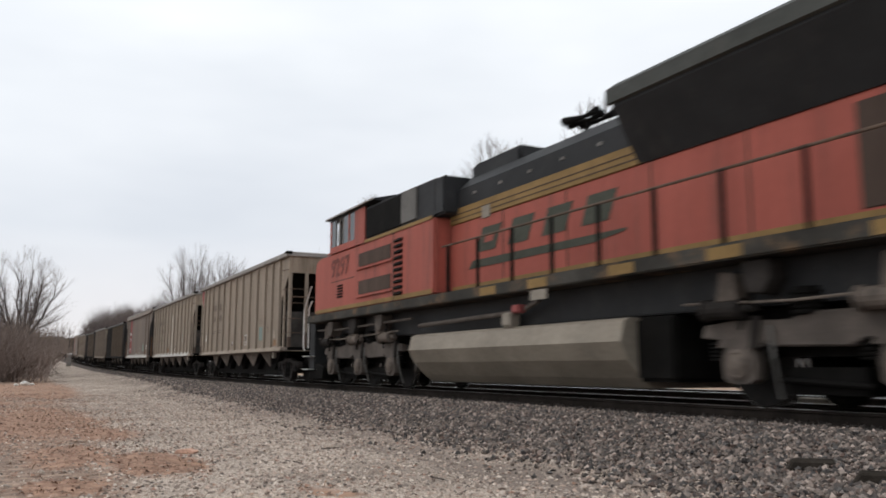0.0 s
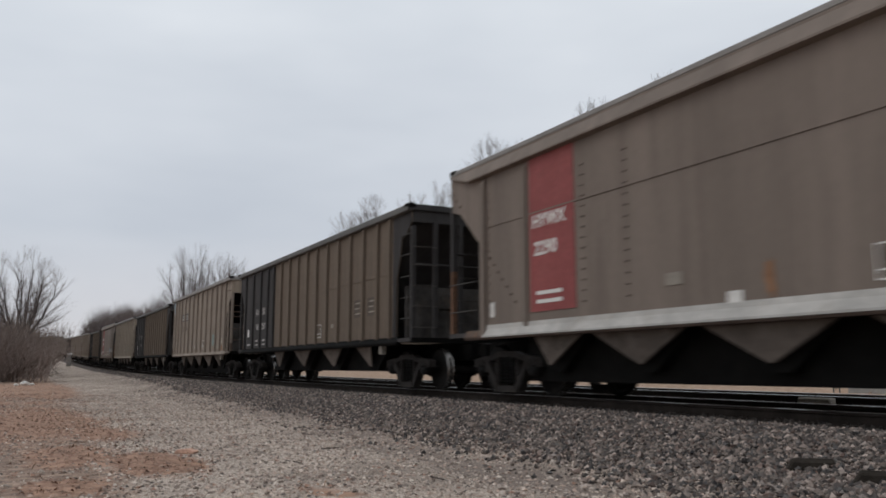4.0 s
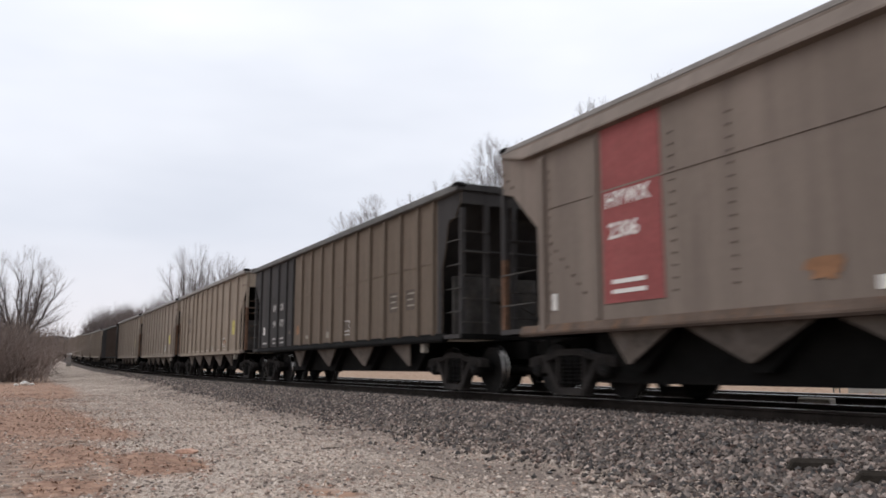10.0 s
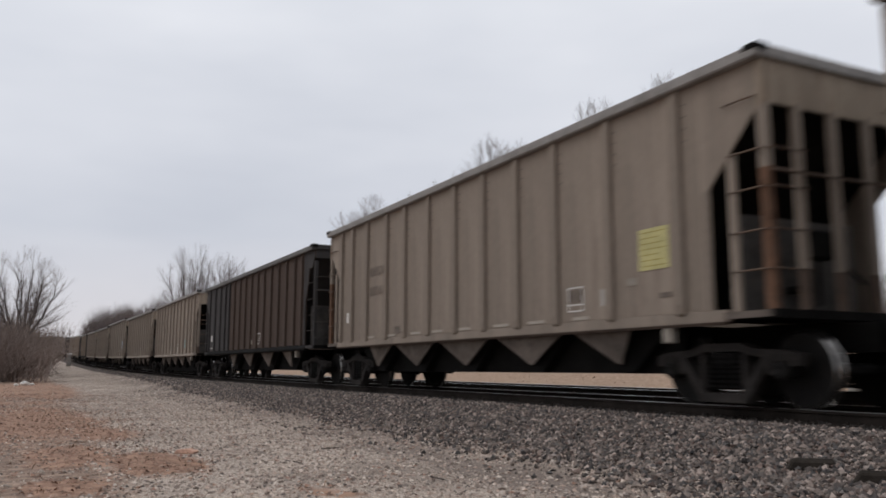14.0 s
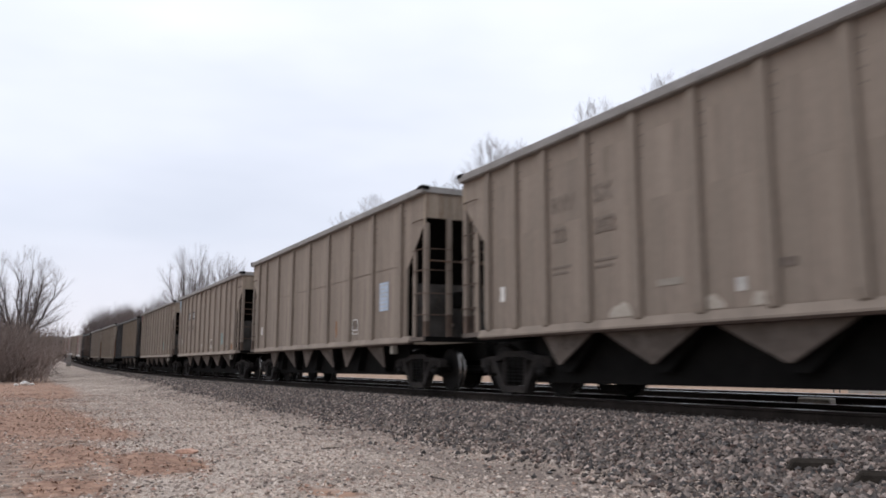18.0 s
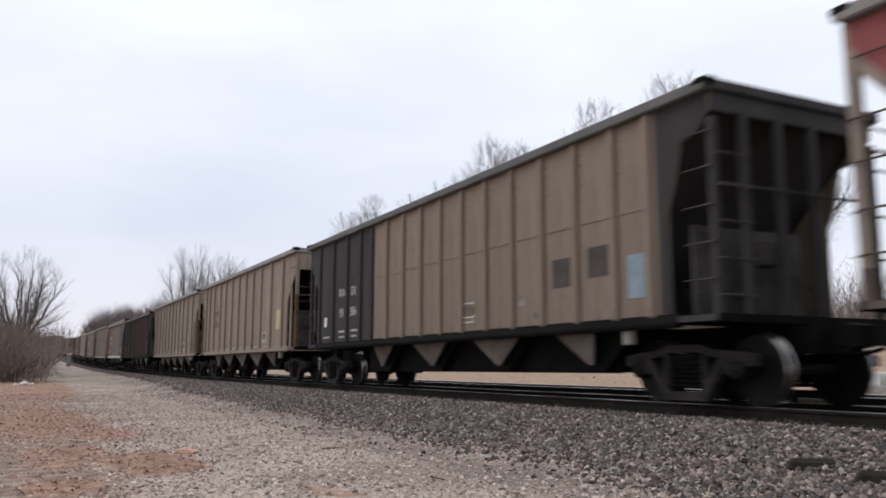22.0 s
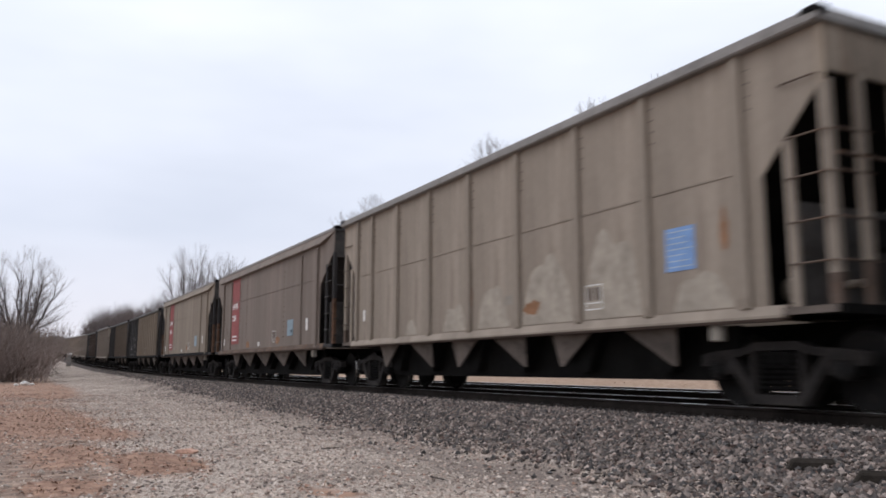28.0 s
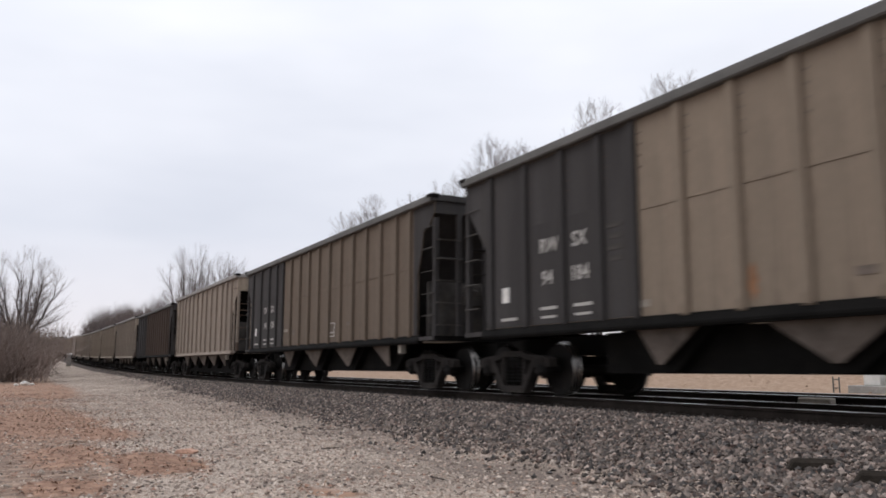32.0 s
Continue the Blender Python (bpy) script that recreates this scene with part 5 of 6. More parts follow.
frame_deck = lbox("frame_deck", LOCO_SILL, -0.7, 21.2, -LW - 0.06, LW + 0.06, 1.76, 1.97, 0.02, "dusty black side sill with chipped orange paint")
for x in (9.6, 11.2, 13.3, 15.2, 17.4):
    lbox("sill_mark", LOCO_Y, x, x + 0.55, -LW - 0.066, -LW - 0.058, 1.78, 1.93, 0, "yellow sill mark", frame_deck)
# nose with a sloping front and rounded corners
bm = bmesh.new()
prism(bm, [(-0.75, 1.97), (1.3, 1.97), (1.3, 3.6), (-0.35, 3.52), (-0.62, 3.3)], -LW + 0.28, LW - 0.28)
bevel(bm, 0.09, 3)
part("nose", bm, LOCO, loco, "faded orange nose")
bm = bmesh.new()
prism(bm, [(-0.2, 1.97), (7.6, 1.97), (7.6, 3.6), (0.16, 3.58), (-0.02, 3.53), (-0.14, 3.42), (-0.19, 3.25)], -LW, LW)
bevel(bm, 0.05, 2)
cab = part("cab_body", bm, LOCO, loco, "faded orange cab and cabinet side")
for z0, z1, nm in ((3.58, 3.76, "window_sill_band"), (4.5, 4.56, "roof_band")):
    bm = bmesh.new()
    prism(bm, [(1.04, z0), (3.66, z0), (3.66, z1), (1.06, z1)], -LW, LW)
    # the roof band is charcoal: shade under the overhang put into its colour
    part(nm, bm, LOCO if z0 < 4 else LOCO_K, loco, "narrow band of the upper cab")
upper = lbox("cab_inside", UNDER, 1.2, 3.6, -LW + 0.2, LW - 0.2, 3.6, 4.5, 0, "dark cab interior behind the windows")
for x0, x1, m in ((1.04, 1.15, LOCO), (1.5, 1.54, RIM_D), (1.77, 1.81, RIM), (2.03, 2.08, RIM), (2.48, 2.56, LOCO), (2.95, 3.66, LOCO)):
    lbox("window_post", m, x0, x1, -LW, -LW + 0.035, 3.75, 4.52, 0.004, "window post of the cab", upper)
    lbox("window_post", m, x0, x1, LW - 0.035, LW, 3.75, 4.52, 0.004, parent=upper)
for x0, x1 in ((1.16, 1.5), (2.1, 2.48), (2.58, 2.95)):
    lbox("side_window", GLASS, x0, x1, -LW + 0.012, -LW + 0.02, 3.76, 4.5, 0, "cab window glass", upper)
bm = bmesh.new()
prism_x(bm, [(-LW - 0.08, 4.58), (-1.0, 4.72), (1.0, 4.72), (LW + 0.08, 4.58), (LW + 0.08, 4.545), (-LW - 0.08, 4.545)], 0.88, 4.4)
part("cab_roof", bm, LOCO_K, loco, "dark cab roof with an overhang")
bm = bmesh.new()
box(bm, 0.87, 4.42, -LW - 0.095, -LW - 0.078, 4.55, 4.59)
part("roof_drip_edge", bm, RIM, loco, "light drip edge of the cab roof")
lbox("windscreen", GLASS, 1.05, 1.09, -1.25, 1.25, 3.76, 4.4, 0.005, "dark windscreen", upper)
bm = bmesh.new()
prism(bm, [(3.66, 3.58), (7.6, 3.58), (7.6, 4.44), (3.66, 4.5)], -LW + 0.03, LW - 0.03)
bevel(bm, 0.05, 2)
rear_cab = part("electrical_cabinet", bm, LOCO_K, loco, "charcoal upper cabinet behind the cab")
lbox("cabinet_screen", UNDER, 3.75, 5.85, -LW - 0.004, -LW + 0.05, 3.68, 4.4, 0.01, "dark screened panel", rear_cab)
lbox("grey_panel", RIM_D, 5.9, 6.7, -LW - 0.01, -LW + 0.05, 3.7, 4.42, 0.01, "worn light grey panel", rear_cab)
lbox("belt_strip", LOCO, 0.9, 3.66, -LW - 0.025, -LW, 3.58, 3.63, 0.005, parent=cab)
lbox("yellow_belt", LOCO_Y, 3.7, 7.5, -LW - 0.02, -LW, 3.56, 3.64, 0.005, "dull yellow belt", cab)
for z0, z1 in ((3.0, 3.34), (2.3, 2.64)):
    lbox("intake_grille", OXIDE, 3.3, 5.35, -LW - 0.015, -LW + 0.01, z0, z1, 0.01, "dusty intake grille", cab)
    lbox("grille_ledge", LOCO, 3.2, 5.45, -LW - 0.05, -LW, z0 - 0.08, z0 - 0.03, 0.01, parent=cab)
for k in range(10):
    bm = bmesh.new()
    z = 2.1 + k * 0.135
    prism_x(bm, [(-LW - 0.002, z), (-LW - 0.06, z + 0.02), (-LW - 0.006, z + 0.085)], 5.6, 6.0)
    part("louvre", bm, UNDER, cab)
for k in range(5):
    bm = bmesh.new()
    z = 2.33 + k * 0.075
    prism_x(bm, [(-LW - 0.002, z), (-LW - 0.03, z + 0.01), (-LW - 0.006, z + 0.045)], 1.75, 2.15)
    part("louvre", bm, UNDER, cab)
lbox("hatch_line", OXIDE, 1.2, 3.0, -LW - 0.006, -LW, 2.78, 2.80, 0, parent=cab)
lbox("panel_edge", OXIDE, 5.47, 5.52, -LW - 0.012, -LW, 1.98, 3.6, 0, parent=cab)
lbox("yellow_stripe", LOCO_Y, -0.1, 7.5, -LW - 0.008, -LW, 2.0, 2.1, 0, "dull yellow stripe", cab)
part("lettering", text_mesh("9297", 0.7, LOCO_N, 0.015), None, cab, at=(1.22, -LW - 0.008, 2.93))
# long hood
hood = lbox("long_hood", LOCO, 7.6, 20.6, -1.12, 1.12, 1.97, 3.42, 0.03, "faded orange long hood")
lbox("yellow_band", LOCO_Y, 7.6, 13.6, -1.128, 1.128, 3.42, 3.74, 0.01, "dull yellow band with dark lines", hood)
for z in (3.5, 3.6):
    lbox("pinstripe", OXIDE, 7.62, 13.6, -1.134, -1.124, z, z + 0.02, 0, parent=hood)
bm = bmesh.new()
prism_x(bm, [(-1.12, 3.74), (1.12, 3.74), (1.12, 4.12), (0.85, 4.38), (-0.85, 4.38), (-1.12, 4.12)], 7.6, 13.7)
part("hood_top", bm, LOCO_K, loco, "charcoal hood roof with sloping shoulders")
lbox("hood_cover", LOCO_K, 8.0, 9.9, -0.85, 0.85, 4.3, 4.68, 0.08, "charcoal exhaust housing")
lbox("rear_screen", LOCO_K, 7.0, 7.95, -1.46, 1.46, 3.62, 4.42, 0.04, "charcoal air intake behind the cab")
lbox("paper_patch", PALE, 8.95, 9.25, -1.14, -1.126, 3.36, 3.6, 0, "pale worn patch", hood)
for k in range(5):
    lbox("hood_latch", RIM, 8.6 + k * 1.0, 8.68 + k * 1.0, -1.14, -1.11, 3.92, 3.97, 0.005, parent=hood)
# painted emblem: dark slanted shapes over a long bar
for k in range(4):
    x = 8.75 + k * 1.12
    bm = bmesh.new()
    prism(bm, [(x, 2.72), (x + 0.68, 2.72), (x + 0.92, 3.18), (x + 0.2, 3.18)], -0.004, 0.004)
    part("emblem_shape", bm, LOCO_G, hood, "dark green painted shape", (0, -1.126, 0))
    if k:
        continue
    bm = bmesh.new()
    prism(bm, [(x + 0.28, 2.88), (x + 0.58, 2.88), (x + 0.66, 3.03), (x + 0.34, 3.03)], -0.004, 0.004)
    part("emblem_gap", bm, LOCO, hood, at=(0, -1.129, 0))
bm = bmesh.new()
prism(bm, [(8.4, 2.42), (12.4, 2.42), (13.2, 2.50), (13.2, 2.54), (8.55, 2.58)], -0.004, 0.004)
part("emblem_bar", bm, LOCO_G, hood, at=(0, -1.126, 0))
lbox("yellow_stripe", LOCO_Y, 7.7, 20.5, -1.13, -1.12, 2.02, 2.12, 0, "dull yellow stripe", hood)
for x in (9.7, 11.7, 13.75, 15.5):
    lbox("door_seam", OXIDE, x, x + 0.03, -1.128, -1.12, 2.1, 3.4, 0, parent=hood)
lbox("hood_grille", OXIDE, 17.0, 19.6, -1.135, -1.1, 2.15, 3.32, 0.01, "dark radiator grille", hood)
# flared radiator at the rear
bm = bmesh.new()
prism_x(bm, [(-1.12, 3.42), (1.12, 3.42), (1.58, 4.2), (1.58, 4.46), (1.42, 4.58), (-1.42, 4.58), (-1.58, 4.46), (-1.58, 4.2)], 13.52, 20.8)
rad = part("radiator_housing", bm, LOCO_K, loco, "flared charcoal radiator housing")
bm = bmesh.new()
prism_x(bm, [(-1.585, 4.24), (-1.635, 4.26), (-1.62, 4.48), (-1.44, 4.61), (-1.4, 4.585)], 13.42, 20.9)
part("radiator_edge", bm, LOCO_E, rad, "grey edge of the radiator housing")
# horn
bm = bmesh.new()
for dx, dy in ((0.0, 0.0), (0.1, -0.18), (0.1, 0.18)):
    tube(bm, (11.6 + dx, -0.5 + dy, 4.72), (11.0 + dx, -0.5 + dy, 4.78), 0.03, 0.085, 10)
    tube(bm, (11.6 + dx, -0.5 + dy, 4.72), (11.95 + dx, -0.5 + dy, 4.74), 0.03, 0.07, 8)
tube(bm, (11.5, -0.5, 4.36), (11.5, -0.5, 4.75), 0.045, seg=8)
part("air_horn", bm, UNDER, loco, "dark cluster of air horns")
# handrails
bm = bmesh.new()
tube(bm, (8.0, -LW - 0.02, 2.9), (20.8, -LW - 0.02, 2.85), 0.02, seg=6)
part("handrail", bm, RUSTY, loco, "thin steel handrail")
for k in range(10):
    bm = bmesh.new()
    x = 8.25 + k * 1.2
    tube(bm, (x, -LW - 0.02, 1.95), (x, -LW - 0.02, 2.88), 0.036, seg=6)
    part("stanchion", bm, UNDER, loco)
# front steps and rails
for pts in (((-0.72, -LW + 0.06, 2.86), (-1.24, -LW + 0.02, 2.2), (-1.24, -LW + 0.02, 1.12), (-1.12, -LW + 0.02, 0.98)), ((-0.62, -LW + 0.06, 2.42), (-0.78, -LW + 0.02, 2.2), (-0.78, -LW + 0.02, 1.05))):
    bm = bmesh.new()
    for a, b in zip(pts, pts[1:]):
        tube(bm, a, b, 0.022, seg=6)
    part("step_rail", bm, WHITE, loco, "white step handrail")
for z in (0.42, 0.8):
    lbox("step", SILVER, -1.22, -0.72, -LW - 0.01, -LW + 0.2, z, z + 0.025, 0, "worn bright step edge")
lbox("step_well", LOCO_K, -1.2, -0.70, -LW + 0.2, LW - 0.2, 0.38, 1.95, 0.02, "charcoal step well and pilot")
bm = bmesh.new()
box(bm, -1.9, -1.1, -0.12, 0.12, 0.75, 0.95)
part("coupler", bm, UNDER, loco)
bm = bmesh.new()
prism(bm, [(-1.25, 0.14), (-0.05, 0.16), (0.05, 0.5), (-0.65, 0.62), (-1.15, 0.42)], -1.28, 1.28)
bevel(bm, 0.02)
part("pilot_plow", bm, UNDER, loco, "black pilot plow below the steps")
# fuel tank
bm = bmesh.new()
prism_x(bm, [(-LW + 0.02, 0.86), (-LW + 0.16, 0.6), (-LW + 0.42, 0.34), (-0.9, 0.2), (0.9, 0.2), (LW - 0.42, 0.34), (LW - 0.16, 0.6), (LW - 0.02, 0.86), (LW - 0.1, 1.15), (LW - 0.2, 1.2), (-LW + 0.2, 1.2), (-LW + 0.1, 1.15)], 6.3, 13.42)
tank = part("fuel_tank", bm, TANK, loco, "dusty tan fuel tank")
lbox("tank_end", UNDER, 13.42, 14.2, -1.2, 1.2, 0.3, 1.2, 0.05, "dark air reservoir end", tank)
bm = bmesh.new()
tube(bm, (6.6, -1.35, 1.38), (10.6, -1.3, 1.45), 0.045, seg=8)
tube(bm, (10.6, -1.3, 1.45), (11.2, -1.35, 1.6), 0.045, seg=8)
part("brake_pipe", bm, DUSTY, loco, "brown dusty pipe run")
lbox("fuel_filler", PALE, 10.1, 10.4, -1.42, -1.2, 1.2, 1.45, 0.03, "pale fuel filler box")
lbox("red_valve", RED, 10.5, 10.75, -1.46, -1.3, 1.42, 1.56, 0.02, "small red valve")
lbox("sill_tag", PALE, 11.3, 11.75, -LW - 0.08, -LW - 0.05, 1.58, 1.74, 0, "pale tag under the sill")
lbox("centre_frame", LOCO_K, -0.2, 20.6, -1.12, 1.12, 1.22, 1.758, 0.02, "dark main frame")
LOCO_WHEEL = wheelset_mesh(0.53)
loco_wheels = []


def loco_truck(x, axles):
    """A cast three-axle truck: deep frame bar, journal boxes with round covers, brake gear and pipes."""
    bm = bmesh.new()
    out = [(-2.72, 0.86), (-2.66, 1.02), (-2.2, 1.06), (-1.35, 1.02), (-1.15, 1.12), (1.15, 1.12), (1.35, 1.02), (2.2, 1.06), (2.66, 1.02), (2.72, 0.86), (2.45, 0.84), (1.95, 0.86), (1.6, 0.74), (0.6, 0.72), (0.4, 0.84), (-0.4, 0.84), (-0.6, 0.72), (-1.6, 0.74), (-1.95, 0.86), (-2.45, 0.84)]
    prism(bm, out, -1.2, -1.04)
    prism(bm, out, 1.04, 1.2)
    bmesh.ops.bevel(bm, geom=list(bm.edges), offset=0.02, segments=1, affect="EDGES", clamp_overlap=True)
    t = part("loco_truck", bm, DUSTY, loco, "dusty three-axle truck", (x, 0, 0))
    for a in axles:
        bm = bmesh.new()
        prism(bm, [(-0.24, 0.36), (-0.12, 0.3), (0.12, 0.3), (0.24, 0.36), (0.27, 0.55), (0.2, 0.76), (-0.2, 0.76), (-0.27, 0.55)], -1.22, -1.06)
        prism(bm, [(-0.34, 0.74), (0.34, 0.74), (0.3, 0.84), (-0.3, 0.84)], -1.21, -1.05)
        box_ob = part("journal_box", bm, DUSTY, t, at=(a, 0, 0))
        bm = bmesh.new()
        lathe(bm, [(0.19, -1.22), (0.19, -1.25), (0.15, -1.27), (0.13, -1.26), (0.05, -1.29), (0.02, -1.29)], 1, 18)
        part("round_cover", bm, DUSTED, box_ob, "worn round bearing cover", (0, 0, 0.53))
        loco_wheels.append(part("wheelset", LOCO_WHEEL, None, t, at=(a, 0, 0.53)))
        for dx in (-0.42, 0.42):
            bm = bmesh.new()
            for k in range(5):
                lathe_z = 0.58 + k * 0.05
                tube(bm, (0, -1.13, lathe_z), (0, -1.13, lathe_z + 0.028), 0.075, seg=10)
            part("coil_spring", bm, UNDER, t, at=(a + dx, 0, 0))
        bm = bmesh.new()
        tube(bm, (0.5, -1.24, 0.98), (0.56, -1.26, 0.6), 0.02, seg=6)
        tube(bm, (0.56, -1.26, 0.6), (0.5, -1.1, 0.14), 0.02, seg=6)
        part("sand_pipe", bm, RIM_D, t, at=(a, 0, 0))
    for sx in (-2.5, -0.35, 1.75):
        bm = bmesh.new()
        tube(bm, (sx, -1.27, 1.2), (sx + 0.55, -1.27, 1.2), 0.12, 0.13, 14)
        tube(bm, (sx + 0.55, -1.27, 1.2), (sx + 0.75, -1.27, 1.2), 0.05, seg=8)
        tube(bm, (sx - 0.05, -1.27, 1.2), (sx, -1.27, 1.2), 0.145, seg=14)
        part("brake_cylinder", bm, DUSTED if sx > -2 else TRUCK, t)
        bm = bmesh.new()
        prism(bm, [(sx + 0.6, 0.72), (sx + 0.68, 0.72), (sx + 0.76, 1.1), (sx + 0.66, 1.1)], -1.26, -1.2)
        part("brake_lever", bm, TRUCK, t)
    bm = bmesh.new()
    tube(bm, (-2.9, -1.3, 1.3), (-1.2, -1.32, 1.24), 0.018, seg=6)
    tube(bm, (-1.2, -1.32, 1.24), (2.8, -1.32, 1.32), 0.018, seg=6)
    part("air_pipe", bm, DUSTED, t, "thin dusty air pipe")
    for sx in (-1.15, 0.75):                          # rubber spring stacks between the truck and the frame
        bm = bmesh.new()
        for k in range(5):
            tube(bm, (sx, -1.08, 1.1 + k * 0.055), (sx, -1.08, 1.14 + k * 0.055), 0.2, seg=16)
        tube(bm, (sx, -1.08, 1.08), (sx, -1.08, 1.4), 0.16, seg=12)
        part("rubber_spring", bm, UNDER, t, "dark rubber spring stack")
    for sx, w in ((-2.3, 0.34), (-0.1, 0.26), (1.5, 0.4)):
        bm = bmesh.new()
        prism(bm, [(sx, 1.28), (sx + w, 1.28), (sx + w * 0.9, 1.62), (sx + w * 0.2, 1.66)], -1.36, -1.14)
        bevel(bm, 0.02)
        part("hanging_bracket", bm, DUSTED, t, "dust-caked bracket above the truck")
        bm = bmesh.new()
        pts = [(sx + w + 0.1 + 0.12 * math.sin(k * 0.9), -1.3 - 0.02 * k % 0.05, 1.6 - 0.13 * k) for k in range(6)]
        for a, b in zip(pts, pts[1:]):
            tube(bm, a, b, 0.022, seg=6)
        part("rubber_hose", bm, UNDER, t)
    bm = bmesh.new()
    box(bm, -2.5, 2.5, -0.9, 0.9, 0.62, 1.2)
    part("truck_bolster", bm, UNDER, t)
    bm = bmesh.new()
    for x0, x1 in ((-1.55, -0.55), (0.55, 1.55)):
        box(bm, x0, x1, -1.02, 1.02, 0.2, 0.5)
        tube(bm, (x0 - 0.1, -1.08, 0.36), (x1 + 0.1, -1.08, 0.3), 0.035, seg=8)
    part("brake_rigging", bm, UNDER, t, "greasy brake rigging between the wheels")
    return t


loco_truck(2.6, (-2.1, 0.0, 2.1))
loco_truck(17.4, (-2.1, 0.0, 2.1))
for x, w, m in ((0.75, 0.38, DUSTY), (2.4, 0.5, TRUCK), (4.2, 0.42, DUSTY), (15.6, 0.4, TRUCK), (17.9, 0.5, TRUCK)):
    bm = bmesh.new()
    prism(bm, [(x, 1.74), (x + w, 1.74), (x + w, 1.5), (x + w * 0.7, 1.34), (x + 0.06, 1.36), (x, 1.5)], -1.42, -1.12)
    bevel(bm, 0.015)
    part("frame_bracket", bm, m, loco, "dusty bracket below the sill")
bm = bmesh.new()
tube(bm, (-0.4, -1.3, 1.55), (1.4, -1.34, 1.5), 0.03, seg=6)
tube(bm, (1.4, -1.34, 1.5), (6.2, -1.34, 1.56), 0.03, seg=6)
part("sill_pipe", bm, DUSTY, loco, "dusty pipe below the sill")

# pale scuffs along the sill of some cars
for i in (10, 11, 12, 20, 21):
    car, half, top = marks(i)
    plate(car, "white_label", STRIPE, 12.0, 1.48, 0.26, 0.24, "grimy pale label", half=half)
    plate(car, "dark_label", INK, 13.2, 1.42, 0.2, 0.06, half=half)
    for x in (3.05, 4.3, 5.5, 6.65, 7.8, 9.0, 10.1, 11.4):
        plate(car, "sill_scuff", CLEAN, x + dab.uniform(-0.08, 0.08), 1.21, dab.uniform(0.35, 0.55), 0.05, half=half)


# ---- bare trees and brush ----
class Wood:
    def __init__(self, seed):
        self.r = random.Random(seed)
        self.v, self.f, self.tv, self.tf = [], [], [], []

    def ring(self, p, d, r, seg, thin):
        a = d.orthogonal().normalized()
        b = d.cross(a)
        store = self.tv if thin else self.v
        k = len(store)
        store += [tuple(p + (a * math.cos(i * math.tau / seg) + b * math.sin(i * math.tau / seg)) * r) for i in range(seg)]
        return k

    def pole(self, pts, radii, seg=6):
        """A limb along given points."""
        k0 = None
        for i, (p, r) in enumerate(zip(pts, radii)):
            d = (pts[min(i + 1, len(pts) - 1)] - pts[max(i - 1, 0)]).normalized()
            k1 = self.ring(p, d, r, seg, False)
            if k0 is not None:
                for a in range(seg):
                    b = (a + 1) % seg
                    self.f.append((k0 + a, k0 + b, k1 + b, k1 + a))
            k0 = k1

    def limb(self, p, d, length, r, depth, spread, rise_bias, twist=0.25):
        steps = 4 if depth > 1 else 3
        seg = 7 if depth > 3 else (5 if depth > 1 else 3)
        thin = depth <= 1
        k0 = self.ring(p, d, r, seg, thin)
        faces = self.tf if thin else self.f
        for s in range(steps):
            d = (d + Vector((self.r.gauss(0, 1), self.r.gauss(0, 1), self.r.gauss(0, 0.6))) * twist * 0.5 + Vector((0, 0, rise_bias)) * 0.12).normalized()
            p = p + d * (length / steps)
            r1 = r * (1 - 0.42 * (s + 1) / steps) if depth else r * (1 - 0.75 * (s + 1) / steps)
            k1 = self.ring(p, d, max(r1, 0.003), seg, thin)
            for i in range(seg):
                j = (i + 1) % seg
                faces.append((k0 + i, k0 + j, k1 + j, k1 + i))
            k0 = k1
            if depth and (s >= 1 or depth < 4):
                for q in range(self.r.choice((1, 1, 1, 2) if depth > 2 else (1, 1, 1, 2))):
                    side = Vector((self.r.gauss(0, 1), self.r.gauss(0, 1), self.r.gauss(0.1, 0.6)))
                    nd = (d + side.normalized() * spread * self.r.uniform(0.7, 1.3)).normalized()
                    self.limb(p, nd, length * self.r.uniform(0.5, 0.78), r1 * self.r.uniform(0.5, 0.7), depth - 1, spread, rise_bias, twist)
        if depth:
            self.limb(p, d, length * 0.7, r1 * 0.95, depth - 1, spread, rise_bias, twist)


def bare_tree(seed, height, depth=4, spread=0.75, low=0.32, bias=0.9):
    w = Wood(seed)
    w.limb(Vector((0, 0, -0.2)), Vector((0, 0, 1)), height * low, height * 0.0175, depth, spread, bias)
    top = max([q[2] for q in w.v + w.tv])
    k = height / top
    sc = lambda vs: [(x * k, y * k, z * k if z > 0 else z) for x, y, z in vs]
    return raw_mesh("trunk", sc(w.v), w.f, BARK), raw_mesh("crown", sc(w.tv), w.tf, TWIG)


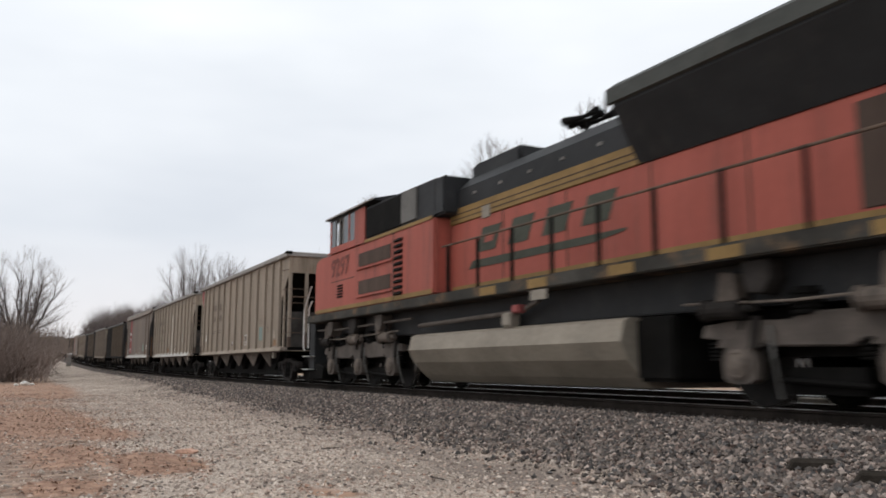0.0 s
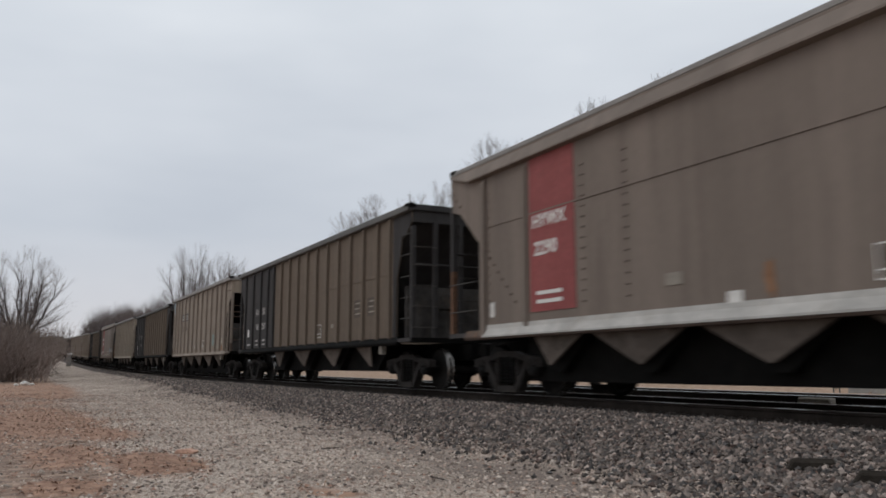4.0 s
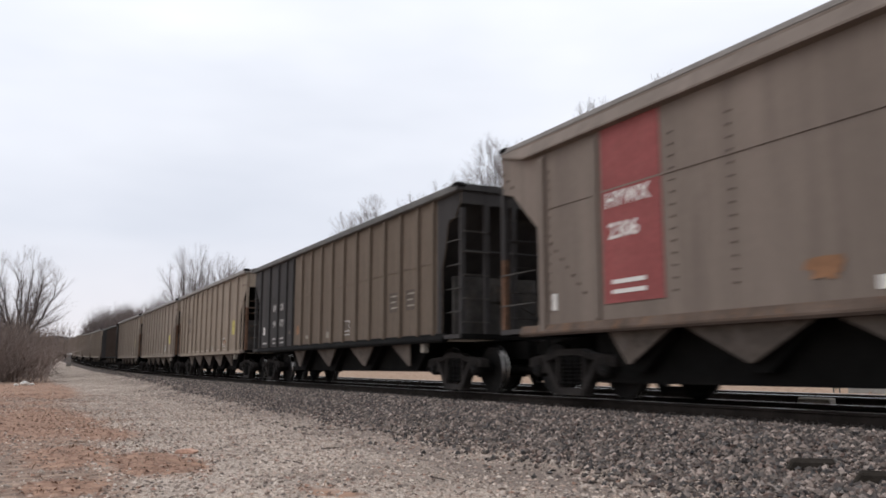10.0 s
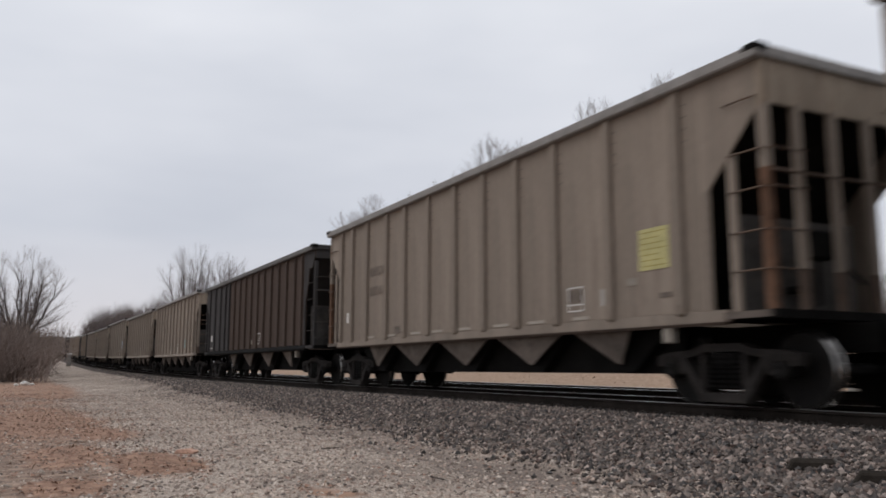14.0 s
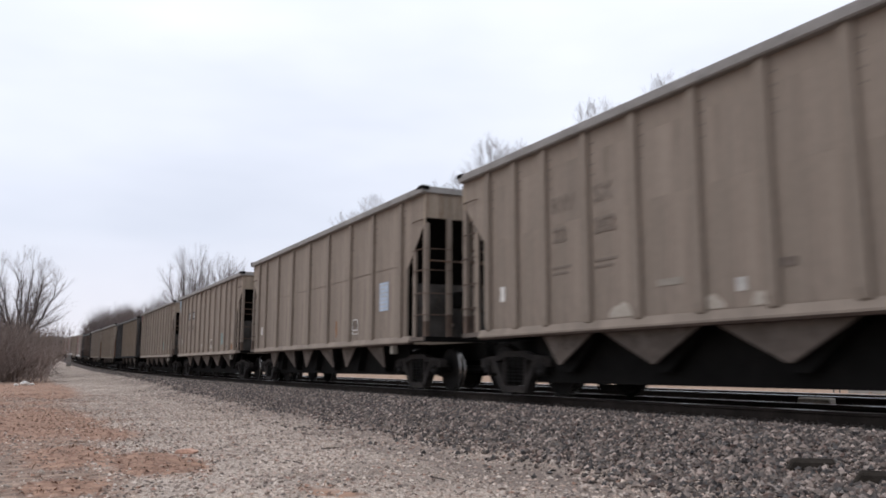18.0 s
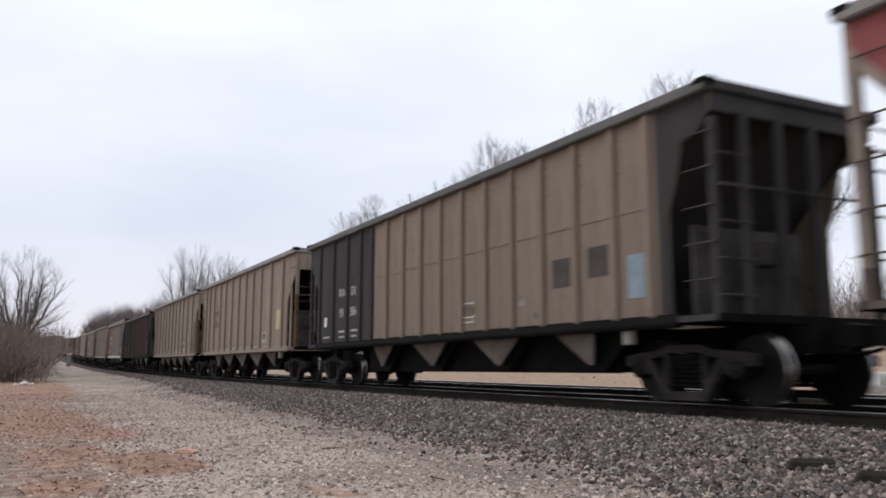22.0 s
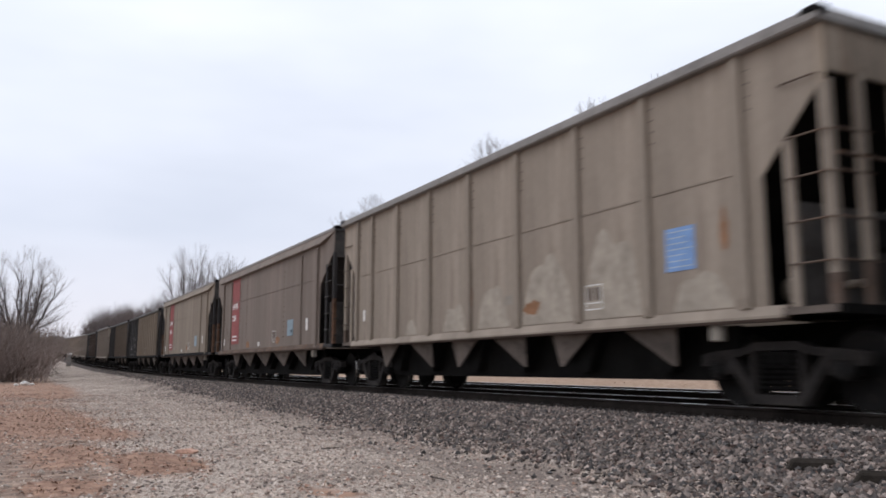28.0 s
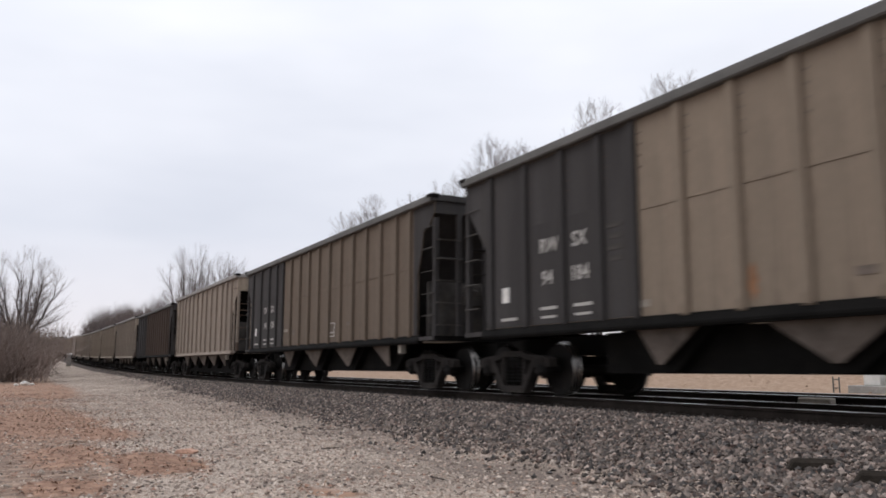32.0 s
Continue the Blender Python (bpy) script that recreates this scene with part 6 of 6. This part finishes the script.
def vase_tree(seed, height, width, n, fork, low=2, thick=0.1, twig=1.0, fine=1.0):
    """A trunk that forks into long limbs, first spreading, then rising; low limbs reach out and droop."""
    w = Wood(seed)
    r = w.r
    w.pole([Vector((0, 0, -0.2)), Vector((0.02, 0.03, fork * 0.5)), Vector((0.05, 0, fork))], [thick * 2.1, thick * 1.8, thick * 1.5], 8)
    for k in range(n + low):
        a = k * 2.4 + r.uniform(-0.35, 0.35)
        drooping = k >= n
        u_out = 1.05 if drooping else 0.12 + 0.8 * ((k + 0.5) / n) ** 0.7
        reach = width / 2 * u_out
        tip = fork + (height - fork) * (0.22 if drooping else 1.0 - 0.3 * u_out ** 2)
        start = fork * (0.82 if drooping else r.uniform(0.86, 1.02))
        pts, radii = [], []
        steps = 9
        for q in range(steps + 1):
            u = q / steps
            out = reach * (1 - (1 - u) ** (1.25 if drooping else 1.7))
            z = start + (tip - start) * (math.sin(u * 2.3) if drooping else u ** 1.1)
            wob = 0.02 * height * u ** 0.5
            pts.append(Vector((math.cos(a) * out + r.gauss(0, 1) * wob * 0.35, math.sin(a) * out + r.gauss(0, 1) * wob * 0.35, z)))
            radii.append(thick * (1 - u) ** 0.9 * (0.75 if drooping else 1.0) + 0.012 * fine)
        w.pole(pts, radii)
        for q in range(2 if not drooping else 3, steps + 1):
            t = (pts[q] - pts[q - 1]).normalized()
            for _ in range(2):
                side = Vector((r.gauss(0, 1) + 0.5 * math.cos(a), r.gauss(0, 1) + 0.5 * math.sin(a), r.gauss(0.35, 0.5))).normalized()
                d = (t + side * 0.7).normalized()
                length = height * r.uniform(0.09, 0.17) * (1.3 - 0.65 * q / steps) * twig
                w.limb(pts[q], d, length, min(max(radii[q] * 0.45, 0.01), 0.024) * fine, 2, 0.55, 0.4, 0.1)
    top = max(v[2] for v in w.v + w.tv)
    kz = height / top
    sc = lambda g: [(x, y, z * kz if z > 0 else z) for x, y, z in g]
    return raw_mesh("trunk", sc(w.v), w.f, BARK), raw_mesh("crown", sc(w.tv), w.tf, TWIG)


TREES = [bare_tree(21, 12, 5, 0.95, 0.2, 0.5), bare_tree(33, 12, 5, 0.85, 0.24, 0.45), bare_tree(47, 12, 5, 0.8, 0.3, 0.4), bare_tree(58, 12, 5, 0.75, 0.34, 0.5), vase_tree(71, 12, 6.6, 10, 3.4, 3, 0.11, 0.9), vase_tree(72, 12, 6.0, 10, 4.6, 2, 0.11, 0.9), vase_tree(73, 12, 1.5, 3, 7.6, 0, 0.03, 0.55, 0.36), vase_tree(74, 12, 1.9, 4, 7.6, 0, 0.03, 0.55, 0.36)]


def plant_tree(kind, x, y, h, turn, label, wide=1.0, group="", by_top=False):
    """by_top: the crown's top, not the foot, stands over (x, y)."""
    limbs, twigs = TREES[kind]
    t = new("bare_tree")
    k = h / 12
    spin = Matrix.Rotation(turn, 4, "Z") @ Matrix.Diagonal((k * wide, k * wide, k, 1))
    if by_top:
        high = [v.co for v in twigs.vertices if v.co.z > 10.4]
        off = spin @ (sum(high, Vector()) / len(high))
        x, y = x - off.x, y - off.y
    t.matrix_world = Matrix.Translation((x, y, ground_z(x, y))) @ spin
    part("trunk", limbs, None, t, "grey-brown bark")
    part("crown", twigs, None, t)
    return tagged(t, label, "tree", group)


plant_tree(4, -80, -0.5, 11.4, 1.1, "large leafless spreading tree over brush beside the road", 0.98)
plant_tree(5, -88, -3.6, 9.8, 1.3, "leafless tree in the brush beside the road", 0.8)
plant_tree(4, -122, 20.9, 18.0, 2.0, "large leafless round-crowned tree behind the tracks", 0.78)
plant_tree(5, -121, 25.7, 16.3, 3.7, "tall leafless round-crowned tree behind the tracks", 0.85)
plant_tree(5, -123, 17.4, 11.6, 0.7, "leafless tree at the edge of the wood", 0.7)
tr = random.Random(77)
# place along the line and height of the crown's top over the rails
for x, z, kind in ((-82.1, 17.7, 6), (-77.4, 16.9, 7), (-74.6, 18.1, 7), (-64.3, 16.2, 6), (-60.9, 15.6, 3), (-58.6, 16.1, 6), (-54.8, 16.3, 7), (-51.0, 17.9, 7), (-49.4, 16.7, 6), (-47.0, 16.4, 7), (-45.2, 15.7, 6), (-42.5, 15.5, 3),
                   (-39.4, 16.2, 6), (-38.0, 16.9, 7), (-33.0, 15.9, 6), (-31.9, 16.5, 7), (-30.8, 15.2, 6), (-69.5, 14.6, 1), (-28, 11.5, 2), (-23, 11.0, 1), (-16, 11.0, 3), (-9, 10.5, 2), (-90, 15.0, 1)):
    plant_tree(kind, x, 30.0, z - ground_z(x, 30), tr.uniform(0, 6), "slender leafless tree behind the far track", 0.62 if kind < 4 else 1.0, "trees behind the tracks", True)


def far_woods(name, spots, label, seed):
    """Distant bare woods, joined from one tree's limbs and twigs."""
    r = random.Random(seed)
    src = [bare_tree(90 + q, 10, 3, 0.7, 0.34, 1.0) for q in range(2)]
    data = []
    for a, b in src:
        va = np.array([v.co for v in a.vertices]), np.array([p.vertices[:] for p in a.polygons if len(p.vertices) == 4])
        vb = np.array([v.co for v in b.vertices]), np.array([p.vertices[:] for p in b.polygons if len(p.vertices) == 4])
        data.append((np.vstack((va[0], vb[0])), np.vstack((va[1], vb[1] + len(va[0])))))
    V, F, base = [], [], 0
    for x, y, h in spots:
        v, f = data[r.randrange(2)]
        a, k = r.uniform(0, 6.28), h / 10
        c, s = math.cos(a) * k, math.sin(a) * k
        V.append(np.stack((v[:, 0] * c - v[:, 1] * s + x, v[:, 0] * s + v[:, 1] * c + y, v[:, 2] * k + ground_z(x, y)), -1))
        F.append(f + base)
        base += len(v)
    ob = new(name, raw_mesh(name, np.vstack(V).tolist(), np.vstack(F).tolist(), TWIG))
    return tagged(ob, label, "woods", kind="stuff")


fr = random.Random(8)
spots = [(fr.uniform(-270, -200), fr.uniform(17, 34), fr.uniform(11, 14.2)) for _ in range(80)]
spots += [(fr.uniform(-330, -230), fr.uniform(18, 60), fr.uniform(10, 13)) for _ in range(50)]
spots += [(fr.uniform(-620, -300), fr.uniform(17, 90), fr.uniform(10, 15)) for _ in range(60)]
spots += [(fr.uniform(-640, -330), fr.uniform(-60, 3), fr.uniform(8, 13)) for _ in range(45)]
far_woods("far_bare_woods", spots, "hazy brown leafless woods far along the line", 4)


def brush_mesh(seed, n, spread, height):
    w = Wood(seed)
    r = w.r
    for _ in range(n):
        p = Vector((r.gauss(0, spread), r.gauss(0, spread), 0))
        d = Vector((r.gauss(0, 0.3), r.gauss(0, 0.3), 1)).normalized()
        w.limb(p, d, height * r.uniform(0.3, 0.6), 0.017, 2, 0.8, 0.3, 0.4)
    k = len(w.v)
    f = 1 / max(q[2] for q in w.v + w.tv)
    return raw_mesh("stems", [(x / height, y / height, max(z * f, -0.02)) for x, y, z in w.v + w.tv], w.f + [tuple(i + k for i in q) for q in w.tf], SHRUB)


# unit-high shrubs, scaled to their height in metres
BRUSH = [brush_mesh(5, 34, 0.6, 2.6), brush_mesh(6, 38, 0.7, 2.4), brush_mesh(7, 30, 0.5, 3.0)]


def plant_brush(x, y, k, label, group):
    ob = new("leafless_shrub", BRUSH[tr.randrange(3)])
    ob.matrix_world = Matrix.Translation((x, y, ground_z(x, y) - 0.05)) @ Matrix.Rotation(tr.uniform(0, 6), 4, "Z") @ Matrix.Diagonal((k, k, k * tr.uniform(0.85, 1.05), 1))
    tagged(ob, label, "shrub", group)


for _ in range(110):
    u = tr.random()
    x = -52.5 - 70 * u
    back = 7.5 * tr.random() ** 1.5
    plant_brush(x, 0.0186 * -x - 2.5 - back, tr.uniform(2.6, 5.2) + 2.0 * u + 0.2 * back, "tangled leafless brown shrub on the road verge", "brush beside the road")
for _ in range(26):
    x = -125 - 160 * tr.random()
    plant_brush(x, 0.0186 * -x - 2.2 - 6 * tr.random(), tr.uniform(3.5, 5.0), "tangled leafless brown shrub on the road verge", "brush beside the road")
for _ in range(24):
    plant_brush(tr.uniform(-70, 6), tr.uniform(36, 46), tr.uniform(3.0, 5.5), "leafless shrub in the thicket behind the tracks", "thicket behind the tracks")

# ---- dead leaves and straw on the verge ----

def litter(name, n, x0, x1, y0, y1, size, material, upright, label, seed, power=1.2, keep=None):
    """Small bent blades or leaves, two faces each, in one mesh."""
    rng = np.random.default_rng(seed)
    x = x1 + (x0 - x1) * rng.random(n) ** power
    y = y0 + (y1 - y0) * rng.random(n)
    if keep:
        ok = np.array([keep(a, b) for a, b in zip(x, y)])
        x, y = x[ok], y[ok]
        n = len(x)
    z = np.array([ground_z(a, b) for a, b in zip(x, y)]) + 0.004
    a = rng.random(n) * math.tau
    L = size * (0.5 + rng.random(n))
    up = upright * (0.4 + 0.9 * rng.random(n)) * L
    w = L * (0.06 if upright > 0.5 else 0.42)
    dx, dy = np.cos(a), np.sin(a)
    bend = (rng.random(n) - 0.3) * L * 0.35
    p = np.stack((x, y, z), -1)
    along, across = np.stack((dx, dy, np.zeros(n)), -1), np.stack((-dy, dx, np.zeros(n)), -1)
    zup = np.array((0, 0, 1.0))
    mid = p + along * (L * 0.5)[:, None] + zup * (up * 0.6 + np.maximum(bend, 0))[:, None]
    tip = p + along * L[:, None] + zup * up[:, None]
    lift = zup * (rng.random(n) * L * 0.3)[:, None] * (0 if upright > 0.5 else 1)
    V = np.stack((p, mid + across * w[:, None] + lift, tip, mid - across * w[:, None]), 1).reshape(-1, 3)
    i = np.arange(n)[:, None] * 4
    F = np.concatenate((i + np.array([[0, 1, 3]]), i + np.array([[1, 2, 3]])), 0)
    ob = new(name, raw_mesh(name, V.tolist(), F.tolist(), material))
    return tagged(ob, label, "leaf litter" if upright < 0.5 else "grass", kind="stuff")


def on_verge(x, y):
    return fr.random() < max(0.35 * verge(x, y), drift(x, y))


litter("dead_leaves", 38000, -34, -2.5, -6, 3.0, 0.048, LEAF, 0.06, "brown dead leaves strewn over the verge", 41, 1.3, on_verge)
litter("dry_grass", 14000, -60, -2.5, -8, 2.2, 0.075, STRAW, 0.75, "short dry straw-coloured grass on the verge", 42, 1.1, on_verge)
litter("loose_leaves", 1500, -24, -2.5, 0.8, 6.4, 0.042, LEAF, 0.06, "single brown leaves blown over the gravel", 43, 1.2)
litter("far_leaves", 6000, -70, 0, 17.2, 40, 0.09, STRAW, 0.08, "brown leaves beyond the far track", 44, 1.0)

# ---- small things ----
bm = bmesh.new()
prism(bm, [(-0.13, 0), (0.1, 0), (0.14, 0.03), (0.03, 0.06), (-0.1, 0.045)], -0.05, 0.05)
bevel(bm, 0.008)
ob = part("broken_brick", bm, mat("pale_orange_brick", (0.58, 0.36, 0.27), 0.9, vary=0.2, coarse=8, fine=40))
ob.location, ob.rotation_euler[2] = (-9.84, 1.72, ground_z(-9.84, 1.72)), 0.9
tagged(ob, "pale orange broken brick lying on the gravel", "brick")
for x, y, a, w in ((-4.67, 5.71, 0.75, 0.19), (-3.95, 5.6, 0.6, 0.22)):
    bm = bmesh.new()
    prism(bm, [(-w, -0.03), (w, -0.02), (w * 0.95, 0.045), (-w * 0.7, 0.06)], -0.06, 0.06)
    bevel(bm, 0.015)
    ob = part("rotten_timber", bm, TIE)
    ob.location, ob.rotation_euler = (x, y, rise(x) + bank(y) + 0.03), (0.1, -0.05, a)
    tagged(ob, "dark rotten piece of railway tie on the ballast", "timber", "rotten timbers")
for k in range(9):
    x, y = tr.uniform(-16, -5), tr.uniform(2.2, 4.6)
    bm = bmesh.new()
    p = Vector((0, 0, 0.01))
    d = Vector((1, 0, 0))
    for s in range(3):
        q = p + d * tr.uniform(0.08, 0.16)
        tube(bm, p, q, 0.008 - s * 0.0015, 0.0065 - s * 0.0015, 5)
        p, d = q, (d + Vector((0, tr.uniform(-0.4, 0.4), 0.02))).normalized()
    ob = part("twig", bm, BARK)
    ob.location, ob.rotation_euler[2] = (x, y, ground_z(x, y)), tr.uniform(0, 6)
    tagged(ob, "dark fallen twig on the gravel", "twig", "fallen twigs")
# rubbish by the brush
for x, y, s in ((-47.0, 0.1, 0.22), (-46.2, 0.42, 0.12), (-48.0, -0.3, 0.13)):
    bm = bmesh.new()
    bmesh.ops.create_icosphere(bm, subdivisions=2, radius=s)
    for v in bm.verts:
        v.co *= 1 + 0.35 * noise.noise(v.co * 4 / s * 0.5)
        v.co.z = max(v.co.z * 0.62 + s * 0.45, 0)
    ob = part("rubbish_bag", bm, WHITE)
    ob.location = (x, y, ground_z(x, y))
    tagged(ob, "crumpled white rubbish bag lying beside the brush", "rubbish bag", "white rubbish")
# trackside cabinet
cab_x, cab_y = -128.0, 5.6
box_ob = new("trackside_cabinet")
box_ob.location = (cab_x, cab_y, ground_z(cab_x, cab_y))
bm = bmesh.new()
box(bm, -0.3, 0.3, -0.3, 0.3, 0.15, 1.7)
bevel(bm, 0.03)
part("cabinet_body", bm, RIM, box_ob)
bm = bmesh.new()
prism(bm, [(-0.36, 1.7), (0.36, 1.7), (0, 1.84)], -0.36, 0.36)
part("cabinet_roof", bm, SILVER, box_ob)
bm = bmesh.new()
box(bm, -0.34, 0.34, -0.34, 0.34, -0.2, 0.15)
part("cabinet_base", bm, PALE, box_ob)
tagged(box_ob, "pale grey metal signal cabinet beside the track", "signal cabinet")
# slab with a pale crate and a little frame beyond the far track
sl = new("concrete_pad")
sl.location = (-13.3, 20.7, -0.3)
bm = bmesh.new()
box(bm, -1.7, 1.7, -0.7, 0.7, -0.2, 0.35)
bevel(bm, 0.02)
part("slab", bm, mat("weathered_concrete", (0.36, 0.35, 0.33), 0.9, vary=0.2, coarse=2), sl)
tagged(sl, "grey weathered concrete pad beyond the far track", "concrete pad")
crate = new("equipment_crate")
crate.location = (-13.2, 20.65, 0.05)
for q in range(4):
    bm = bmesh.new()
    box(bm, -1.5 + q * 0.62, -1.0 + q * 0.62, -0.4, 0.4, 0.0, 0.36 - 0.06 * (q % 2))
    bevel(bm, 0.02)
    part("metal_box", bm, SILVER if q % 2 else WHITE, crate)
tagged(crate, "row of white and silver metal boxes on a concrete pad", "equipment box")
fr_ob = new("metal_stand")
fr_ob.location = (-15.44, 20.0, bank(20.0))
for dx in (0, 0.19):
    bm = bmesh.new()
    tube(bm, (dx, 0, -0.05), (dx, 0, 0.27 - bank(20.0)), 0.02, seg=6)
    part("post", bm, RIM_D, fr_ob)
for z in (-0.03 - bank(20.0), 0.2 - bank(20.0)):
    bm = bmesh.new()
    tube(bm, (0, 0, z), (0.19, 0, z), 0.015, seg=6)
    part("rung", bm, RIM_D, fr_ob)
tagged(fr_ob, "thin grey metal stand beside the concrete pad", "stand")
# pale block between the tracks
bm = bmesh.new()
box(bm, -0.3, 0.3, -0.08, 0.08, -0.2, 0.15)
bevel(bm, 0.02)
ob = part("concrete_block", bm, PALE)
ob.location = (-8.97, 11.2, -0.125)
tagged(ob, "pale concrete block lying between the tracks", "concrete block")


# ---- what moves ----
def motions():
    times = [k * 1.0 for k in range(33)]

    def on_line(x, reach):
        a, b = rise(x - reach), rise(x + reach)
        return pose(x, TRACK, (a + b) / 2, 0, -math.degrees(math.atan2(b - a, 2 * reach)), 0)

    def roll(wheels, x_start, lo, hi, r):
        """Wheels turn at every frame while their car is near."""
        near = [k / FPS for k in range(0, 32 * FPS + 1) if lo < x_start + run(k / FPS) < hi]
        for w in wheels:
            x, y, z = w.location
            if not near:
                continue
            rows = [(t, pose(x, y, z, 0, math.degrees(run(t) / r), 0)) for t in near]
            if near[0] > 0.04:
                rows.insert(0, (0, rows[0][1]))
            if near[-1] < 31.96:
                rows.append((32, rows[-1][1]))
            walk(w, rows)

    for car, wheels, half, top, x0, style in CARS:
        walk(car, [(t, on_line(x0 + run(t), half - 1.2)) for t in times])
        roll(wheels, x0, -44, 9, 0.457)
    walk(loco, [(t, on_line(-22.5 + run(t), 8)) for t in times])
    roll(loco_wheels, -22.5, -60, 16, 0.53)


motions()
